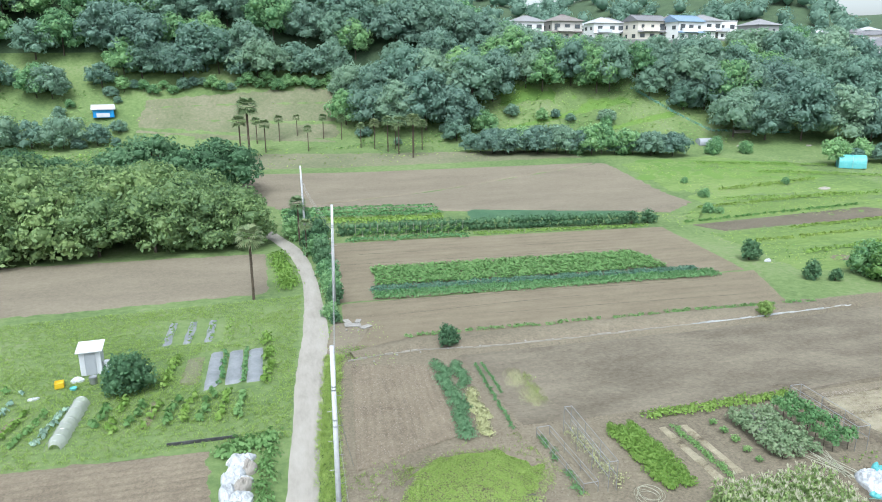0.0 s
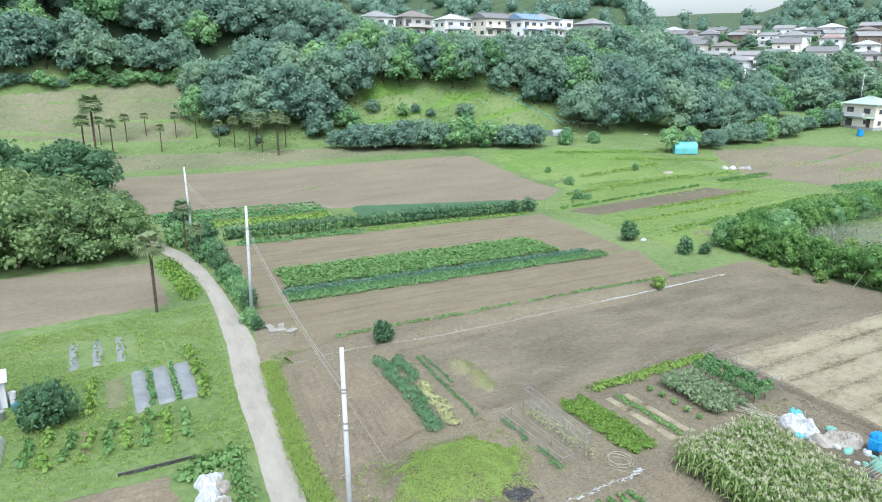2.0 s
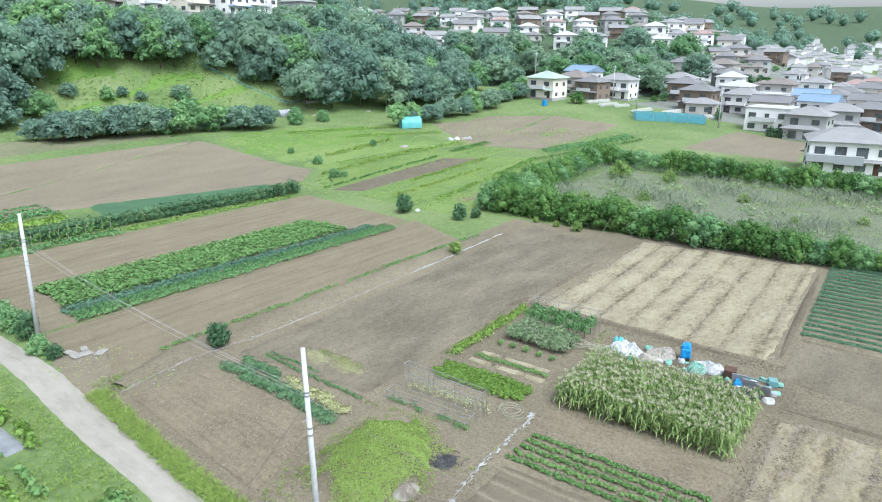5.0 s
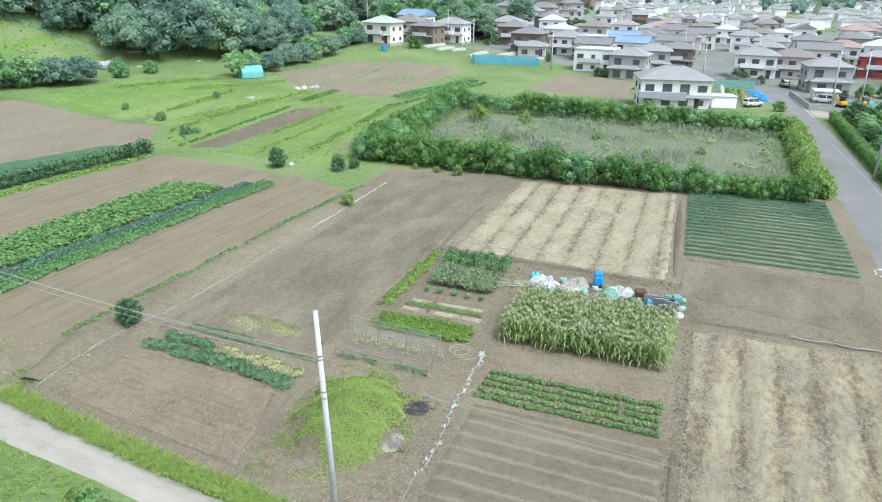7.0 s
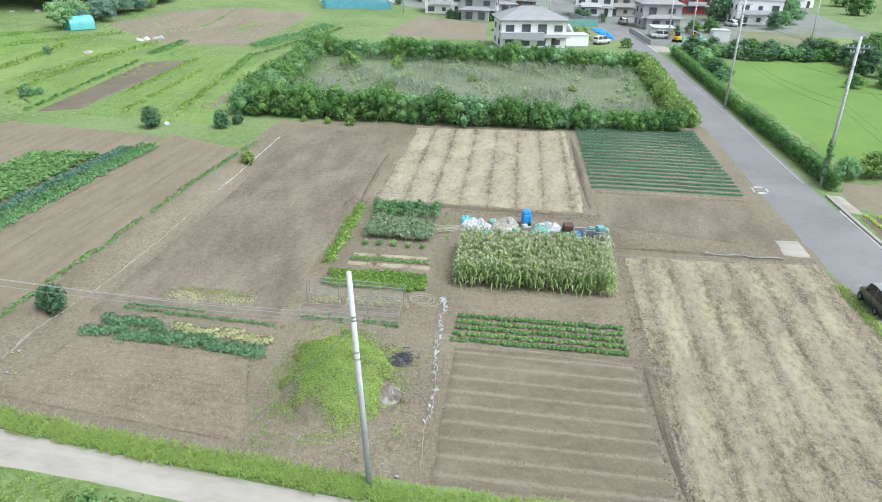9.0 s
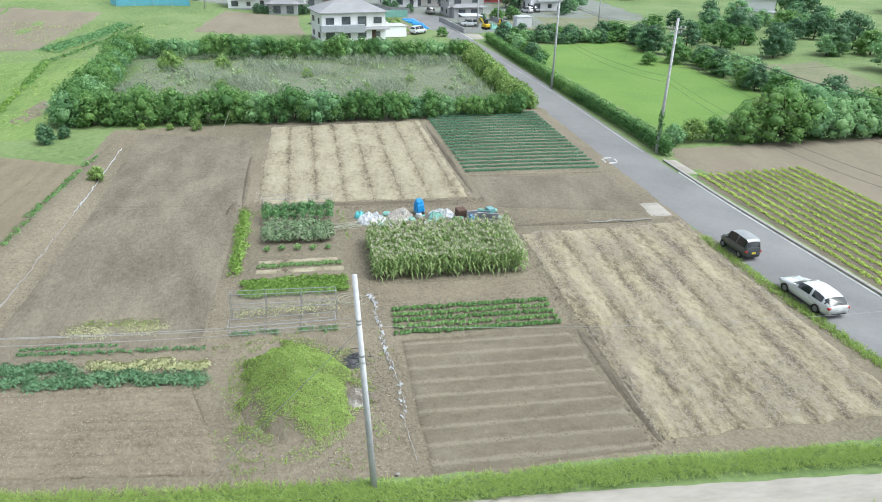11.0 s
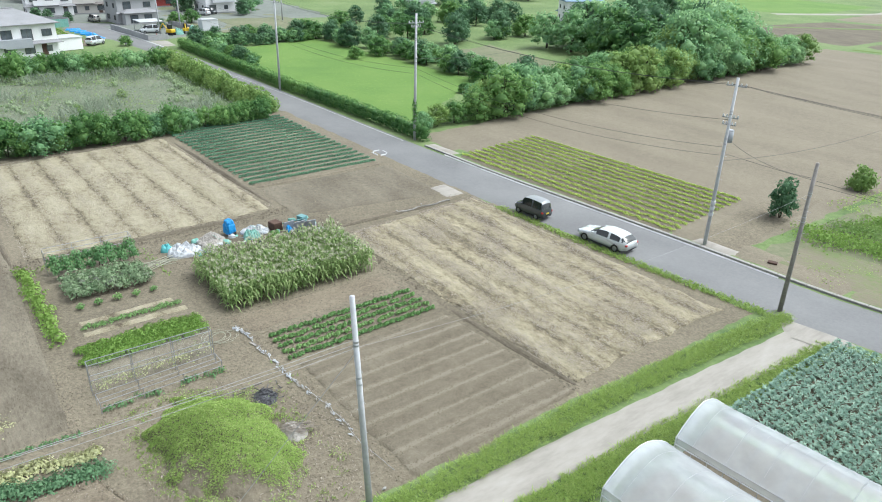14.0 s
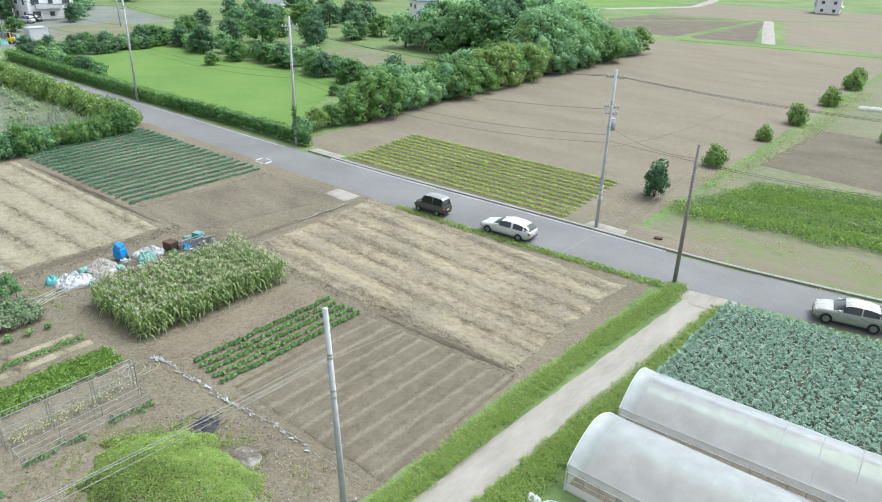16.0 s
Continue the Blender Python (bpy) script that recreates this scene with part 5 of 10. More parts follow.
def build_belt():
    protos = [tree_proto("garden_tree", 6.5, 3.2, 16, 1.35, 0.25, 4.2, BELT, "leafy garden tree beyond the lawn", seed=81, clear=0.12),
              tree_proto("garden_tree", 6.0, 3.4, 16, 1.35, 0.25, 4.2, HEDGE, "bright leafy tree beyond the lawn", seed=82, clear=0.1),
              tree_proto("garden_tree", 7.5, 3.0, 16, 1.3, 0.25, 4.2, SHRUB, "dark leafy tree beyond the lawn", seed=83, clear=0.12)]
    r = random.Random(12)
    fine = [tree_proto("garden_tree", 6.5, 3.3, 24, 1.2, 0.165, 8.5, BELT, "leafy garden tree in the belt beside the field", seed=84, clear=0.1, spread=0.75, squash=0.85),
            tree_proto("garden_tree", 6.0, 3.4, 24, 1.2, 0.165, 8.5, HEDGE, "bright leafy tree in the belt beside the field", seed=85, clear=0.1, spread=0.75, squash=0.8),
            tree_proto("garden_tree", 7.2, 3.1, 24, 1.15, 0.165, 8.5, LIGHTSHRUB, "pale green leafy tree in the belt beside the field", seed=86, clear=0.12, spread=0.75, squash=0.8)]
    fine.append(fine[0])
    # along the edge of the wide field
    for k in range(34):
        y = -9 - k * 2.9
        big = 0.42 + 0.55 * sstep(-10, -24, y)
        plant(r.choice(fine), 52.5 + 0.03 * (-y - 9) + r.uniform(-1.2, 1.2), y + r.uniform(-0.8, 0.8), big * r.uniform(0.78, 1.1), group="field-edge trees", rz=r.uniform(0, 360))
    for k in range(13):
        plant(r.choice(fine), 57.5 + r.uniform(-1.5, 1.5), -22 - k * 3.2, r.uniform(0.6, 0.95), group="field-edge trees", rz=r.uniform(0, 360))
    # behind the lawn
    for k in range(26):
        t = k / 25
        plant(r.choice(protos), 64 + 66 * t + r.uniform(-2, 2), -37 + 4 * t + r.uniform(-2.5, 1.5), r.uniform(0.45, 0.75), group="trees behind the lawn", rz=r.uniform(0, 360))
    for k in range(16):
        plant(r.choice(protos), 129 + r.uniform(-2.5, 2.5), -7 - k * 2.0, r.uniform(0.38, 0.6), group="orchard trees", rz=r.uniform(0, 360), label="low spreading orchard tree by the lawn")
    for k in range(12):
        plant(r.choice(protos), 100 + k * 2.2, -6.8 + r.uniform(-1, 0.4), r.uniform(0.32, 0.45), group="orchard trees", rz=r.uniform(0, 360), label="low spreading orchard tree by the lawn")
    for k in range(20):
        plant(r.choice(protos[:2]), 58 + r.uniform(0, 46), -38 - r.uniform(0, 4), r.uniform(0.3, 0.52), group="trees behind the lawn", rz=r.uniform(0, 360))
    for x, y, k, sc in ((134.6, 5.6, 1, 0.36), (162, -13, 1, 0.55), (164, -17.5, 1, 0.6), (158, -8.4, 2, 0.3), (180, 12, 2, 0.4), (183, 14, 2, 0.42), (176.5, 8.2, 2, 0.34), (190, -24, 2, 0.95), (193, -27, 0, 1.1), (196, -42, 2, 1.2), (188, -43, 0, 1.0), (178, -38, 0, 0.7)):
        plant(protos[k], x, y, sc, group="house garden trees", rz=r.uniform(0, 360), label="garden tree beside the houses")
    for k in range(11):
        plant(protos[2], 173 + r.uniform(-0.8, 0.8), 35.5 + 1.3 * k, r.uniform(0.26, 0.36), group="house garden trees", rz=r.uniform(0, 360), label="dull green shrub behind the brown plot")
    for k in range(22):
        plant(r.choice(protos), 125.5 + r.uniform(-1.5, 1.5), -5 - k * 1.25, r.uniform(0.3, 0.42), group="orchard trees", rz=r.uniform(0, 360), label="low spreading orchard tree by the lawn")
    plant(protos[1], 100.5, -27.5, 0.42, 10, label="small round tree alone on the lawn")
    plant(protos[1], 66.5, -27, 0.28, 90, label="young bush on the lawn edge")
    # tall trees further back
    for k in range(30):
        x, y = 62 + r.uniform(0, 34), -70 - r.uniform(0, 44)
        plant(r.choice(protos), x, y, r.uniform(1.15, 1.75), group="tall back trees", rz=r.uniform(0, 360), label="tall dark tree behind the garden belt")
    for k in range(16):
        plant(r.choice(fine), 56 + r.uniform(0, 12), -66 - r.uniform(0, 30), r.uniform(1.3, 1.8), group="tall back trees", rz=r.uniform(0, 360), label="tall leafy tree at the edge of the wide field")
    for k in range(40):
        x, y = 102 + r.uniform(0, 55), -44 - r.uniform(0, 55)
        plant(r.choice(protos), x, y, r.uniform(0.5, 1.0), group="garden trees", rz=r.uniform(0, 360), label="leafy tree in the gardens beyond the lawn")
    for k in range(22):
        x, y = 170 + r.uniform(0, 160), -60 - r.uniform(0, 110)
        plant(r.choice(protos), x, y, r.uniform(1.0, 1.6), group="distant trees", rz=r.uniform(0, 360), label="distant tree beyond the open lot")
    # trees among the houses
    for k in range(110):
        x, y = 172 + r.uniform(0, 240), -40 + r.uniform(0, 160)
        if abs(y - 18) > 7 and not (x < 190 and -14 < y < 26):
            plant(r.choice(protos), x, y, r.uniform(0.3, 0.72), group="house garden trees", rz=r.uniform(0, 360), label="garden tree between the houses")
    for p in protos + fine[:3]:
        drop(p)


build_belt()


def palm_proto(h, seed):
    r = np.random.default_rng(seed)
    e = thing("fan_palm", 0, 0, "slender fan palm with a shaggy dark trunk", "palm", z=0)
    bm = bmesh.new()
    n = 7
    for k in range(n):
        rod(bm, (0, 0, h * k / n - 0.1), (0, 0, h * (k + 1) / n - 0.05), 0.15, 0.12, 8)
    part("trunk", bm, PALMBARK, e)
    V = []
    for k in range(30):
        a = k * 2.399
        el = math.radians(65 - 105 * k / 30)
        d = np.array([math.cos(a) * math.cos(el), math.sin(a) * math.cos(el), math.sin(el)])
        s = np.array([-math.sin(a), math.cos(a), 0])
        u = np.cross(d, s)
        c = np.array([0, 0, h]) + d * 0.75
        for j in range(9):
            b = math.radians(-70 + 140 * j / 8)
            f = d * math.cos(b) + s * math.sin(b)
            tip = c + f * 0.95 + np.array([0, 0, -0.22 - 0.1 * r.random()])
            w = np.cross(f, u) * 0.085
            m = c + f * 0.5
            V += [c, m + w, tip, m - w]
    quad_object("fronds", np.array(V), PALM, e)
    return e


def build_palms():
    r = random.Random(3)
    p = palm_proto(6.6, 5)
    plant(p, -2.6, 69.3, 1.0, 40, label="tall fan palm with a shaggy trunk beside the farm track")
    for x, y, s in ((3.0, 90.5, 0.85), (-4.5, 160.5, 1.8), (-6.5, 164, 1.25), (2.5, 179, 0.9), (13.5, 180, 0.85), (7, 182, 0.75), (9, 170, 0.8), (-1, 170, 1.0), (25, 169, 0.95), (27.6, 165, 1.1), (29.5, 161, 1.15), (32, 156.4, 1.3), (33.5, 163, 1.1), (30, 168, 0.8), (18, 179, 0.85), (22, 172, 0.8), (-3, 178, 0.9), (36, 165, 0.95), (3.6, 84.5, 0.62)):
        plant(p, x, y, s, r.uniform(0, 360), group="fan palms")
    drop(p)


build_palms()


# ---- poles and cables ----
def utility_pole(x, y, h, lean, mat, label, r0=0.17, arms=(), steps=True, cap=True):
    e = thing("utility_pole", x, y, label, "utility pole")
    top = Vector((lean[0], lean[1], h))
    bm = bmesh.new()
    rod(bm, (0, 0, -0.3), top, r0, r0 * 0.68, 14)
    part("pole", bm, mat, e, smooth=True)
    if steps:
        for k in range(7):
            f = 0.35 + 0.07 * k
            q = top * f
            bm = bmesh.new()
            rod(bm, q + Vector((-0.17, 0, 0)) * (1 if k % 2 else -1) * 0.7, q + Vector((-0.36, 0, 0)) * (1 if k % 2 else -1), 0.012, 0.012, 5)
            part("step_bolt", bm, STEEL, e)
    for f in (0.63, 0.66, 0.8, 0.815):
        q = top * f
        bm = bmesh.new()
        rod(bm, q - Vector((0, 0, 0.04)), q + Vector((0, 0, 0.04)), r0 * (1 - 0.32 * f) * 1.05, r0 * (1 - 0.32 * f) * 1.05, 12)
        part("steel_band", bm, STEEL, e)
    for f, w, ang in arms:
        q = top * f
        bm = bmesh.new()
        c, s = math.cos(radians(ang)), math.sin(radians(ang))
        box(bm, -w, w, -0.04, 0.04, -0.04, 0.04, 0.0, Matrix.Translation(q) @ Matrix.Rotation(radians(ang), 4, "Z"))
        part("cross_arm", bm, STEEL, e)
        for k in (-0.9, -0.45, 0.45, 0.9):
            bm = bmesh.new()
            p = q + Vector((c * w * k, s * w * k, 0.04))
            rod(bm, p, p + Vector((0, 0, 0.10)), 0.05, 0.065, 8)
            rod(bm, p + Vector((0, 0, 0.10)), p + Vector((0, 0, 0.2)), 0.065, 0.03, 8)
            part("insulator", bm, WHITEMETAL, e)
    return e


utility_pole(2.1, 29.1, 10.7, (0.05, 0.55), POLE, "pale concrete utility pole with steel bands, leaning slightly", 0.15)
utility_pole(5.0, 63.3, 10.6, (0.2, 0), POLE, "pale concrete utility pole beside the farm track", 0.17)
utility_pole(3.8, 90.0, 10.6, (-0.2, 0), POLE, "pale concrete utility pole in the bushes", 0.16)
utility_pole(1.2, -2.8, 10.6, (0.0, 0.25), POLE_DARK, "slim brown utility pole at the road junction", 0.16)
pf = utility_pole(10.8, -8.3, 13.6, (0.0, 0.1), POLE, "tall concrete utility pole with transformer and cross arms", 0.155, ((0.955, 0.75, 15), (0.78, 0.6, 15), (0.74, 0.5, 15)))
bm = bmesh.new()
rod(bm, (0.12, -0.52, 8.6), (0.12, -0.52, 9.5), 0.3, 0.3, 16)
rod(bm, (0.12, -0.52, 9.5), (0.12, -0.52, 9.58), 0.3, 0.2, 16)
rod(bm, (0, -0.1, 8.9), (0.1, -0.4, 8.9), 0.04, 0.04, 6)
part("transformer", bm, GREYBOARD, pf, "grey cylindrical transformer", True)
bm = bmesh.new()
for z in (2.6, 3.1, 3.6):
    rod(bm, (0, 0, z), (0, 0.01, z + 0.26), 0.186, 0.185, 12)
part("white_band", bm, WHITEMETAL, pf, "white reflective bands")
pd = utility_pole(48.8, -5.5, 14.4, (0.1, -0.1), POLE, "tall concrete utility pole rising from the hedge, ivy round its foot", 0.18, ((0.93, 0.95, 80), (0.9, 0.6, 80)))
V, ex = clumps([(0.05 * math.sin(k), 0.05 * math.cos(k * 2), 1.2 + 0.42 * k, 0.30) for k in range(9)], 60, 0.09, 0.5, sub=1)
quad_object("ivy", V, HEDGE, pd, "green ivy climbing the pole", extra=ex)
utility_pole(81.8, -3.35, 15.8, (0.1, -0.1), POLE, "tall concrete utility pole beside the clipped hedge", 0.17, ((0.885, 1.0, 85), (0.8, 0.5, 85)))
for x, y, h in ((148.2, -5.1, 11), (152.3, -11, 10.5), (175, 22, 11), (200, 9, 11), (176, 62, 10.5), (184, 88, 10), (201, 103, 11), (220, 30, 11), (236, 12, 11), (190, -22, 11), (215, 140, 10), (262, 60, 11), (160, -40, 10)):
    utility_pole(x, y, h, (0.05, 0.05), POLE, "concrete utility pole among the houses", 0.17, ((0.94, 0.7, 60),), steps=False)


def cables(name, spans, label, mat=CABLE, r=0.012):
    """Sagging cables; each span: from, to, sag."""
    for a, b, sag in spans:
        a, b = Vector(a), Vector(b)
        bm = bmesh.new()
        pts = [a.lerp(b, k / 14) - Vector((0, 0, sag * 4 * (k / 14) * (1 - k / 14))) for k in range(15)]
        tube(bm, pts, r, 4)
        tagged(part(name, bm, mat), label, "cable", "overhead cables")


A, B, Cc = (2.13, 29.5, 8.6), (5.15, 63.3, 8.5), (3.65, 90, 8.6)
for k, dz in enumerate((0.0, -0.32, 0.26)):
    cables("overhead_cable", [((A[0] + 0.05 * k, A[1], A[2] + dz * 0.6), (B[0], B[1], B[2] + dz), 0.5 + 0.1 * k), ((B[0], B[1], B[2] + dz), (Cc[0], Cc[1], Cc[2] + dz), 0.6)], "thin grey overhead cable between the concrete poles", CABLE_GREY, 0.011)
cables("overhead_cable", [((2.13, 29.5, 8.45), (1.2, -2.7, 8.6), 0.7)], "thin grey overhead cable crossing the ridged field", CABLE_GREY, 0.006)
cables("stay_wire", [((2.13, 29.5, 8.3), (3.6, 36.4, 0.1), 0.0)], "slack stay wire of the utility pole", CABLE_GREY, 0.014)
for k, (dx, z) in enumerate(((-0.6, 13.1), (-0.2, 13.1), (0.6, 13.1), (0.15, 10.4), (-0.15, 8.3), (0.1, 7.6))):
    cables("overhead_cable", [((10.8 + dx, -8.3, z), (48.8 + 0.2 * dx, -5.5 - dx, z + 0.2), 0.9 + 0.1 * k), ((48.8 + 0.2 * dx, -5.5 - dx, z + 0.2), (81.8, -3.35 - dx * 0.9, min(z, 14.2)), 0.8), ((81.8, -3.35 - dx * 0.9, min(z, 14.2)), (148.2, -5.1, min(z, 10.4)), 1.0)],
           "black overhead cable along the asphalt road")
for k, (dx, z) in enumerate(((-0.6, 13.1), (-0.2, 13.1), (0.6, 13.1), (0.1, 7.8))):
    cables("overhead_cable", [((10.8 + dx, -8.3, z), (-34 + dx, -22, z), 1.2 + 0.1 * k)], "black overhead cable along the asphalt road")
cables("overhead_cable", [((1.2, -2.6, 9.6), (10.8, -8.3, 9.0), 0.5), ((1.2, -2.6, 9.2), (-34, -16, 9.0), 0.9)], "black overhead cable from the junction pole")
cables("overhead_cable", [((10.8, -8.3, 7.2), (8, -32, 7.4), 0.6), ((48.8, -5.5, 9.5), (57, -40, 9), 0.9)], "black overhead cable over the fields")


# ---- houses ----
WALLS = {k: plain(k + "_house_wall", c, 0.85, 0, 0.1, 1.0, f=0.84) for k, c in (("white", (0.85, 0.84, 0.82)), ("cream", (0.75, 0.70, 0.60)), ("grey", (0.42, 0.42, 0.41)), ("brown", (0.22, 0.17, 0.13)), ("beige", (0.55, 0.52, 0.47)), ("red", (0.42, 0.08, 0.07)))}
ROOFS = {k: surf(k + "_roof", [tuple(v * 0.8 for v in c), c, tuple(v * 1.15 for v in c)], 0.3, 5.0, 0.75, 0.4, stretch=(1, 1, 3), f=0.85) for k, c in
         (("slate", (0.18, 0.18, 0.185)), ("grey", (0.25, 0.25, 0.25)), ("pale", (0.42, 0.43, 0.43)), ("brown", (0.2, 0.18, 0.165)), ("blue", (0.19, 0.27, 0.36)), ("green", (0.34, 0.42, 0.36)), ("red", (0.3, 0.22, 0.205)))}


def hip_roof(bm, w, d, z, h, over, ridge, thick=0.14):
    """ridge: half length of the ridge along x (0: a pyramid; w/2+over: a gable)."""
    X, Y = w / 2 + over, d / 2 + over
    lo = [bm.verts.new((sx * X, sy * Y, z - thick)) for sx, sy in ((-1, -1), (1, -1), (1, 1), (-1, 1))]
    ea = [bm.verts.new((sx * X, sy * Y, z)) for sx, sy in ((-1, -1), (1, -1), (1, 1), (-1, 1))]
    a, b = bm.verts.new((-ridge - 0.01, 0, z + h)), bm.verts.new((ridge + 0.01, 0, z + h))
    bm.faces.new(lo[::-1])
    for k in range(4):
        bm.faces.new((lo[k], lo[(k + 1) % 4], ea[(k + 1) % 4], ea[k]))
    bm.faces.new((ea[0], ea[1], b, a))
    bm.faces.new((ea[1], ea[2], b))
    bm.faces.new((ea[2], ea[3], a, b))
    bm.faces.new((ea[3], ea[0], a))


def window(e, x, y, z, w, h, face, far=False):
    """A window on a wall: face 'x+', 'x-', 'y+' or 'y-'."""
    rot = {"x+": 90, "x-": -90, "y+": 180, "y-": 0}[face]
    m = pose(x, y, z, 0, 0, rot)
    if far:
        bm = bmesh.new()
        box(bm, -w / 2, w / 2, -0.06, 0.02, -h / 2, h / 2, 0, m)
        part("window", bm, PANE, e)
        return
    bm = bmesh.new()
    for q in ((-w / 2, w / 2, -h / 2 - 0.06, -h / 2), (-w / 2, w / 2, h / 2, h / 2 + 0.06), (-w / 2 - 0.06, -w / 2, -h / 2 - 0.06, h / 2 + 0.06), (w / 2, w / 2 + 0.06, -h / 2 - 0.06, h / 2 + 0.06), (-0.03, 0.03, -h / 2, h / 2)):
        box(bm, q[0], q[1], -0.07, 0.02, q[2], q[3], 0, m)
    win = part("window", bm, FRAME, e)
    bm = bmesh.new()
    box(bm, -w / 2, w / 2, -0.03, 0.02, -h / 2, h / 2, 0, m)
    part("pane", bm, PANE, win)


def house(w, d, wall, roof, storeys=2, ridge=None, low=0.0, balcony=True, seed=1, label="", flat=False, far=False, gable=False):
    """A Japanese suburban house, front to -x in its own space; low: depth of a one-storey wing in front."""
    r = random.Random(seed)
    H = 2.75 * storeys + 0.4
    e = thing("house", 0, 0, label, "house", "houses", z=0)
    bm = bmesh.new()
    box(bm, -w / 2, w / 2, -d / 2, d / 2, -1.5, H)
    part("wall", bm, wall, e)
    if not far:
        bm = bmesh.new()
        box(bm, -w / 2 - 0.04, w / 2 + 0.04, -d / 2 - 0.04, d / 2 + 0.04, -1.5, 0.35)
        part("foundation", bm, CONCRETE, e)
    bm = bmesh.new()
    if flat:
        box(bm, -w / 2 - 0.15, w / 2 + 0.15, -d / 2 - 0.15, d / 2 + 0.15, H, H + 0.35, 0.03)
    elif gable:
        hip_roof(bm, w, d, H, d * 0.24, 0.55, w / 2 + 0.5)
    else:
        hip_roof(bm, w, d, H, min(w, d) * 0.24, 0.65, max(0.0, (w - d) / 2) if w > d else 0.0)
    rf = part("roof", bm, roof, e)
    if not flat and not far:
        bm = bmesh.new()
        L = (w / 2 + 0.5) if gable else max(0.15, (w - d) / 2)
        rod(bm, (-L, 0, H + (d if gable else min(w, d)) * 0.24 + 0.03), (L, 0, H + (d if gable else min(w, d)) * 0.24 + 0.03), 0.12, 0.12, 6)
        part("ridge_tiles", bm, roof, rf)
    if storeys > 1 and not flat and not far:
        for sy in (-1, 1):
            bm = bmesh.new()
            lo = [bm.verts.new((sx * (w / 2 + 0.7), sy * (d / 2 + 0.85), 2.55)) for sx in (-1, 1)]
            hi = [bm.verts.new((sx * (w / 2 + 0.02), sy * (d / 2 + 0.02), 3.0)) for sx in (-1, 1)]
            bo = [bm.verts.new((sx * (w / 2 + 0.7), sy * (d / 2 + 0.85), 2.45)) for sx in (-1, 1)]
            bi = [bm.verts.new((sx * (w / 2 + 0.02), sy * (d / 2 + 0.02), 2.45)) for sx in (-1, 1)]
            for q in ((lo[0], lo[1], hi[1], hi[0]), (bo[0], bo[1], lo[1], lo[0]), (bo[0], bi[0], bi[1], bo[1]), (bo[0], lo[0], hi[0], bi[0]), (bo[1], bi[1], hi[1], lo[1])):
                bm.faces.new(q)
            part("skirt_roof", bm, roof, e)
    for s in range(storeys):
        z = 1.35 + 2.75 * s
        n = 2 if far else max(2, int(w / 3.2))
        for k in range(n):
            x = -w / 2 + w * (k + 0.5) / n
            ww, hh = r.choice(((1.6, 1.1), (1.7, 1.8), (0.9, 0.9), (1.6, 1.2)))
            window(e, x, -d / 2 - 0.03, z + (0.15 if hh < 1.5 else 0), ww, hh, "y-", far)
        nd = 1 if far else max(1, int(d / 3.5))
        for k in range(nd):
            y = -d / 2 + d * (k + 0.5) / nd
            window(e, -w / 2 - 0.03, y, z, r.choice((0.8, 1.5)), 1.0, "x-", far)
            if not far:
                window(e, w / 2 + 0.03, y, z, 0.9, 0.9, "x+")
    if low:
        bm = bmesh.new()
        box(bm, -w * 0.42, w * 0.35, -d / 2 - low, -d / 2 + 0.1, -1.5, 2.7)
        part("wing_wall", bm, wall, e)
        bm = bmesh.new()
        m = Matrix.Translation((-w * 0.035, -d / 2 - low / 2, 0))
        hip_roof(bm, w * 0.77, low + 0.3, 2.75, 0.75, 0.45, w * 0.28)
        bmesh.ops.transform(bm, matrix=m, verts=bm.verts)
        part("wing_roof", bm, roof, e)
        window(e, -w * 0.2, -d / 2 - low - 0.03, 1.3, 1.7, 1.7, "y-")
        window(e, w * 0.15, -d / 2 - low - 0.03, 1.3, 1.7, 1.7, "y-")
    elif balcony and storeys > 1:
        bm = bmesh.new()
        box(bm, -w * 0.35, w * 0.2, -d / 2 - 1.0, -d / 2, 2.75, 2.9)
        box(bm, -w * 0.35, w * 0.2, -d / 2 - 1.0, -d / 2 - 0.92, 2.9, 3.85)
        box(bm, -w * 0.35, -w * 0.35 + 0.08, -d / 2 - 0.92, -d / 2, 2.9, 3.85)
        box(bm, w * 0.2 - 0.08, w * 0.2, -d / 2 - 0.92, -d / 2, 2.9, 3.85)
        part("balcony", bm, r.choice((WHITEMETAL, wall)), e)
    bm = bmesh.new()
    box(bm, w * 0.28, w * 0.28 + 0.95, -d / 2 - 0.05, -d / 2 + 0.02, 0.3, 2.35, 0)
    part("door", bm, RUST, e, "dark brown front door")
    return e


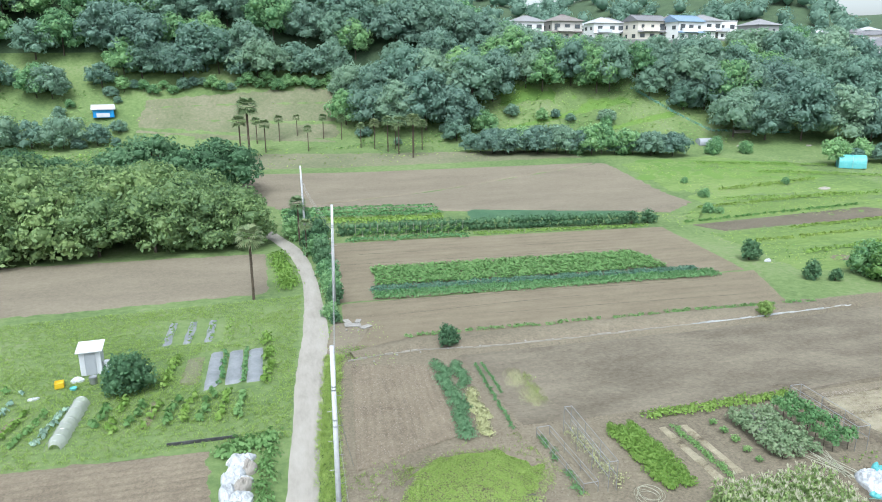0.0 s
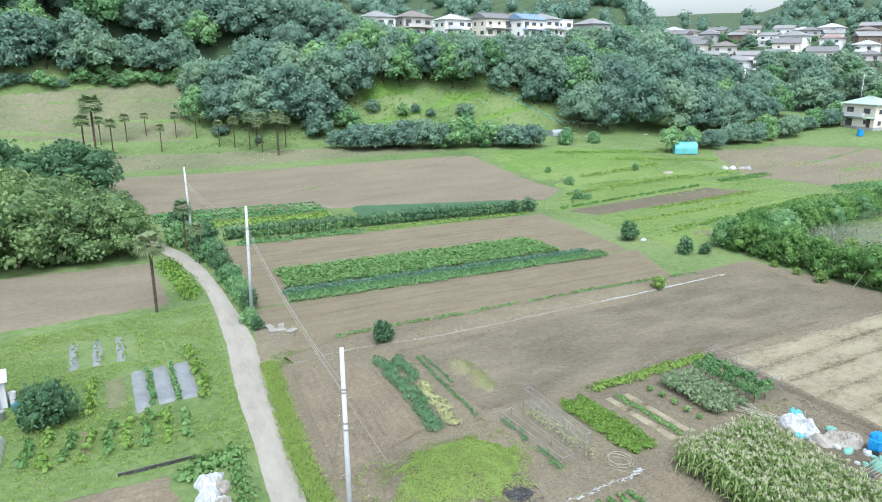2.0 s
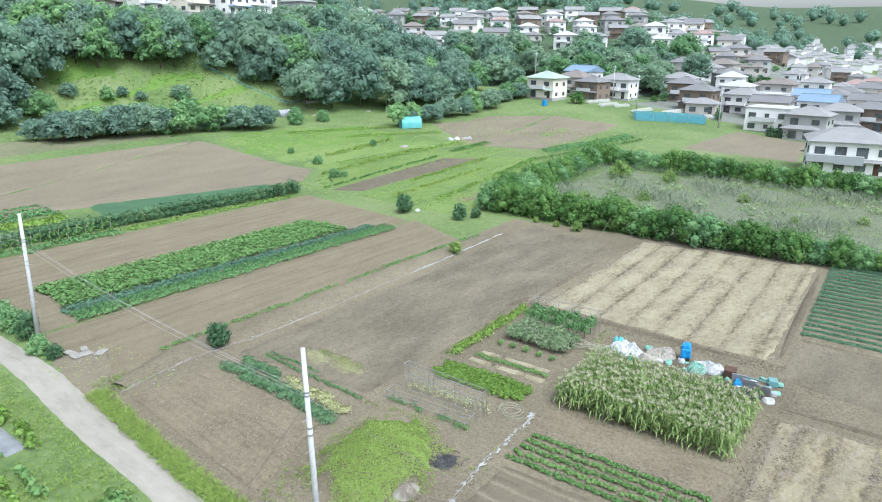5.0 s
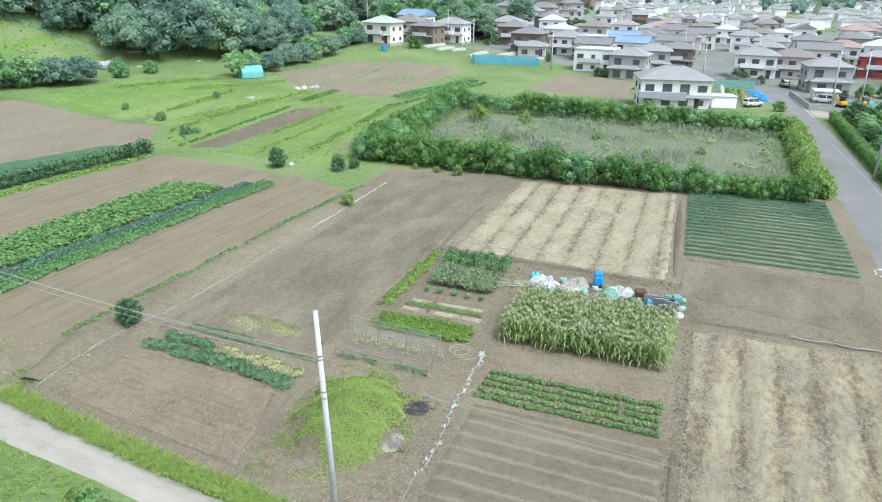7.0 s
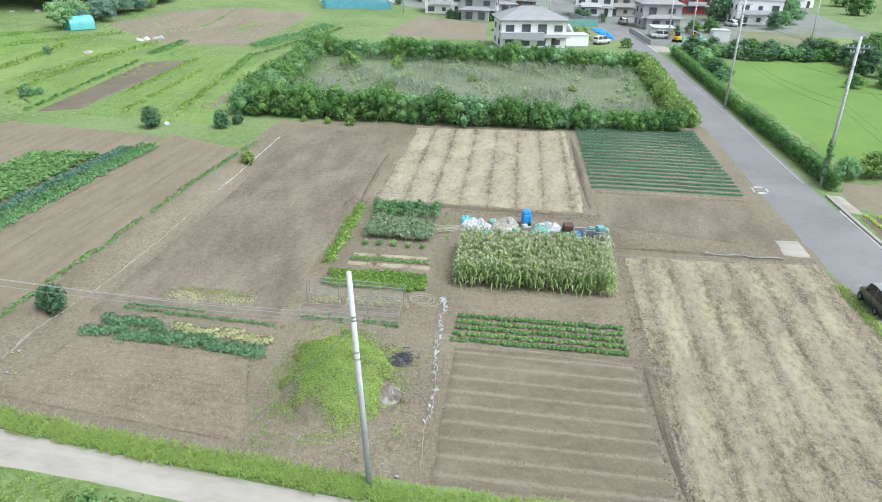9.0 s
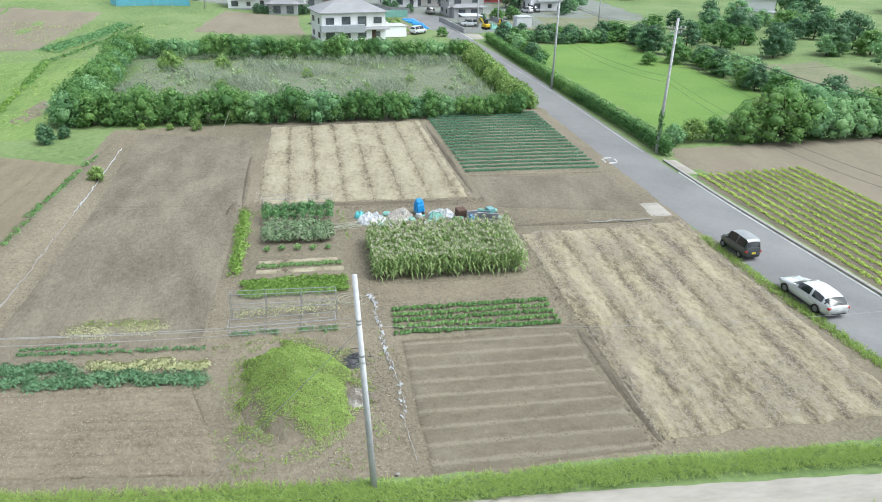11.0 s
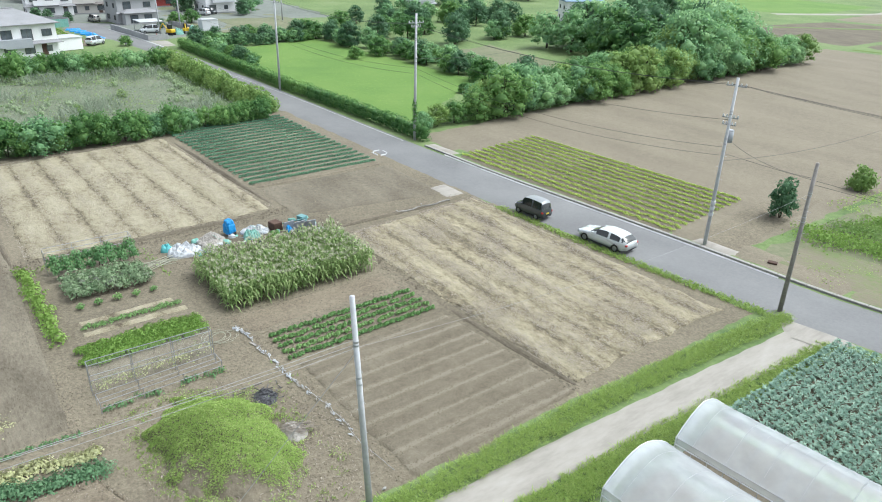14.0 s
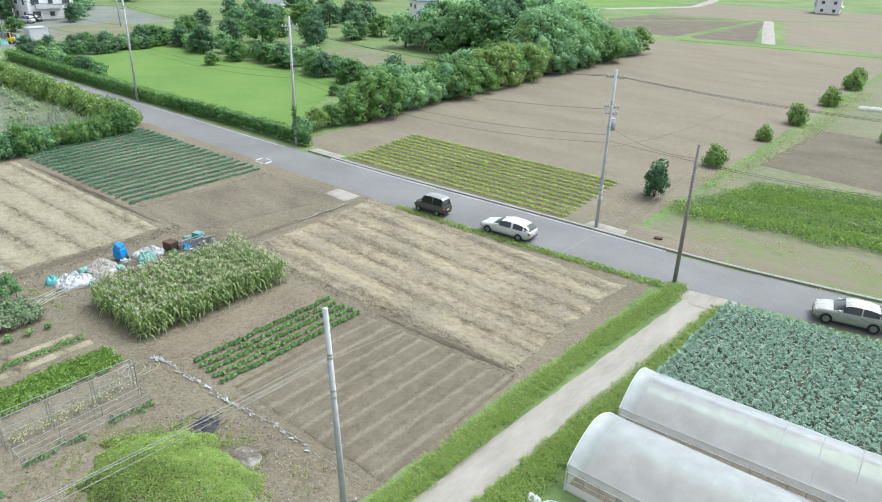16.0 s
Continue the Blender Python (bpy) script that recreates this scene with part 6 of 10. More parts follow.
def build_houses():
    W, R = WALLS, ROOFS
    kinds = [house(10, 8, W["white"], R["grey"], seed=1, label="two-storey white house with a grey tiled hip roof"),
             house(11, 7.5, W["cream"], R["slate"], seed=2, label="two-storey cream house with a dark tiled roof", gable=True),
             house(9, 8, W["white"], R["pale"], seed=3, label="two-storey white house with a pale metal roof"),
             house(10, 8.5, W["beige"], R["brown"], seed=4, label="two-storey beige house with a brown tiled roof"),
             house(9.5, 8, W["grey"], R["grey"], seed=5, label="two-storey grey house with a grey hip roof", low=2.4),
             house(10, 8, W["white"], R["blue"], seed=6, label="two-storey white house with a blue roof", gable=True),
             house(9, 7.5, W["brown"], R["slate"], seed=7, label="two-storey dark brown house with a slate roof"),
             house(9, 7.5, W["cream"], R["green"], seed=8, label="two-storey cream house with a pale green roof"),
             house(10.5, 9, W["white"], R["pale"], seed=9, label="white flat-roofed two-storey house", flat=True),
             house(9, 7, W["red"], R["grey"], seed=10, label="two-storey house with red walls and a grey roof"),
             house(8, 6, W["beige"], R["grey"], 1, seed=11, label="small one-storey house with a grey roof"),
             house(10, 8, W["white"], R["red"], seed=12, label="two-storey white house with a faded red roof")]
    # the fronts mostly face the fields, toward -x
    near = [(184, 118, 7, -100), (196, 108, 6, -95), (207, 104, 0, -92), (216, 121, 5, -100), (200, 116, 3, -95), (184, 51, 8, -88), (178, 41, 4, -92), (197, 73, 10, -90), (203, 76, 6, -92), (214, 66, 0, -90), (206, 56, 1, -85),
            (222, 46, 5, -92), (196, 37, 4, -88), (206, 31, 6, -90), (228, 62, 8, -92), (238, 74, 2, -90), (242, 52, 5, -90), (236, 34, 1, -90), (220, 86, 6, -92), (232, 92, 0, -92), (244, 100, 10, -90), (258, 82, 2, -92), (262, 66, 3, -90),
            (193, 9.5, 0, -95), (196, 0.5, 3, -92), (172.5, -5.6, 4, -88), (206, -21.5, 9, -95), (222, -36, 3, -92), (186, -33, 8, -90), (213, 4, 10, -90), (222, -8, 1, -90), (230, 6, 4, -92), (238, -16, 11, -95), (250, 4, 0, -90), (246, -28, 2, -92), (262, -8, 8, -90), (258, 32, 3, -90),
            (280, 12, 0, -90), (276, 46, 6, -90), (284, 28, 11, -90), (300, 6, 3, -90), (296, 60, 0, -90), (282, 92, 3, -90), (302, 40, 1, -92), (320, 20, 2, -90), (330, 50, 5, -90), (318, 72, 0, -90), (340, 30, 3, -90), (268, 104, 8, -92)]
    r = random.Random(2)
    lots = [house(10, 8, W["white"], R["grey"], seed=31, far=True, label="white hillside house with a grey roof"), house(10, 8, W["cream"], R["slate"], seed=32, far=True, label="cream hillside house with a dark roof", gable=True),
            house(9, 8, W["white"], R["pale"], seed=33, far=True, label="white hillside house with a pale roof"), house(10, 8, W["beige"], R["brown"], seed=34, far=True, label="beige hillside house with a brown roof"),
            house(10, 8, W["white"], R["grey"], seed=35, far=True, label="white hillside house with a grey gable roof", gable=True), house(10, 8.5, W["white"], R["red"], seed=36, far=True, label="white hillside house with a faded red roof"),
            house(9.5, 8, W["grey"], R["slate"], seed=37, far=True, label="grey house with a dark slate roof"), house(10, 7.5, W["brown"], R["grey"], seed=38, far=True, label="brown house with a grey gable roof", gable=True),
            house(9, 8, W["beige"], R["slate"], seed=39, far=True, label="beige house with a dark slate roof"), house(12, 7, W["beige"], R["brown"], 1, seed=40, far=True, label="long low beige house with a brown roof")]
    for x, y, k, a in near:
        plant(kinds[k] if x < 256 else lots[k % 10], x, y, r.uniform(0.95, 1.08), a + r.uniform(-6, 6), group="houses")
    # the hillside, row above row
    for row in range(9):
        for k in range(15):
            s = 268 + row * 19 + r.uniform(-3, 3)
            t = 205 - k * 14.5 + r.uniform(-3, 3)
            x, y = 0.86 * s - 0.51 * (t - 90), 0.51 * s + 0.86 * (t - 90)
            az = math.degrees(math.atan2(y, x))
            if not 15 < az < 56 or (az > 47 and row < 3):
                continue
            if row < 3 and 19 < az < 41:
                continue
            if r.random() < 0.16:
                continue
            plant(r.choice(lots + lots[:3] + lots[4:5]), x, y, r.uniform(0.8, 1.1), -60 + r.uniform(-25, 25), group="hillside houses")
    # more roofs filling the level town
    spots = [(x, y) for x, y, k, a in near]
    n = 0
    while n < 62:
        x, y = r.uniform(205, 430), r.uniform(-75, 105)
        if abs(y - 19) < 8.5 or min((x - a) ** 2 + (y - b) ** 2 for a, b in spots) < 13.5 ** 2 or (x < 260 and y < -30) or 0.86 * x + 0.51 * y > 420:
            n += 0.1
            continue
        spots.append((x, y))
        n += 1
        plant(r.choice(lots), x, y, r.uniform(0.85, 1.15), r.choice((-90, -90, 0, 180)) + r.uniform(-14, 14), group="town houses", label="suburban house in the level town")
    # houses on the ridge above the wood, and far ones beyond the fields
    for x, y, k, a in ((112, 197, 1, 8), (122, 193, 5, 10), (99, 200, 2, 0), (131, 197, 0, 5), (106, 210, 0, 0), (126, 206, 3, 0), (140, 203, 8, 0), (118, 214, 11, 0), (134, 222, 2, 5), (150, 214, 0, 0), (160, 200, 3, 0), (88, 224, 0, 0), (104, 232, 2, 0), (146, 190, 4, 5), (92, 213, 3, 0), (80, 214, 0, 0), (70, 228, 2, 0)):
        plant(kinds[k], x, y, r.uniform(0.85, 1.0), a + r.choice((0, 0, 90, -30)), group="ridge houses")
    for x, y, k, a in ((166, -88, 2, 60), (124, -114, 5, 60), (52, -258, 2, 100), (20, -262, 0, 100), (238, -58, 8, -80), (275, -40, 0, -80), (300, -30, 4, -80)):
        plant(kinds[k], x, y, 1.0, a, group="outlying houses")
    for p in kinds + lots:
        drop(p)
    # the near house behind the hedged plot
    h = house(13.4, 9.5, W["white"], R["grey"], seed=21, label="large white house with a grey tiled hip roof behind the hedge", balcony=False)
    bm = bmesh.new()
    box(bm, -7.2, -2.6, -6.2, -4.8, 2.3, 3.6, 0.02)
    box(bm, -2.55, 2.0, -5.8, -4.8, 2.0, 3.55, 0.02)
    part("balcony", bm, GREYBOARD, h, "grey balcony parapet")
    h.matrix_basis = pose(131.4, 26.2, 0, 0, 0, -76)


build_houses()


def far_town():
    """Roofs too far off to tell apart singly, out to the edge of the plain."""
    q = np.random.default_rng(40)
    wv, wf, rv, rf = [], [], [], []
    for k in range(420):
        x, y = 430 + 620 * q.random() ** 1.3, q.uniform(-260, 190)
        z = gz(x, y)
        c, s = math.cos(q.uniform(-0.4, 0.4)), math.sin(q.uniform(-0.4, 0.4))
        w, d, h = q.uniform(4, 6.5), q.uniform(3.5, 5), q.choice((3.2, 5.6, 5.8, 6.0))
        P = [(x + c * a * w - s * b * d, y + s * a * w + c * b * d) for a, b in ((-1, -1), (1, -1), (1, 1), (-1, 1))]
        n = len(wv)
        wv += [(*p, z - 2) for p in P] + [(*p, z + h) for p in P]
        wf += [(n + i, n + (i + 1) % 4, n + 4 + (i + 1) % 4, n + 4 + i) for i in range(4)]
        n = len(rv)
        P = [(x + (px - x) * 1.12, y + (py - y) * 1.12) for px, py in P]
        rv += [(*p, z + h) for p in P] + [(x - c * w * 0.35, y - s * w * 0.35, z + h + 1.9), (x + c * w * 0.35, y + s * w * 0.35, z + h + 1.9)]
        rf += [(n, n + 1, n + 5, n + 4), (n + 1, n + 2, n + 5), (n + 2, n + 3, n + 4, n + 5), (n + 3, n, n + 4), (n + 3, n + 2, n + 1, n)]
    e = tagged(new("far_town"), "far suburb of pale walls and grey roofs on the plain", "town", kind="stuff")
    obj("walls", wv, wf, WALLS["white"], e)["kind"] = "stuff"
    obj("roofs", rv, rf, ROOFS["grey"], e)["kind"] = "stuff"


far_town()


# ---- crops ----
def strip_plants(name, x0, y0, x1, y1, width, h, n, leaf, mat, label, seed=1, category="crop row", group="", per=9, up=0.8, rag=0.25, lay=0.0, kind="stuff", gap=0.0):
    """A row of leafy plants along a line: n plants, each a small rosette of leaves."""
    r = np.random.default_rng(seed)
    t = (np.arange(n) + 0.5 + r.normal(size=n) * 0.18) / n
    keep = r.random(n) >= gap
    t = t[keep]
    d = np.array([x1 - x0, y1 - y0])
    d = d / np.linalg.norm(d)
    s = np.array([-d[1], d[0]])
    off = r.normal(size=len(t)) * width * 0.22
    px = x0 + (x1 - x0) * t + s[0] * off
    py = y0 + (y1 - y0) * t + s[1] * off
    k = per
    px, py = np.repeat(px, k), np.repeat(py, k)
    m = len(px)
    a = r.uniform(0, 2 * math.pi, m)
    q = np.sqrt(r.random(m)) * width * 0.5 * (1 + rag * r.normal(size=m))
    hh = h * (0.3 + 0.75 * r.random(m)) * (1 - 0.35 * (q / (width * 0.6)) ** 2)
    z = np.array([gz(u, v) for u, v in zip(px[::k], py[::k])]).repeat(k)
    C = np.stack([px + np.cos(a) * q, py + np.sin(a) * q, z + 0.05 + np.maximum(hh, 0.03)], 1)
    N = np.stack([np.cos(a) * (1 - lay), np.sin(a) * (1 - lay), np.full(m, up)], 1) + r.normal(size=(m, 3)) * 0.35
    V = leaf_mesh(C, N, leaf * (0.65 + 0.7 * r.random(m)), 0.7, r=r)
    return tagged(quad_object(name, V, mat), label, category, group, kind)


def build_maize():
    r = np.random.default_rng(90)
    L, T = [], []
    for i in range(12):
        for j in range(40):
            x = 21.8 + 0.575 * i + r.normal() * 0.07
            y = 16.95 + 0.277 * j + r.normal() * 0.07
            h = 1.7 + 0.15 * r.normal() + 0.18 * noise.noise((x * 0.5, y * 0.5, 2))
            base = np.array([x, y, 0.03])
            w = np.array([0.02, 0, 0])
            L += [base - w, base + w, base + w * 0.5 + [0, 0, h], base - w * 0.5 + [0, 0, h]]
            for k in range(12):
                a = r.uniform(0, 2 * math.pi)
                z0 = h * (0.14 + 0.073 * k)
                d = np.array([math.cos(a), math.sin(a), 0])
                s = np.array([-math.sin(a), math.cos(a), 0.15 * r.normal()]) * 0.052
                ln = (0.62 - 0.022 * k) * (0.75 + 0.5 * r.random())
                p0 = base + [0, 0, z0]
                p1 = p0 + d * ln * 0.32 + [0, 0, 0.2]
                p2 = p0 + d * ln * 0.68 + [0, 0, 0.19 - 0.1 * r.random()]
                p3 = p0 + d * ln * 0.95 + [0, 0, -0.06 - 0.22 * r.random()]
                L += [p0 - s * 0.5, p1 - s, p1 + s, p0 + s * 0.5, p1 - s, p2 - s * 0.85, p2 + s * 0.85, p1 + s, p2 - s * 0.85, p3 - s * 0.1, p3 + s * 0.1, p2 + s * 0.85]
            for k in range(12):
                a = r.uniform(0, 2 * math.pi)
                d = np.array([math.cos(a) * 0.65, math.sin(a) * 0.65, 0.75])
                s = np.array([-math.sin(a), math.cos(a), 0]) * 0.021
                p0 = base + [0, 0, h - 0.04]
                p1 = p0 + d * (0.16 + 0.1 * r.random())
                T += [p0 - s * 0.4, p1 - s, p1 + d * 0.07, p1 + s]
    e = tagged(new("maize_plot"), "dense plot of tall maize with cream tassels", "maize")
    quad_object("maize_leaves", np.array(L), CORNLEAF, e, "green maize leaves and stalks")["kind"] = "stuff"
    quad_object("tassels", np.array(T), TASSEL, e, "cream tassels on top")["kind"] = "stuff"


build_maize()
for k in range(5):
    x = 14.7 + 0.72 * k
    strip_plants("potato_row", x, 16.5, x - 0.15, 27.0, 0.27, 0.25, 44, 0.05, POTATO, "row of leafy green potato plants on a ridge", 100 + k, group="potato rows", per=85, gap=0.03)
for k in range(20):
    x = 44.1 + 1.2 * k
    y0 = 3.0 + 0.03 * k
    y1 = 17.2 + 0.06 * k
    strip_plants("leek_row", x, y0, x - 0.1, y1, 0.3, 0.27, 210, 0.06, ONION, "dense row of blue-green leeks", 120 + k, group="leek rows", per=15, up=0.6)
for k in range(12):
    f = (k + 0.5) / 12
    a, b = (13.9 + 1.2 * f, -7.9 - 13.2 * f), (41.0 + 1.5 * f, -6.2 - 13.0 * f)
    strip_plants("bedding_row", a[0], a[1], b[0], b[1], 0.36, 0.15, 120, 0.058, YELLOWROW, "row of low yellow-green plants", 150 + k, group="bedding rows", per=36)


def build_brassicas():
    r = np.random.default_rng(180)
    C, N, S = [], [], []
    for i in range(46):
        for j in range(25):
            x = -3.2 - 0.52 * i + r.normal() * 0.05
            y = -1.7 + 0.5 * j - 0.155 * 0.52 * i + r.normal() * 0.05 - 0.05
            for k in range(34):
                a = k * 2.399 + r.random()
                f = k / 34
                el = 0.25 + 1.0 * (1 - f)
                d = np.array([math.cos(a), math.sin(a), 0])
                q = 0.06 + 0.22 * f
                C.append([x + d[0] * q, y + d[1] * q, 0.14 + 0.26 * (1 - f) + 0.05 * r.normal()])
                N.append([-d[0] * (1 - f) * 0.9 + 0.3 * r.normal(), -d[1] * (1 - f) * 0.9 + 0.3 * r.normal(), 0.75])
                S.append(0.155 * (0.65 + 0.6 * r.random()))
    V = leaf_mesh(np.array(C), np.array(N), np.array(S), 0.32, r=r)
    tagged(quad_object("brassica_field", V, CABBAGE), "dense field of blue-green broccoli plants", "vegetables", kind="stuff")
    sheet("brassica_soil", ((-28, -6.2), (-2.7, -1.6), (-2.5, 11.4), (-28, 7.6)), SOIL_DARK, "dark soil under the broccoli plants", 0.03, 0.8, 0.02)


build_brassicas()


def build_leaf_block():
    quad = [(10.2, 70.0), (44.8, 68.9), (43.6, 76.2), (10.6, 77.0)]
    ins = in_quad(quad)
    r = np.random.default_rng(190)
    n = 17000
    x, y = r.uniform(9.5, 46, n), r.uniform(68.5, 78, n)
    k = np.array([ins(a + 0.5 * noise.noise((a, b, 0)), b + 0.5 * noise.noise((a, b, 3))) > 0 for a, b in zip(x, y)])
    x, y = x[k], y[k]
    z = 0.12 + 0.38 * r.random(len(x))
    N = np.stack([r.normal(size=len(x)) * 0.35, r.normal(size=len(x)) * 0.35, np.ones(len(x))], 1)
    tagged(quad_object("broad_leaf_crop", leaf_mesh(np.stack([x, y, z], 1), N, 0.17 * (0.7 + 0.6 * r.random(len(x))), 0.8, r=r), SQUASH), "block of broad-leaved green crop", "crop", kind="stuff")


build_leaf_block()
for k, (y0, y1) in enumerate(((68.5, 68.0), (69.3, 68.8))):
    strip_plants("brassica_row", 9.5, y0, 47.2, y1 - 0.9, 0.95, 0.38, 95, 0.095, BLUEROW, "row of blue-green brassica plants", 195 + k, group="brassica rows", per=45)
for k, y0 in enumerate((66.2, 66.9, 67.6)):
    strip_plants("soya_row", 9.4, y0, 48.4, y0 - 1.4, 0.8, 0.45, 95, 0.095, TARO, "dense row of fresh green soya plants", 198 + k, group="soya rows", per=42)
# plots beside the maize and the mound
for k in range(4):
    strip_plants("herb_row", 20.5 + 0.52 * k, 29.7 + 0.2 * (k % 2), 20.4 + 0.52 * k, 36.9 - 0.4 * (k % 3), 0.62, 0.42, 34, 0.062, HERB, "thick row of bright yellow-green herb plants", 200 + k, group="herb rows", per=90)
strip_plants("mulched_row", 24.75, 30.0, 24.6, 36.0, 0.45, 0.22, 26, 0.055, POTATO, "row of small plants in straw mulch", 204, per=45)
sheet("straw_mulch", ((23.55, 29.7), (24.4, 29.7), (24.25, 36.3), (23.45, 36.3)), STRAW, "strip of pale straw mulch", 0.07, 0.25, 0.05, category="mulch")
sheet("straw_mulch", ((25.1, 30.2), (25.9, 30.2), (25.75, 36.2), (24.95, 36.2)), STRAW, "strip of pale straw mulch", 0.07, 0.25, 0.05, category="mulch")


def veg_bush(name, h, rad, mat, label, seed, leaf=0.075, dens=75):
    r = np.random.default_rng(seed)
    e = thing(name, 0, 0, label, "vegetable plant", z=0)
    bm = bmesh.new()
    rod(bm, (0, 0, -0.05), (0, 0, h * 0.8), 0.025, 0.012, 5)
    part("stem", bm, BARK, e)
    V, ex = clumps([(0, 0, h * 0.6, rad * 0.7)] + [(rad * 0.5 * math.cos(k * 1.3), rad * 0.5 * math.sin(k * 1.3), h * (0.45 + 0.1 * (k % 3)), rad * 0.48) for k in range(5)], dens, leaf, 0.7, r=r, sub=1, core=0.5)
    quad_object("leaves", V, mat, e, extra=ex)
    return e


def build_vegetables():
    r = random.Random(6)
    a = veg_bush("aubergine_plant", 0.85, 0.5, GREYLEAF, "bushy grey-green aubergine plant", 210)
    for i in range(3):
        for j in range(7):
            plant(a, 28.8 + 1.15 * i + r.uniform(-0.15, 0.15), 30.9 + 0.78 * j + r.uniform(-0.1, 0.1), r.uniform(0.9, 1.35), group="aubergine plants")
    g = veg_bush("pepper_plant", 0.5, 0.3, POTATO, "small round green pepper plant", 211, 0.06, 100)
    for j in range(5):
        plant(g, 27.3, 31.0 + 1.15 * j, r.uniform(0.85, 1.1), group="pepper plants")
    t = veg_bush("tomato_plant", 1.6, 0.4, TARO, "staked green tomato plant", 212, 0.075, 75)
    for i in range(2):
        for j in range(8):
            plant(t, 32.4 + 1.1 * i, 30.9 + 0.72 * j, r.uniform(0.9, 1.3), group="tomato plants")
    for p in (a, g, t):
        drop(p)


build_vegetables()
strip_plants("squash_row", 11.85, 49.2, 11.2, 37.7, 1.0, 0.5, 34, 0.068, SWEETPOTATO, "thick row of dark green sweet potato leaves", 220, per=170)
strip_plants("squash_row", 13.2, 49.0, 13.0, 44.7, 0.8, 0.42, 14, 0.068, SWEETPOTATO, "short row of dark green leaves", 221, per=140)
strip_plants("yellowing_row", 12.95, 44.2, 12.5, 37.8, 0.8, 0.3, 22, 0.07, PALEROW, "row of yellowing leaves", 222, per=130)
strip_plants("seedling_row", 14.75, 48.6, 14.3, 38.2, 0.28, 0.18, 44, 0.05, TARO, "thin row of green seedlings", 223, per=26)
strip_plants("seedling_row", 15.3, 48.6, 15.2, 43.2, 0.26, 0.16, 24, 0.05, TARO, "thin row of green seedlings", 224, per=24)
strip_plants("weed_patch", 17.2, 46.6, 16.9, 44.3, 1.3, 0.12, 26, 0.04, PALEROW, "patch of yellowing weeds on the soil", 225, per=36)
strip_plants("weed_patch", 17.4, 43.6, 17.0, 41.2, 1.4, 0.12, 26, 0.04, PALEROW, "patch of yellowing weeds on the soil", 226, per=36)
strip_plants("weed_patch", 17.9, 46.0, 17.6, 41.6, 0.8, 0.12, 20, 0.055, BLADES, "green weeds among yellowing leaves", 227, per=14)
for k in range(3):
    strip_plants("cabbage_row", 1.2, 108.3 + 2.6 * k, 26, 106.2 + 2.6 * k, 1.25, 0.35, 60, 0.22, TARO, "row of green vegetables in the far plot", 230 + k, group="far vegetable rows", per=12)
strip_plants("yellow_crop", 5, 103.6, 25, 102.0, 2.4, 0.4, 90, 0.2, HERB, "strip of yellow-green flowering crop", 234, per=16)
strip_plants("seedling_block", 9, 90.8, 26, 89.8, 1.2, 0.5, 50, 0.15, TARO, "row of cabbages along the hedge foot", 235, per=14)
strip_plants("bank_weeds", 27, 90.4, 53, 89.0, 1.2, 0.3, 70, 0.14, HERB, "strip of green weeds along the hedge foot", 236, per=12)
sheet("seedling_field", ((28.8, 99.2), (56.5, 97.2), (60.5, 109.3), (31.5, 111.4)), surf("young_green_crop", [(0.05, 0.12, 0.06), (0.07, 0.15, 0.075), (0.095, 0.18, 0.09)], 0.3, 3.0, 0.9, 0.5), "block of young dark green seedlings", 0.12, 1.0, 0.05, ragged=0.3)
for k in range(3):
    strip_plants("vegetable_row", 115.5 + 0.8 * k, 79.2 + 1.5 * k, 148 + 0.8 * k, 73.8 + 1.4 * k, 1.1, 0.4, 60, 0.2, TARO, "row of green vegetables beside the far field", 237 + k, group="far vegetable rows", per=14)


def bean_rows():
    e = tagged(new("bean_row"), "row of climbing beans on thin stakes", "crop row")
    for k in range(16):
        bm = bmesh.new()
        rod(bm, (10.5 + k, 91.6 - 0.05 * k, -0.1), (10.5 + k + 0.1, 91.6 - 0.05 * k, 2.0), 0.025, 0.02, 5)
        part("stake", bm, BAMBOO, e)
    V, ex = clumps([(10.5 + 0.5 * k, 91.6 - 0.025 * k, 0.4 + 0.45 * (k % 3), 0.36) for k in range(32)], 22, 0.12, 0.6, sub=1, core=0.5)
    quad_object("bean_foliage", V, HEDGE, e, extra=ex)


bean_rows()
# bank between the fields, with weeds and an edging of white sheet
band("field_bank", [(5.4, 52.6), (10.4, 53.9), (20, 53.5), (37, 53.8), (55.8, 53.6)], [1.6, 3.0, 3.6, 3.6, 2.0], SOIL, "low earth bank between the fields", 0.05, "bank", 0.25, 0.22)
strip_plants("bank_weeds", 10.4, 55.6, 36, 55.2, 0.55, 0.25, 70, 0.075, POTATO, "broken line of weeds along the bank", 240, per=30, gap=0.35)
strip_plants("bank_weeds", 36, 55.3, 52, 54.6, 0.55, 0.3, 50, 0.08, POTATO, "broken line of weeds along the bank", 241, per=30, gap=0.3)
strip_plants("dry_weeds", 18, 53.4, 40, 53.2, 0.5, 0.12, 60, 0.09, PALEROW, "dry yellow weeds on the bank", 242, per=8, gap=0.4)

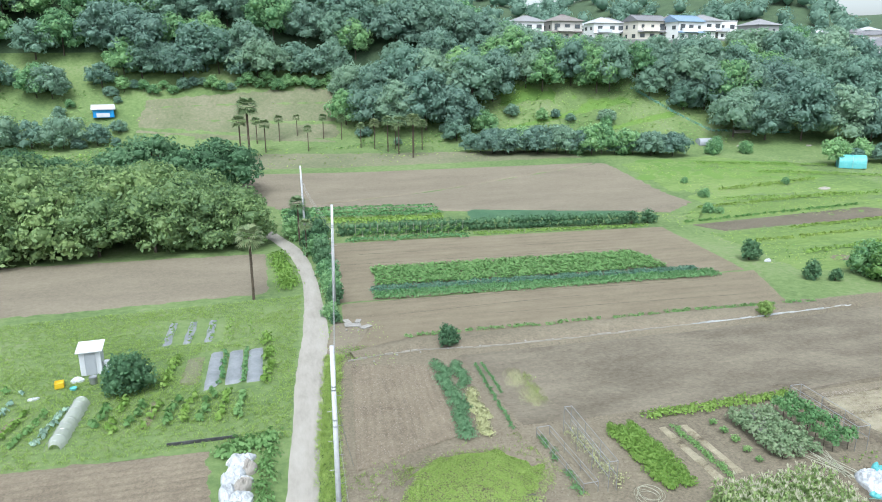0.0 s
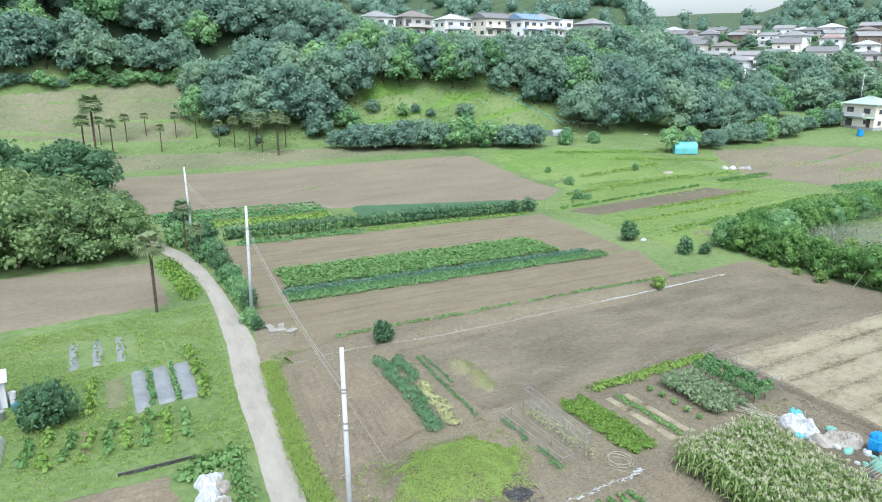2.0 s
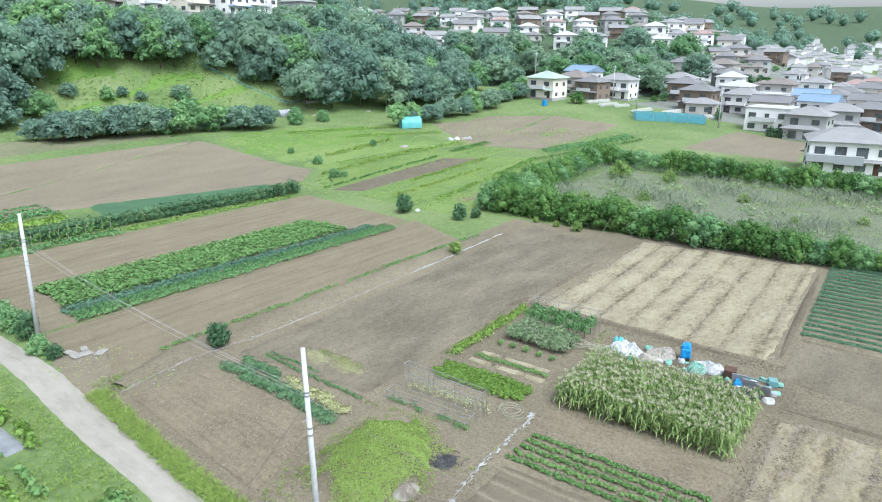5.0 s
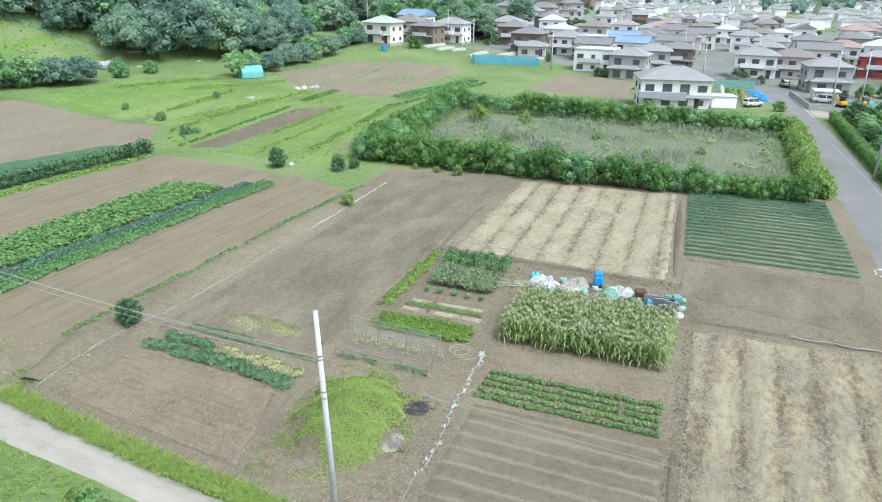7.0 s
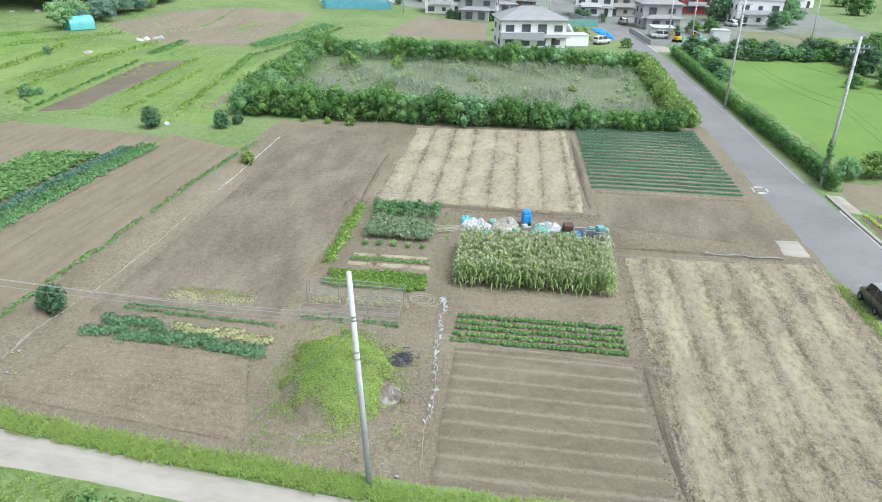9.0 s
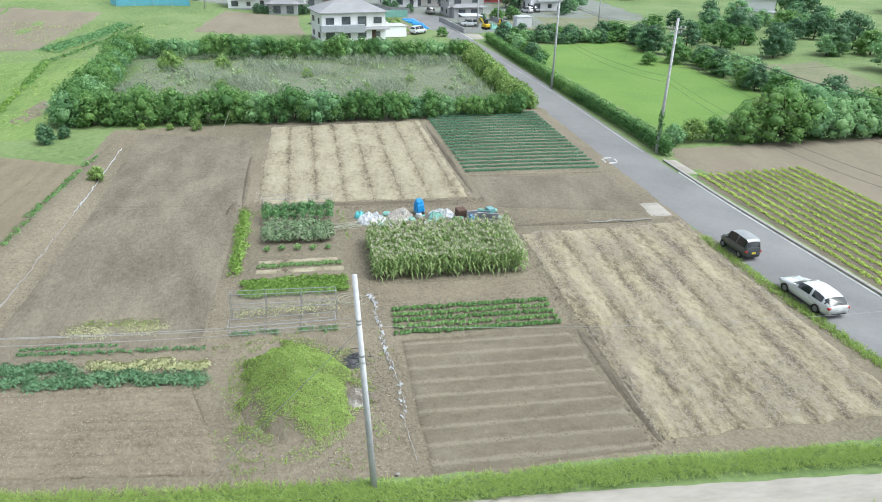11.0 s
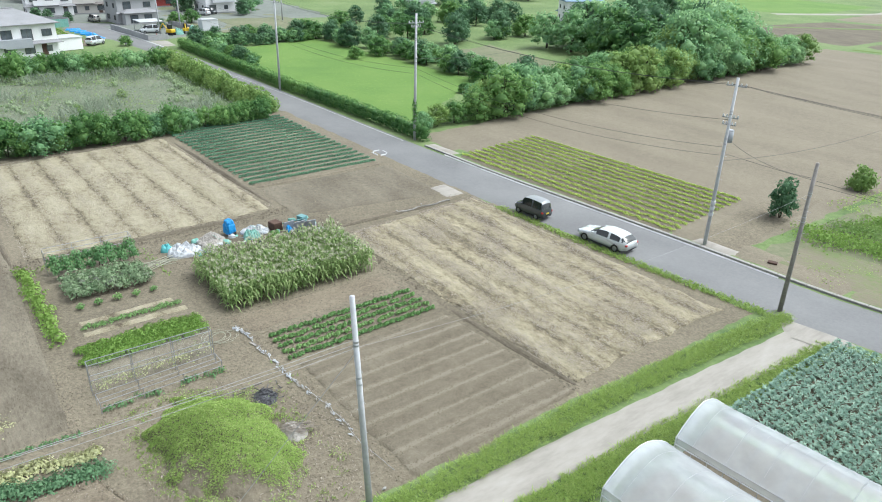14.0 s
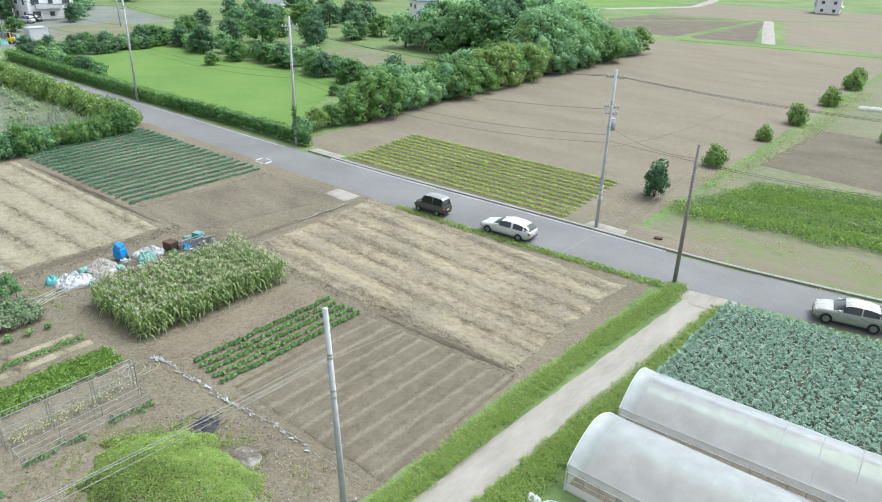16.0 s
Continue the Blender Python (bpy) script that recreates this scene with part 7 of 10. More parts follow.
# grass along tracks and round the plots
verge = [(0.55, -2.0), (1.15, 7), (1.45, 15), (1.45, 22), (1.4, 27), (2.1, 34), (2.35, 38.5), (2.75, 43), (3.3, 47.5), (3.9, 52.5)]
band("grass_verge", verge, [0.7, 0.85, 0.85, 0.7, 0.6, 0.65, 0.55, 0.55, 0.55, 0.55], GRASS, "raised grass verge between track and fields", 0.04, "verge", 0.25, 0.12)
grass("verge_grass", near_line(verge, 0.86), (-0.5, -3, 5.8, 53), 36000, 0.15, BLADES, "thick grass on the verge of the farm track", 7, 0.015, 1.4, seed=60, lift=0.1)
grass("verge_grass", near_line([(-3.1, -0.8), (-2.6, 8), (-2.3, 14), (-2.1, 23), (-1.3, 31)], 0.9), (-4.2, -2, 0, 32), 14000, 0.15, BLADES, "thick grass between track and greenhouses", 6, 0.015, 1.4, seed=61)
grass("verge_grass", lambda x, y: 1.0 if x < -1.45 - 0.01 * (30 - y) and not (-16 < x < -3.4 and y > 16) else 0.0, (-16, 16, -1, 33), 11000, 0.2, BLADES, "rough grass round the greenhouses", 3, 0.03, 1.2, seed=62)
grass("roadside_grass", near_line([(2, -1.6), (9, -0.75), (15, -0.1), (19, 0.25), (26, 0.7)], 0.6), (1, -2.6, 27, 1.8), 7000, 0.18, BLADES, "grass along the edge of the asphalt road", 3, 0.03, 1.1, seed=63)
grass("meadow_grass", lambda x, y: (1.0 if -28 < x < 0.1 + 0.075 * max(0, y - 42) and 40.8 < y < 69 + 0.08 * x else 0.0) * (0.0 if (-6.2 < x < -1.6 and 48.6 < y < 56.6) or (-10.3 < x < -5 and 58.4 < y < 64.6) else 1.0) * (0.75 + 0.8 * noise.noise((x * 0.25, y * 0.25, 0))), (-28, 40, 2.2, 70), 30000, 0.1, BLADES, "rough meadow grass round the garden plots", 4, 0.018, 1.6, seed=64)
lawn_at = in_quad([(56, -9.8), (121, -7), (128, -32.5), (72, -35.5)])
scatter("lawn_tufts", lambda x, y: lawn_at(x, y) * (0.5 + 0.9 * noise.noise((x * 0.12, y * 0.12, 5))), (55, -36, 129, -6), 15000, 0.01, 0.06, 0.07, BLADES, "short tufts of grass on the smooth meadow", 66, 0.35, 0.35, category="grass")
scatter("lawn_tufts", lambda x, y: lawn_at(x, y) * (0.3 + 0.9 * noise.noise((x * 0.1, y * 0.1, 8))), (55, -36, 129, -6), 4500, 0.01, 0.05, 0.07, HEDGE, "darker clover patches on the smooth meadow", 69, 0.45, 0.3, category="grass")


def meadow_at(x, y):
    if y < 66 + max(0, (x - 57) * -2) or in_quad([(0, 96), (74, 96), (74, 142), (-5, 146)])(x, y) or in_quad([(60, 84), (90, 82), (96, 88), (60, 90)])(x, y) or y > foot(x) - 8:
        return 0.0
    return 0.3 + 0.9 * noise.noise((x * 0.1, y * 0.1, 0))


scatter("meadow_weeds", meadow_at, (57, 58, 150, 134), 26000, 0.03, 0.3, 0.17, BLADES, "rough meadow grass with taller tufts", 65, 0.35, 0.35)
scatter("meadow_weeds", meadow_at, (57, 58, 150, 134), 6000, 0.05, 0.5, 0.17, HEDGE, "darker weeds in the rough meadow", 67, 0.45, 0.35, lump=0.15)
for k, (x0, y0, x1, y1, w, hh, mt) in enumerate(((76, 103.2, 114.6, 100.6, 1.8, 0.7, HERB), (60, 89.6, 96, 94.6, 0.7, 0.3, HEDGE), (64.5, 70.2, 106, 77.2, 1.0, 0.45, HERB), (73, 82.6, 101, 85.6, 0.8, 0.35, BLADES), (86, 73.5, 106, 77.6, 1.2, 0.5, HEDGE), (81, 110.9, 104, 113.5, 1.4, 0.5, BLADES), (62, 77, 90, 79.5, 0.8, 0.3, BLADES), (98, 122, 120, 112, 1.6, 0.5, HERB), (106, 76.8, 146, 71, 1.2, 0.5, HEDGE), (90, 133, 118, 123, 1.4, 0.5, HERB), (103, 96, 118, 97, 1.6, 0.6, HEDGE), (68, 98.6, 100, 103.6, 0.8, 0.35, BLADES))):
    strip_plants("weed_line", x0, y0, x1, y1, w, hh, 70, 0.15, mt, "line of taller weeds through the meadow", 270 + k, category="weeds", group="meadow weed lines", per=16, gap=0.2)
strip_plants("weed_bed", 23.6, 37.5, 35.2, 37.9, 0.8, 0.45, 60, 0.09, HERB, "strip of lime-green weeds along the ploughed field", 246, per=26)
strip_plants("weed_bed", 0.9, 71.5, 0.2, 86, 1.7, 0.55, 60, 0.16, HERB, "weedy green vegetable bed beside the track", 245, per=22)
for k in range(4):
    strip_plants("scrub_strip", 7.4 - 1.2 * k, -17.5 - 3.6 * k, -14, -22.5 - 4.4 * k, 2.9, 0.7, 95, 0.1, (HERB, LIGHTSHRUB, HERB, LIGHTSHRUB)[k], "overgrown strip of green weeds beyond the road", 250 + k, per=80)


scatter("bank_grass", near_line([(8.2, -27), (7.0, -42), (6.4, -62), (6.8, -95)], 1.8), (3, -97, 11, -26), 9000, 0.05, 0.4, 0.13, BLADES, "rough green grass on the raised edge below the shrubs", 78, 0.35, 0.5, category="grass")
scatter("plot_tufts", lambda x, y: max(0.0, noise.noise((x * 0.3, y * 0.3, 12)) * 2), (-20, -17, 6.4, -9), 3500, 0.03, 0.12, 0.08, BLADES, "short tufts on the trodden plot", 79, 0.35, 0.5, category="grass")


# ---- mound, ash, debris ----
def heap(name, x, y, rx, ry, h, mat, label, category, seed=1, rough=0.25, n=26, sharp=1.0, rz=0, z=0.0, freq=1.6, creased=False):
    V = []
    m = pose(x, y, z, 0, 0, rz)
    for j in range(n + 1):
        for i in range(n * 2):
            a = i / (n * 2) * 2 * math.pi
            f = j / n
            px, py = rx * f * math.cos(a), ry * f * math.sin(a)
            q = (1 - f ** 2) ** sharp
            d = 1 + rough * 0.8 * noise.noise((px * freq, py * freq, seed))
            pz = h * q * d + rough * h * 0.8 * noise.noise((px * freq * 1.9, py * freq * 1.9, seed + 5)) * (1 - f ** 4) - (0.08 if j == n else 0)
            if creased:
                pz = h * q * (0.45 + 1.1 * abs(noise.noise((px * 1.3, py * 1.3, seed)))) + 0.35 * h * (0.5 - abs(noise.noise((px * 4.1, py * 4.1, seed + 3))) * 1.6) * (1 - f ** 3) + 0.12 * h * noise.noise((px * 11, py * 11, seed + 7)) * (1 - f ** 3) - (0.08 if j == n else 0)
            V.append(m @ Vector((px * (1 + 0.12 * noise.noise((math.cos(a), math.sin(a), seed))), py * (1 + 0.12 * noise.noise((math.cos(a), math.sin(a), seed + 2))), pz)))
    N = n * 2
    Fc = [(j * N + i, (j + 1) * N + i, (j + 1) * N + (i + 1) % N, j * N + (i + 1) % N) for j in range(n) for i in range(N)]
    return tagged(obj(name, V, Fc, mat, smooth=not creased), label, category)


def mound_shape(u, v):
    """Height of the mound over its own axes (metres from its middle)."""
    f = math.hypot(u / 4.5, v / 2.8) * (1 + 0.2 * noise.noise((u * 0.45, v * 0.45, 4)) + 0.12 * noise.noise((u * 1.3, v * 1.3, 8)))
    if f >= 1:
        return -0.06
    return 1.5 * (1 - f ** 1.8) * (1 + 0.22 * noise.noise((u * 0.7, v * 0.7, 3))) + 0.05 * noise.noise((u * 2.5, v * 2.5, 1))


def build_mound():
    m = pose(9.7, 32.9, 0, 0, 0, 12)
    n = 44
    V = [m @ Vector((-5 + 10 * i / n, -3.2 + 6.4 * j / n, mound_shape(-5 + 10 * i / n, -3.2 + 6.4 * j / n))) for j in range(n + 1) for i in range(n + 1)]
    Fc = [(j * (n + 1) + i, j * (n + 1) + i + 1, (j + 1) * (n + 1) + i + 1, (j + 1) * (n + 1) + i) for j in range(n) for i in range(n)]
    tagged(obj("earth_mound", V, Fc, SOIL, smooth=True), "earth mound overgrown with grass, bare on its flank", "mound")
    r = np.random.default_rng(300)
    C, N, S = [], [], []
    while len(C) < 42000:
        u, v = r.uniform(-5.6, 5.6), r.uniform(-3.8, 3.8)
        z = mound_shape(u, v)
        patch = noise.noise((u * 0.6, v * 0.6, 6)) + 0.5 * noise.noise((u * 1.9, v * 1.9, 2))
        bare = max(0.0, min(0.95, (v * 0.8 - u * 0.45 - 1.5) * 0.8 + patch * 1.0)) + max(0, 0.9 * (0.3 - z)) * (1 + patch)
        if z < 0:
            z = 0.03
            bare = 0.88 + 0.3 * patch + 0.12 * (math.hypot(u / 5.2, v / 3.4) > 1)
        if r.random() < bare:
            continue
        w = m @ Vector((u, v, z + 0.02 + (0.08 + 0.22 * max(0.0, noise.noise((u * 1.5, v * 1.5, 11)))) * r.random()))
        C.append(w)
        N.append((0.1 * u + r.normal() * 0.55, 0.2 * v + r.normal() * 0.55, 0.8))
        S.append(0.048 * (0.6 + 0.8 * r.random()))
    tagged(quad_object("mound_grass", leaf_mesh(np.array(C), np.array(N), np.array(S), 0.4, r=r), MOUNDGRASS), "yellow-green grass covering the earth mound", "grass", kind="stuff")


build_mound()
heap("burnt_patch", 12.0, 29.6, 0.8, 0.65, 0.22, BLACKSHEET, "patch of black ash and charred scraps", "burnt patch", 5, 0.7, 18, 0.7, 0, 0.02, 4, True)
for k in range(46):
    bm = bmesh.new()
    a, q = random.uniform(0, 3.14), random.uniform(0.1, 0.32)
    cx, cy = 12.0 + random.gauss(0, 0.5), 29.6 + random.gauss(0, 0.42)
    rod(bm, (cx - q * math.cos(a), cy - q * math.sin(a), 0.1 + random.uniform(0, 0.12)), (cx + q * math.cos(a), cy + q * math.sin(a), 0.1 + random.uniform(0, 0.22)), 0.03, 0.016, 5)
    tagged(part("charred_stick", bm, BLACKSHEET), "charred black stick on the ash patch", "stick", "charred sticks")
heap("straw_heap", 8.6, 29.6, 0.9, 0.65, 0.3, BEIGESHEET, "low pile of pale dry stalks", "straw pile", 6, 0.5, 14, freq=4)
for k in range(70):
    bm = bmesh.new()
    a = random.uniform(0.2, 1.5)
    cx, cy = 8.6 + random.uniform(-0.4, 0.4), 29.5 + random.uniform(-0.4, 0.4)
    L = random.uniform(0.3, 0.8)
    rod(bm, (cx - L * math.cos(a), cy - L * math.sin(a), 0.2 + random.uniform(0, 0.15)), (cx + L * math.cos(a), cy + L * math.sin(a), 0.16 + random.uniform(0, 0.2)), 0.014, 0.01, 4)
    tagged(part("dry_stalk", bm, STRAWBITS), "pale dry stalk on the straw pile", "stalk", "dry stalks")


def debris_line():
    pts = [(19.6, 28.3), (18.5, 28.0), (15.0, 27.9), (12.2, 27.7), (9.2, 27.2), (5.9, 27.25), (3.1, 27.0)]
    r = random.Random(14)
    for k in range(110):
        t = r.random() ** 1.3 * 0.8
        i = min(5, int(t * 6))
        f = t * 6 - i
        x = pts[i][0] + (pts[i + 1][0] - pts[i][0]) * f + r.uniform(-0.16, 0.16)
        y = pts[i][1] + (pts[i + 1][1] - pts[i][1]) * f + r.uniform(-0.16, 0.16)
        bm = bmesh.new()
        bmesh.ops.create_grid(bm, x_segments=5, y_segments=3, size=1)
        s = r.uniform(0.05, 0.15) * (1.8 if k % 9 == 0 else 1)
        for v in bm.verts:
            v.co = Vector((v.co.x * s * (1 + 0.4 * r.uniform(-1, 1)), v.co.y * s * 0.32 * (1 + 0.5 * r.uniform(-1, 1)), r.uniform(0.0, 0.04)))
        o = part("sheet_scrap", bm, WHITEPLASTIC if r.random() < 0.6 else BEIGESHEET)
        o.matrix_basis = pose(x, y, 0.07, 0, 0, r.uniform(-35, 35))
        tagged(o, "crumpled scrap of white plastic film on the ground", "plastic scrap", "film scraps")
    bm = bmesh.new()
    P = []
    for p, q in zip(pts[:-1], pts[1:]):
        for k in range(8):
            t = k / 8
            P.append((p[0] + (q[0] - p[0]) * t + r.uniform(-0.07, 0.07), p[1] + (q[1] - p[1]) * t + r.uniform(-0.07, 0.07), 0.10 + r.uniform(0, 0.03)))
    tube(bm, P, 0.011, 5)
    tagged(part("twisted_film", bm, WHITEPLASTIC), "twisted rope of white plastic film along the plot edge", "plastic film")
    # half-buried board edging along the foot of the bank, pale on its upper lip
    line = [(5.0, 51.6), (7.3, 52.0), (10.3, 52.4), (13.5, 52.2), (16.3, 51.7), (19.9, 51.7), (24.9, 51.7), (33.1, 52.0), (41.6, 52.2), (54.8, 52.8)]
    edge = tagged(new("bank_edging"), "half-buried boards and sheeting along the foot of the bank", "edging")
    for p, q in zip(line[:-1], line[1:]):
        n = max(1, round(math.dist(p, q) / 0.7))
        for k in range(n):
            a = (p[0] + (q[0] - p[0]) * k / n, p[1] + (q[1] - p[1]) * k / n + r.uniform(-0.06, 0.06))
            b = (p[0] + (q[0] - p[0]) * (k + 1) / n, p[1] + (q[1] - p[1]) * (k + 1) / n + r.uniform(-0.06, 0.06))
            bm = bmesh.new()
            L = math.dist(a, b)
            box(bm, 0, L * r.uniform(0.9, 1.05), -0.015, 0.015, -0.05, 0.1 + r.uniform(-0.05, 0.06), 0.005)
            o = part("board", bm, BEIGESHEET if a[0] < 36 else WHITEPLASTIC, edge)
            o.matrix_basis = pose(a[0], a[1], 0.04, r.uniform(-14, 14), r.uniform(-2, 2), math.degrees(math.atan2(b[1] - a[1], b[0] - a[0])))
    for x, y in ((5.3, 51.6), (13.4, 52.0), (14.6, 52.0), (16.2, 51.9), (20.3, 52.0), (9.0, 51.7), (11, 51.8), (7, 50.9), (5.6, 58.2), (6.6, 57.9), (30.8, 6.2), (30.6, 9.0), (2.7, 28.0)):
        bm = bmesh.new()
        bmesh.ops.create_icosphere(bm, subdivisions=2, radius=1)
        for v in bm.verts:
            v.co = Vector((v.co.x * 0.12, v.co.y * 0.08, v.co.z * 0.06)) * (1 + 0.35 * noise.noise(v.co * 1.7 + Vector((x, y, 0))))
        o = part("stone", bm, KERB)
        o.matrix_basis = pose(x, y, 0.12 if y > 50 else 0.09, 0, 0, x * 40)
        tagged(o, "pale stone lying on the field edge", "stone", "edge stones")
    bm = bmesh.new()
    P = [(30.1 + 0.12 * math.sin(k), 3.4 + 0.42 * k, 0.13 + 0.02 * (k % 2)) for k in range(15)]
    tube(bm, P, 0.06, 6)
    tagged(part("concrete_edging", bm, KERB), "line of pale concrete edging at the plot corner", "edging")


debris_line()
heap("soil_lump", 36.2, 39.2, 2.0, 0.35, 0.2, SOIL_DARK, "dark turned soil along the field edge", "soil heap", 8, 0.6, 12, rz=-8, freq=3)
heap("soil_lump", 44, 38.6, 8.0, 0.3, 0.16, SOIL_DARK, "dark turned soil along the field edge", "soil heap", 9, 0.6, 14, rz=2, freq=3)
heap("soil_lump", 36.4, 27.5, 0.35, 9.5, 0.14, SOIL_DARK, "dark turned soil below the straw field", "soil heap", 10, 0.6, 14, freq=3)
heap("soil_lump", 30.2, 10, 0.3, 6.5, 0.16, SOIL_DARK, "dark turned soil along the plot edge", "soil heap", 11, 0.6, 14, freq=3)
heap("soil_lump", 63.6, 28, 0.4, 9.5, 0.14, SOIL_DARK, "dark turned soil below the hedge", "soil heap", 12, 0.6, 14, freq=3)
heap("soil_lump", 50, 18.2, 13, 0.35, 0.15, SOIL_DARK, "dark turned soil between straw and leeks", "soil heap", 13, 0.6, 14, rz=3, freq=3)
heap("soil_lump", 8.4, 15.3, 6, 0.3, 0.12, SOIL_DARK, "dark furrow between the two fields", "soil heap", 14, 0.6, 14, rz=4, freq=3)


def loose_straw(name, quad, n, label, seed, period, off):
    """Short straws lying in swaths."""
    r = np.random.default_rng(seed)
    ins = in_quad(quad)
    x = r.uniform(min(q[0] for q in quad), max(q[0] for q in quad), n)
    y = r.uniform(min(q[1] for q in quad), max(q[1] for q in quad), n)
    k = np.array([ins(a, b) * (0.35 + 0.65 * abs(math.cos(math.pi * (b - off) / period)) ** 0.3) * (0.55 + 1.3 * noise.noise((a * 0.22, b * 0.8, 1)) + 0.9 * noise.noise((a * 1.1, b * 2.4, 3))) > r.random() for a, b in zip(x, y)])
    x, y = x[k], y[k]
    m = len(x)
    C = np.stack([x, y, 0.13 + 0.09 * r.random(m)], 1)
    N = np.stack([r.normal(size=m) * 0.35, r.normal(size=m) * 0.35, np.ones(m)], 1)
    tagged(quad_object(name, leaf_mesh(C, N, 0.09 * (0.4 + r.random(m)), 0.1, 0.05, r=r), STRAWBITS), label, "straw", kind="stuff")


loose_straw("loose_straw", [(36.9, 17.8), (64.6, 19.3), (62.4, 37.8), (36.9, 37.4)], 52000, "loose yellow straw scattered over the field", 310, 2.55, 19)
loose_straw("loose_straw", [(3.6, 0.8), (29.6, 1.0), (28.4, 15.5), (3.4, 15)], 90000, "loose pale stubble scattered over the field", 311, 2.1, 1)


grass("plot_weeds", lambda x, y: (0.15 + 1.5 * noise.noise((x * 0.35, y * 0.35, 4))) * max(0.0, 1.25 - math.hypot((x - 9.4) / 6.2, (y - 32.2) / 4.8)), (2.4, 26.6, 15, 37.5), 5000, 0.12, BLADES, "scattered weeds round the earth mound", 5, 0.018, 1.2, seed=68)

scatter("dry_litter", lambda x, y: (0.45 + 1.3 * noise.noise((x * 0.4, y * 0.4, 9))) * max(0.0, 1.15 - math.hypot((x - 8.2) / 6.0, (y - 31.4) / 4.6)), (2.4, 26.6, 15, 37.5), 6000, 0.04, 0.1, 0.1, STRAWBITS, "pale dry litter on the trodden soil", 70, 0.2, 0.3)
scatter("plot_weeds", near_line([(23.5, 37.6), (28, 37.8), (34.5, 38.0), (35, 34)], 0.6), (23, 33, 36, 39), 2600, 0.05, 0.3, 0.1, HERB, "strip of lime-green weeds beside the vegetables", 71, 0.5)
scatter("plot_weeds", near_line([(29.4, 29.5), (34.6, 30.0)], 0.5, 0.5), (28, 28.6, 36, 31), 500, 0.05, 0.2, 0.1, HERB, "strip of lime-green weeds beside the scrap", 72, 0.5)
scatter("track_weeds", lambda x, y: 0.35, (3, 50.4, 9, 60), 500, 0.04, 0.1, 0.12, BLADES, "scattered weeds at the track corner", 73, 0.3, 0.3)

def on_slope(x, y):
    return 0.0 if -36 < x < 21 and y > 172 or -10 < x < 72 and 146 < y < 170 else 1.0


scatter("slope_weeds", lambda x, y: on_slope(x, y) * (0.3 + 0.9 * noise.noise((x * 0.08, y * 0.08, 2))), (-75, 150, 130, 200), 30000, 0.1, 1.0, 0.3, HEDGE, "rough weeds and brambles on the grass slope", 74, 0.5, 0.35, lump=0.12)
scatter("slope_weeds", lambda x, y: (0.25 + 0.75 * on_slope(x, y)) * (0.4 + 0.9 * noise.noise((x * 0.08, y * 0.08, 7))), (-75, 150, 130, 195), 12000, 0.05, 0.5, 0.28, BLADES, "pale tufts on the grass slope", 75, 0.45, 0.35, lump=0.12)


def clods(name, inside, box4, n, size, mat, label, seed, lift=0.06):
    """Loose crumbs of earth lying on a field, each a small uneven pyramid."""
    r = np.random.default_rng(seed)
    x, y = r.uniform(box4[0], box4[2], n), r.uniform(box4[1], box4[3], n)
    k = np.array([r.random() < inside(a, b) for a, b in zip(x, y)])
    x, y = x[k], y[k]
    m = len(x)
    q = size * (0.4 + 0.9 * r.random(m) ** 2)
    a = r.uniform(0, 6.28, m)
    V = []
    for i in range(4):
        w = q * (0.6 + 0.6 * r.random(m))
        V.append(np.stack([x + w * np.cos(a + i * 1.571), y + w * np.sin(a + i * 1.571), np.full(m, lift - 0.02)], 1))
    V.append(np.stack([x + q * 0.3 * r.normal(size=m), y + q * 0.3 * r.normal(size=m), lift + q * (0.4 + 0.5 * r.random(m))], 1))
    V = np.stack(V, 1).reshape(-1, 3)
    T = (np.arange(m)[:, None, None] * 5 + np.array([[0, 1, 4], [1, 2, 4], [2, 3, 4], [3, 0, 4]])[None]).reshape(-1, 3)
    return tagged(quad_object(name, np.zeros((0, 3)), mat, extra=(V, T)), label, "clods", kind="stuff")


clods("soil_clods", in_quad([(3.7, 35.8), (10.7, 38.2), (11.2, 49.3), (5.2, 50.8)]), (3.4, 35.4, 11.6, 51), 9000, 0.075, SOIL_RED, "crumbly reddish clods on the furrowed field", 400, 0.1)
clods("soil_clods", in_quad([(2.8, 15.5), (14.1, 16.3), (13.8, 26.8), (2.6, 26.5)]), (2.4, 15.2, 14.4, 27), 7000, 0.045, SOIL, "small clods on the raked field", 401, 0.09)
clods("soil_clods", in_quad([(14.0, 38.2), (60, 38.6), (61, 52.0), (13.6, 50.8)]), (13, 38, 62, 53), 12000, 0.06, MOTTLED, "small clods on the ploughed field", 402, 0.075)
clods("soil_clods", lambda x, y: max(0.0, min(1.0, 0.6 + 1.2 * noise.noise((x * 0.3, y * 0.3, 3)))), (2.6, 26.6, 21.5, 38.6), 7000, 0.06, SOIL, "loose crumbs on the trodden soil", 403, 0.05)
clods("soil_clods", in_quad([(14.6, 16.4), (36.6, 14.2), (36.4, 29.6), (14.4, 27.6)]), (14, 14, 37, 30), 6000, 0.06, SOIL_DARK, "loose crumbs between the plots", 404, 0.05)
clods("soil_clods", in_quad([(29.5, 0.8), (42.6, 2.4), (42.6, 17.2), (29, 17)]), (28, 0, 43, 18), 5000, 0.06, SOIL, "loose crumbs on the bare plot", 405, 0.07)
clods("soil_clods", in_quad([(5.6, 54.4), (49, 54.4), (54, 65.5), (6, 65.5)]), (5, 54, 55, 66), 6000, 0.05, SOIL, "loose crumbs on the level field", 406, 0.06)
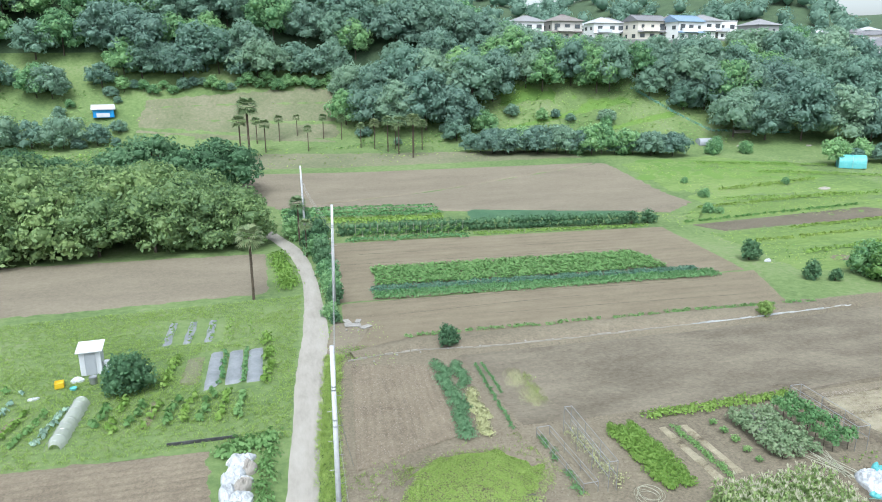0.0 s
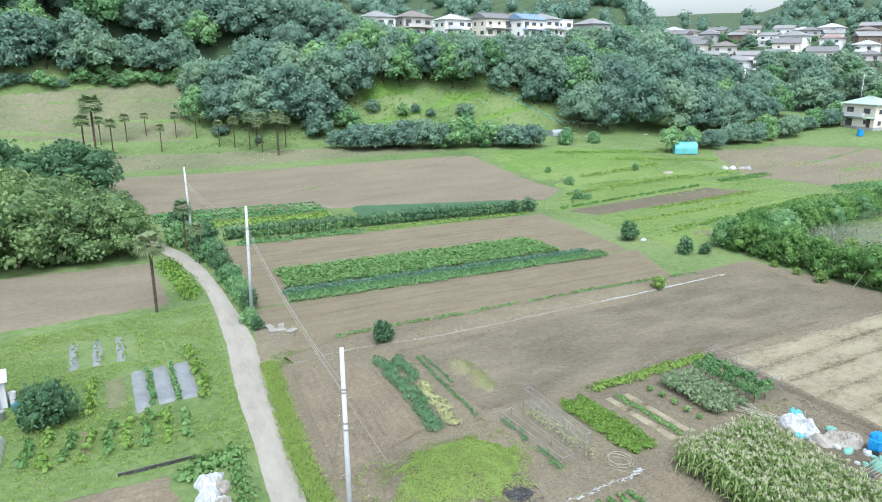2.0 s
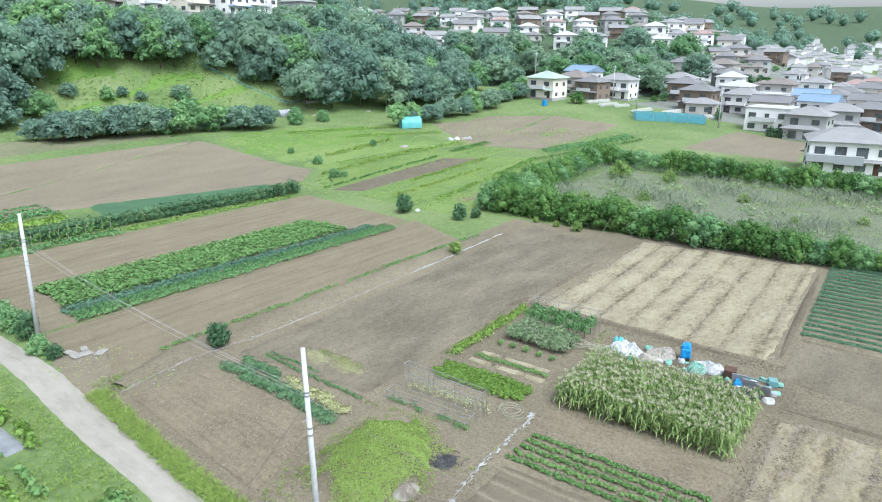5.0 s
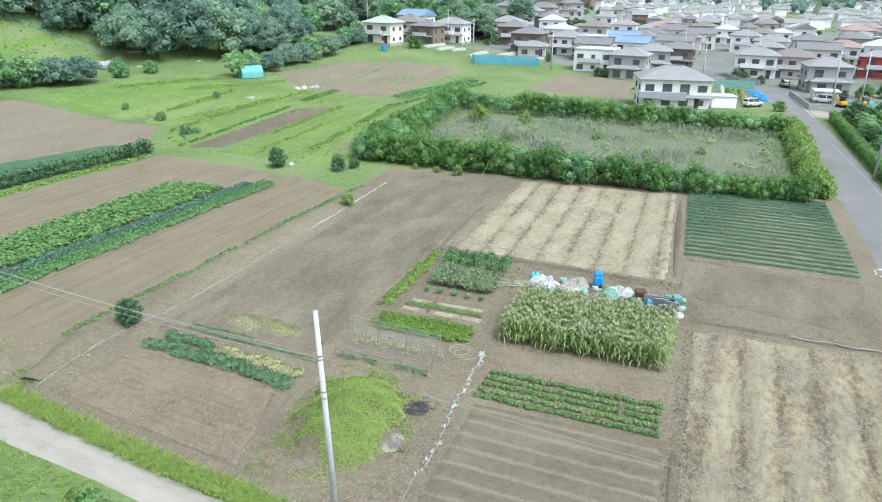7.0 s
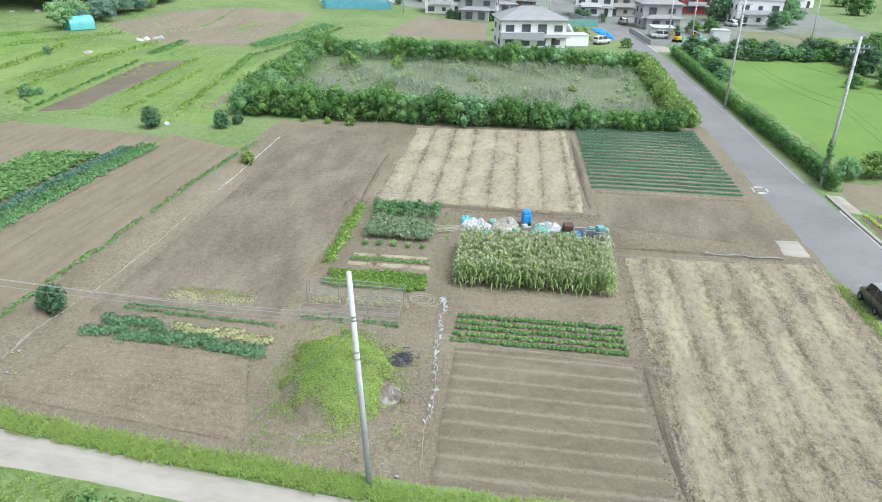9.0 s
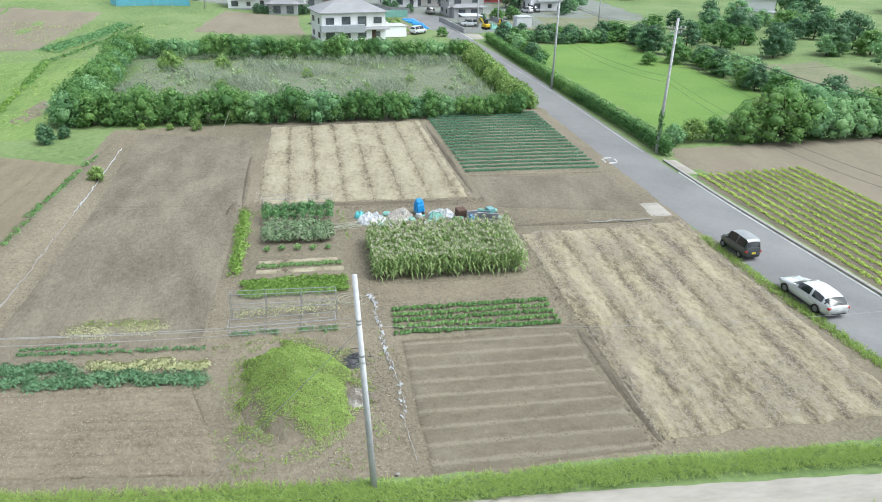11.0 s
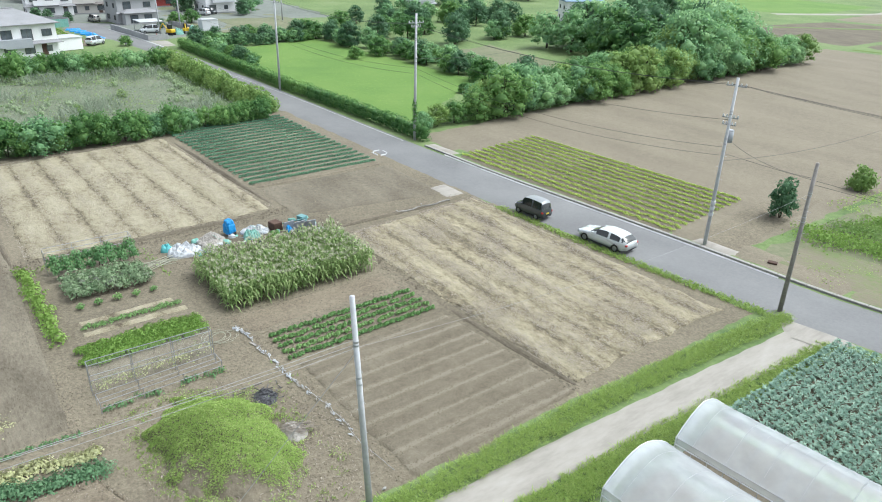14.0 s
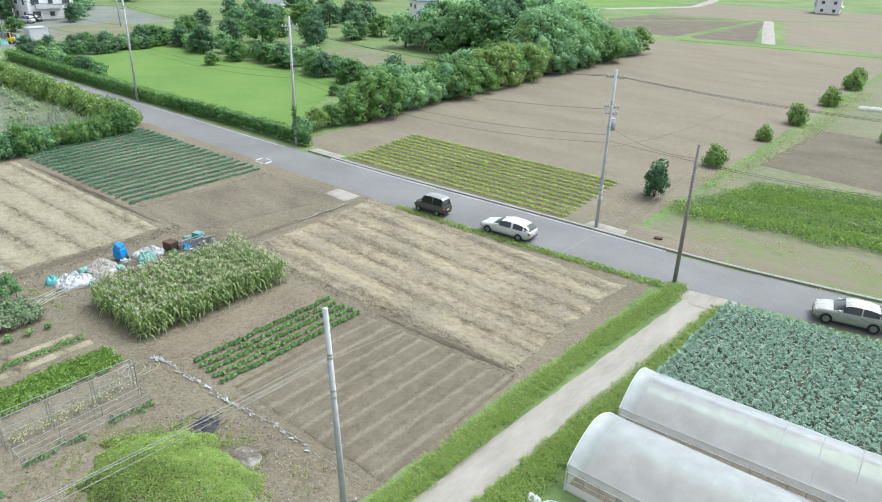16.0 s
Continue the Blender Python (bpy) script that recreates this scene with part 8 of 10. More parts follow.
clods("soil_clods", in_quad([(35.2, 16.6), (36.8, 16.6), (37.0, 39), (35.2, 39)]), (35, 16, 38, 40), 1500, 0.1, SOIL_DARK, "dark turned clods along the straw field", 407, 0.07)
clods("soil_clods", in_quad([(2.7, 14.2), (28.6, 14.6), (28.6, 16.2), (2.7, 15.8)]), (2, 14, 29, 17), 1800, 0.07, SOIL_DARK, "dark clods in the furrow between the plots", 408, 0.07)
scatter("furrow_litter", in_quad([(3.7, 35.8), (10.7, 38.2), (11.2, 49.3), (5.2, 50.8)]), (3.4, 35.4, 11.6, 51), 4200, 0.1, 0.2, 0.06, STRAWBITS, "dry plant litter turned into the furrowed field", 76, 0.2, 0.4, category="litter")
scatter("corner_weeds", lambda x, y: max(0.0, 1.1 - math.hypot((x - 6.0) / 2.2, (y - 52.9) / 1.5)), (3.6, 51, 8.6, 55), 2600, 0.05, 0.2, 0.07, HERB, "lime-green weeds at the field corner", 77, 0.45, 0.5)
for x0, y0, x1, y1, w in ((9.6, 65.3, 47.5, 63.6, 0.28), (11, 61.3, 30, 62.2, 0.2), (20, 59.3, 46, 58.4, 0.16), (8, 79.3, 44, 78.2, 0.22), (10, 83.6, 46, 82.5, 0.18)):
    band("wheel_furrow", [(x0, y0), ((x0 + x1) / 2, (y0 + y1) / 2 + 0.15), (x1, y1)], [w] * 3, SOIL_DARK, "thin dark wheel furrow in the dry soil", 0.075, "furrow", 0.06, across=2, step=0.8)


# ---- crop frames ----
def crop_frame(x0, y0, x1, y1, w, h, n, label, net=True, ridge=False):
    """Pipe frame over a bed, from (x0,y0) to (x1,y1); w across."""
    e = tagged(new("crop_frame"), label, "crop frame")
    d = Vector((x1 - x0, y1 - y0, 0))
    s = Vector((-d.y, d.x, 0)).normalized() * w / 2
    tops = []
    for k in range(n):
        c = Vector((x0, y0, 0)) + d * k / (n - 1)
        for sg in (-1, 1):
            bm = bmesh.new()
            lean = Vector((0, 0, 0)) if not ridge else -s * sg * 0.95
            rod(bm, c + s * sg - Vector((0, 0, 0.1)), c + s * sg + lean + Vector((0, 0, h)), 0.02, 0.02, 6)
            part("post", bm, STEEL, e)
        tops.append(c)
    lv = (h,) if ridge else (h, h * 0.5)
    for z in lv:
        for sg in ((0,) if ridge else (-1, 1)):
            bm = bmesh.new()
            rod(bm, tops[0] + s * sg + Vector((0, 0, z)), tops[-1] + s * sg + Vector((0, 0, z)), 0.018, 0.018, 6)
            part("rail", bm, STEEL, e)
    if not ridge:
        for c in (tops[0], tops[-1]):
            bm = bmesh.new()
            rod(bm, c - s + Vector((0, 0, h)), c + s + Vector((0, 0, h)), 0.018, 0.018, 6)
            part("rail", bm, STEEL, e)
    if net:
        V, Fc = [], []
        q = 14
        for sg in (-1, 1):
            b = len(V)
            for i in range(q + 1):
                for j in range(5):
                    f = j / 4
                    p = tops[0] + d * i / q + s * sg * (1 - 0.95 * f if ridge else 1) + Vector((0, 0, 0.05 + (h - 0.05) * f))
                    p += Vector((noise.noise(p * 1.3), noise.noise(p * 1.3 + Vector((5, 5, 5))), -abs(noise.noise(p)) * 0.3)) * 0.06
                    V.append(p)
            Fc += [(b + i * 5 + j, b + (i + 1) * 5 + j, b + (i + 1) * 5 + j + 1, b + i * 5 + j + 1) for i in range(q) for j in range(4)]
        o = obj("netting", V, Fc, NETTING, e, "loose white netting")
        o.visible_shadow = False
    return e


crop_frame(17.35, 30.5, 17.5, 37.0, 0.5, 1.9, 4, "tall pipe frame with white netting over a bean bed", True)
crop_frame(16.1, 30.6, 15.85, 37.0, 0.9, 0.7, 4, "low white pipe frame over a vegetable bed", False)
strip_plants("netted_beans", 17.9, 30.6, 17.5, 36.8, 0.9, 0.7, 20, 0.06, PALEROW, "sparse pale bean plants under netting", 260, per=30)
strip_plants("framed_seedlings", 15.6, 30.6, 15.6, 36.8, 0.5, 0.25, 24, 0.06, TARO, "row of green seedlings under the low frame", 261, per=30, gap=0.3)
crop_frame(34.2, 30.6, 34.2, 36.4, 0.9, 1.7, 4, "thin stake frame for tomatoes", False)
bm = bmesh.new()
tube(bm, [(19.1 + (0.62 + 0.25 * noise.noise((k * 0.05, 1, 0))) * math.cos(k * 0.33) * (1 + 0.25 * math.sin(k * 0.07)) + 0.2 * math.sin(k * 0.05), 29.5 + (0.75 + 0.3 * noise.noise((k * 0.05, 5, 0))) * math.sin(k * 0.33) + 0.3 * math.sin(k * 0.045), 0.09 + 0.03 * noise.noise((k * 0.3, 0, 4))) for k in range(110)], 0.011, 5)
tagged(part("hose_coil", bm, BAMBOO), "loose coil of pale hose on the ground", "hose")


# ---- heap of scrap behind the maize ----
def crumple(name, x, y, z, rx, ry, h, mat, label, category, seed, rough=0.5):
    return heap(name, x, y, rx, ry, h, mat, label, category, seed, rough, 22, 0.55, seed * 13, z, 2.6, True)


crumple("crumpled_film", 32.2, 27.3, 0.03, 1.35, 1.0, 0.85, WHITEPLASTIC, "heap of crumpled clear and white plastic film", "plastic heap", 21, 0.7)
crumple("net_bundle", 33.3, 28.3, 0.03, 0.5, 0.4, 0.8, TEAL, "bundle of turquoise sheet beside the plastic", "sheet bundle", 22)
crumple("net_bundle", 31.2, 26.5, 0.03, 0.3, 0.22, 0.35, TEAL, "small turquoise sheet scrap", "sheet bundle", 23)
crumple("crumpled_sheet", 33.2, 24.9, 0.03, 1.15, 1.1, 0.6, BEIGESHEET, "heap of dirty beige sheeting and sacks", "sheet heap", 24, 0.6)
crumple("crumpled_sheet", 31.9, 25.4, 0.03, 0.7, 0.8, 0.4, BEIGESHEET, "low heap of beige sheeting", "sheet heap", 25, 0.6)
crumple("crumpled_sheet", 33.1, 21.3, 0.03, 0.95, 1.2, 0.5, WHITEPLASTIC, "heap of dirty white sheeting", "sheet heap", 26, 0.7)
crumple("crumpled_net", 32.2, 21.9, 0.05, 0.55, 0.7, 0.75, GREENNET, "pile of pale green crop netting", "net", 27, 0.6)
crumple("scrap_sheet", 31.0, 18.0, 0.03, 0.75, 1.0, 0.4, BLACKSHEET, "heap of torn black plastic mulch", "plastic heap", 28, 0.8)
crumple("white_bag", 30.7, 16.7, 0.03, 0.5, 0.42, 0.3, WHITEPLASTIC, "flat white plastic bags on the ground", "plastic bag", 29)
crumple("blue_scrap", 31.6, 18.9, 0.03, 0.28, 0.3, 0.7, BLUE, "crumpled blue plastic sheet", "sheet bundle", 30)
crumple("weed_tuft", 31.6, 20.3, 0.03, 0.5, 0.5, 0.5, HEDGE, "tuft of weeds between the scrap", "weeds", 31)


def blue_cover():
    e = thing("covered_machine", 33.6, 23.2, "small machine wrapped in a bright blue tarpaulin", "covered machine", rz=15)
    bm = bmesh.new()
    box(bm, -0.4, 0.4, -0.35, 0.35, 0.12, 1.0, 0.06)
    box(bm, -0.3, 0.35, -0.3, 0.3, 0.9, 1.35, 0.1)
    bmesh.ops.subdivide_edges(bm, edges=bm.edges, cuts=2, use_grid_fill=True)
    for v in bm.verts:
        v.co += Vector((noise.noise(v.co * 3), noise.noise(v.co * 3 + Vector((3, 1, 2))), noise.noise(v.co * 3 + Vector((8, 4, 1))))) * 0.09
    part("tarpaulin", bm, BLUE, e)
    bm = bmesh.new()
    rod(bm, (-0.3, -0.32, 0.16), (-0.3, 0.32, 0.16), 0.16, 0.16, 12)
    part("wheel", bm, RUBBER, e, "black rubber wheels")


blue_cover()


def scrap_boards():
    bm = bmesh.new()
    box(bm, -1.0, 1.0, -0.03, 0.03, 0.0, 0.75, 0.01)
    o = part("teal_board", bm, TEALBOARD)
    o.matrix_basis = pose(32.7, 18.1, 0.35, -62, 0, 92)
    tagged(o, "dull teal panel lying over the scrap", "board")
    for x, y, rz, tilt in ((31.6, 18.1, 95, -20), (31.5, 17.2, 85, -28), (31.9, 18.9, 100, -15)):
        bm = bmesh.new()
        box(bm, -0.5, 0.5, -0.025, 0.025, 0.0, 0.85, 0.01)
        o = part("grey_board", bm, GREYBOARD)
        o.matrix_basis = pose(x, y, 0.08, tilt, 0, rz)
        tagged(o, "grey panel leaning in the scrap heap", "board", "grey boards")
    bm = bmesh.new()
    box(bm, -0.45, 0.45, -0.4, 0.4, 0.03, 0.75, 0.04)
    o = part("rusty_tank", bm, RUST)
    o.matrix_basis = pose(32.6, 19.7, 0, 0, 0, 10)
    tagged(o, "rusty brown metal box in the scrap heap", "metal box")
    bm = bmesh.new()
    box(bm, -0.35, 0.35, -0.3, 0.3, 0.03, 0.5, 0.03)
    o = part("crate", bm, TEALBOARD)
    o.matrix_basis = pose(33.2, 17.0, 0, 0, 0, 20)
    tagged(o, "dull teal plastic crate", "crate")
    r = random.Random(17)
    for k in range(14):
        bm = bmesh.new()
        L = r.uniform(2.0, 3.2)
        a = radians(r.uniform(65, 118))
        cx, cy = 31.2 + r.uniform(-0.6, 0.6), 29.4 + r.uniform(-0.5, 0.5)
        rod(bm, (cx - L / 2 * math.cos(a), cy - L / 2 * math.sin(a), 0.06 + 0.02 * k), (cx + L / 2 * math.cos(a), cy + L / 2 * math.sin(a), 0.08 + 0.02 * k), 0.022, 0.016, 6)
        tagged(part("bamboo_pole", bm, BAMBOO), "pale bamboo pole in a loose pile", "pole", "bamboo poles")
    for k in range(6):
        bm = bmesh.new()
        rod(bm, (30.6 + 0.1 * k, 22.4 - 0.2 * k, 0.06), (32.4 + 0.1 * k, 22.1 - 0.25 * k, 0.7), 0.016, 0.014, 5)
        tagged(part("thin_stake", bm, BAMBOO), "thin stake leaning on the net pile", "stake", "thin stakes")


scrap_boards()


def small_scrap():
    """Torn sheets, bags and net ends lying over the scrap heap."""
    r = random.Random(19)
    for k in range(42):
        x, y = 32.3 + r.gauss(0, 0.75), r.uniform(16.3, 28.4)
        mat = r.choice((WHITEPLASTIC, WHITEPLASTIC, BEIGESHEET, GREYBOARD, GREENNET, TEALBOARD, BLACKSHEET))
        heap("sheet_piece", x, y, r.uniform(0.12, 0.4), r.uniform(0.1, 0.3), r.uniform(0.08, 0.3), mat, "torn piece of sheeting in the scrap heap", "plastic scrap", 50 + k, 0.8, 6, 0.5, r.uniform(0, 180), r.uniform(0.03, 0.2), 5.0, True)["group"] = "sheet pieces"
    for k in range(18):
        bm = bmesh.new()
        x, y, a = 32.3 + r.gauss(0, 0.8), r.uniform(16.5, 28), r.uniform(0, 3.14)
        L = r.uniform(0.5, 1.4)
        rod(bm, (x, y, 0.1), (x + L * math.cos(a), y + L * math.sin(a), 0.12 + r.uniform(0, 0.5)), 0.018, 0.014, 5)
        tagged(part("thin_rod", bm, r.choice((BAMBOO, STEEL, GREENNET))), "thin rod lying in the scrap heap", "rod", "thin rods")


small_scrap()
heap("trodden_earth", 32, 22.5, 2.4, 6.6, 0.06, SOIL_DARK, "dark trodden earth under the scrap heap", "earth", 33, 0.5, 16)


# ---- vehicles ----
def car_paint(name, c, rough=0.22, metal=0.3):
    m, nd, ln, bs = nodes_of(name)
    bs.inputs["Base Color"].default_value = (*c, 1)
    bs.inputs["Roughness"].default_value = rough
    bs.inputs["Metallic"].default_value = metal
    bs.inputs["Coat Weight"].default_value = 0.6
    n = nd.new("ShaderNodeTexNoise")
    n.inputs["Scale"].default_value = 3
    r = nd.new("ShaderNodeMapRange")
    r.inputs["To Min"].default_value = rough * 0.8
    r.inputs["To Max"].default_value = rough * 1.5
    ln.new(n.outputs["Fac"], r.inputs["Value"])
    ln.new(r.outputs["Result"], bs.inputs["Roughness"])
    return m


def loft(sections):
    """Skin over rings of points, closed at both ends."""
    bm = bmesh.new()
    rings = [[bm.verts.new(p) for p in s] for s in sections]
    n = len(rings[0])
    for a, b in zip(rings[:-1], rings[1:]):
        for k in range(n):
            bm.faces.new((a[k], a[(k + 1) % n], b[(k + 1) % n], b[k]))
    bm.faces.new(rings[0][::-1])
    bm.faces.new(rings[-1])
    return bm


def car(label, L, W, keys, cab, paint, roofpaint, wheel_r, name="car", plate=(0.75, 0.75, 0.72), rz=0.0, pos=(0, 0)):
    """A car along x, front at +x. keys: rows of share of length, belt height, roof height. cab: shares of windscreen foot, roof front, roof rear, rear window foot."""
    e = thing(name, pos[0], pos[1], label, "car", z=0.07, rz=rz)
    n = 48
    F = np.linspace(0, 1, n + 1)
    kf = np.array([k[0] for k in keys])
    B, R = np.interp(F, kf, [k[1] for k in keys]), np.interp(F, kf, [k[2] for k in keys])
    for arr in (B, R):
        arr[1:-1] = (arr[:-2] + 2 * arr[1:-1] + arr[2:]) / 4
        arr[1:-1] = (arr[:-2] + 2 * arr[1:-1] + arr[2:]) / 4
    rings = []
    for f, b, t in zip(F, B, R):
        x = (0.5 - f) * L
        end = min(f, 1 - f)
        w = W / 2 * (0.70 + 0.30 * math.sqrt(sstep(-0.03, 0.16, end)))
        z0 = 0.22 + 0.14 * (1 - sstep(0, 0.1, end))
        q = min(1.0, max(0.0, (t - b) / 0.25))
        half = [(0, z0), (w * 0.88, z0), (w * 0.97, z0 + 0.1), (w, z0 + 0.28), (w * 0.985, b - 0.16), (w * 0.93, b - 0.02), (w * (0.93 - 0.1 * q - 0.1 * (1 - q)), b + (t - b) * 0.5), (w * (0.70 + 0.04 * q), t - 0.035 * q), (w * 0.36, t + 0.015), (0, t + 0.025)]
        rings.append([(x, y, z) for y, z in half] + [(x, -y, z) for y, z in half[-2:0:-1]])
    m = len(rings[0])
    V = [p for s in rings for p in s]
    Fc, glass, roof = [], [], []
    a, b, c, d = cab
    mid = (b + c) / 2
    for i in range(n):
        f = (F[i] + F[i + 1]) / 2
        for k in range(m):
            fc = (i * m + k, i * m + (k + 1) % m, (i + 1) * m + (k + 1) % m, (i + 1) * m + k)
            kk = k if k < m / 2 else m - 1 - k
            side = kk in (5, 6)
            top = kk in (7, 8)
            if side and b - 0.02 < f < d - 0.05 and abs(f - mid) > 0.012 and abs(f - (c * 0.75 + d * 0.25) + 0.02) > 0.012:
                glass.append(fc)
            elif (top or kk == 6) and (a < f < b - 0.01 or c + 0.01 < f < d):
                glass.append(fc)
            elif top and b - 0.01 <= f <= c + 0.01:
                roof.append(fc)
            Fc.append(fc)
    Fc += [tuple(range(m))[::-1], tuple(n * m + k for k in range(m))]
    obj("body", V, Fc, paint, e, smooth=True)
    cen = Vector((0, 0, 0.9))

    def skin(nm, faces, mat, lab, off):
        used = sorted({v for f in faces for v in f})
        ix = {v: k for k, v in enumerate(used)}
        out = []
        for v in used:
            p = Vector(V[v])
            g = Vector((0.25 * (p.x - cen.x) / L, p.y / W, max(0.05, (p.z - 0.9)))).normalized()
            out.append(p + g * off)
        obj(nm, out, [tuple(ix[v] for v in f) for f in faces], mat, e, lab, True)

    skin("glazing", glass, GLASS, "dark tinted glass", 0.008)
    skin("roof_panel", roof, roofpaint, "", 0.006)
    ba, bd = float(np.interp(a, F, B)), float(np.interp(d, F, B))
    for sg in (-1, 1):
        bm = bmesh.new()
        box(bm, (0.5 - a) * L - 0.42, (0.5 - a) * L - 0.24, sg * W * 0.47 - 0.03, sg * W * 0.47 + sg * 0.16, ba + 0.0, ba + 0.13, 0.03)
        part("mirror", bm, paint, e)
        bm = bmesh.new()
        box(bm, L / 2 - 0.42, L / 2 - 0.10, sg * W * 0.375 - 0.10, sg * W * 0.375 + 0.10, B[3] - 0.16, B[3] - 0.03, 0.03)
        part("headlight", bm, CLEARLAMP, e, "clear headlight")
        bm = bmesh.new()
        box(bm, -L / 2 + 0.0, -L / 2 + 0.2, sg * W * 0.37 - 0.13, sg * W * 0.37 + 0.13, bd - 0.26, bd - 0.1, 0.03)
        part("tail_light", bm, REDLAMP, e, "red tail light")
        for fx in (0.5 - 0.185, -0.5 + 0.205):
            bm = bmesh.new()
            bmesh.ops.create_cone(bm, segments=24, radius1=wheel_r * 1.2, radius2=wheel_r * 1.16, depth=0.1, cap_ends=True, matrix=pose(fx * L, sg * (W / 2 - 0.043), wheel_r + 0.02, 90, 0, 0))
            bmesh.ops.delete(bm, geom=[v for v in bm.verts if v.co.z < 0.2], context="VERTS")
            part("wheel_arch", bm, RUBBER, e, "dark wheel arch")
            bm = bmesh.new()
            bmesh.ops.create_cone(bm, segments=22, radius1=wheel_r, radius2=wheel_r, depth=0.22, cap_ends=True, matrix=pose(fx * L, sg * (W / 2 - 0.085), wheel_r, 90, 0, 0))
            wh = part("wheel", bm, RUBBER, e, "black tyre")
            bm = bmesh.new()
            bmesh.ops.create_cone(bm, segments=10, radius1=wheel_r * 0.62, radius2=wheel_r * 0.62, depth=0.235, cap_ends=True, matrix=pose(fx * L, sg * (W / 2 - 0.085), wheel_r, 90, 0, 0))
            part("rim", bm, ALLOY, wh)
    bm = bmesh.new()
    box(bm, -L / 2 - 0.02, -L / 2 + 0.05, -0.17, 0.17, 0.56, 0.72, 0.005)
    part("number_plate", bm, plain("plate_" + name, plate, 0.5), e)
    bm = bmesh.new()
    box(bm, -L / 2 - 0.01, -L / 2 + 0.2, -W * 0.36, W * 0.36, 0.3, 0.42, 0.03)
    part("bumper_trim", bm, RUBBER, e)
    bm = bmesh.new()
    box(bm, L / 2 - 0.12, L / 2 + 0.01, -W * 0.28, W * 0.28, 0.34, 0.58, 0.03)
    part("front_grille", bm, RUBBER, e)
    return e


SILVER = car_paint("silver_white_paint", (0.5, 0.52, 0.54), 0.25, 0.2)
BLACKPAINT = car_paint("dark_grey_paint", (0.06, 0.068, 0.075), 0.2, 0.3)
CREAM = car_paint("pearl_beige_paint", (0.31, 0.305, 0.29), 0.25, 0.25)
PALEROOF = car_paint("pale_grey_roof_paint", (0.2, 0.21, 0.22), 0.35, 0.2)
car("silver white estate car parked on the road edge", 4.85, 1.86, [(0, 0.6, 0.6), (0.03, 0.70, 0.70), (0.12, 0.80, 0.80), (0.27, 0.93, 0.94), (0.44, 0.93, 1.36), (0.56, 0.94, 1.42), (0.76, 0.96, 1.39), (0.88, 0.97, 1.28), (0.975, 1.0, 1.02), (1.0, 0.82, 0.82)], (0.27, 0.42, 0.87, 0.97), SILVER, SILVER, 0.33, "estate_car", rz=5, pos=(15.4, -1.45))
car("small black box-shaped car with a pale roof", 3.4, 1.5, [(0, 0.7, 0.7), (0.03, 0.85, 0.85), (0.15, 0.96, 0.97), (0.2, 0.99, 1.02), (0.32, 1.0, 1.6), (0.5, 1.0, 1.68), (0.85, 1.02, 1.66), (0.93, 1.02, 1.6), (0.985, 1.02, 1.06), (1.0, 0.85, 0.85)], (0.19, 0.32, 0.93, 0.985), BLACKPAINT, PALEROOF, 0.28, "kei_car", (0.75, 0.6, 0.05), rz=4, pos=(23.35, -0.75))
car("pale beige sport utility car parked by the vegetable field", 4.55, 1.86, [(0, 0.7, 0.7), (0.03, 0.86, 0.86), (0.14, 0.99, 0.99), (0.26, 1.03, 1.04), (0.43, 1.05, 1.5), (0.55, 1.06, 1.56), (0.74, 1.1, 1.52), (0.86, 1.12, 1.4), (0.96, 1.12, 1.16), (1.0, 0.95, 0.95)], (0.26, 0.40, 0.83, 0.955), CREAM, CREAM, 0.37, "sport_utility_car", rz=13, pos=(-10.0, -5.2))


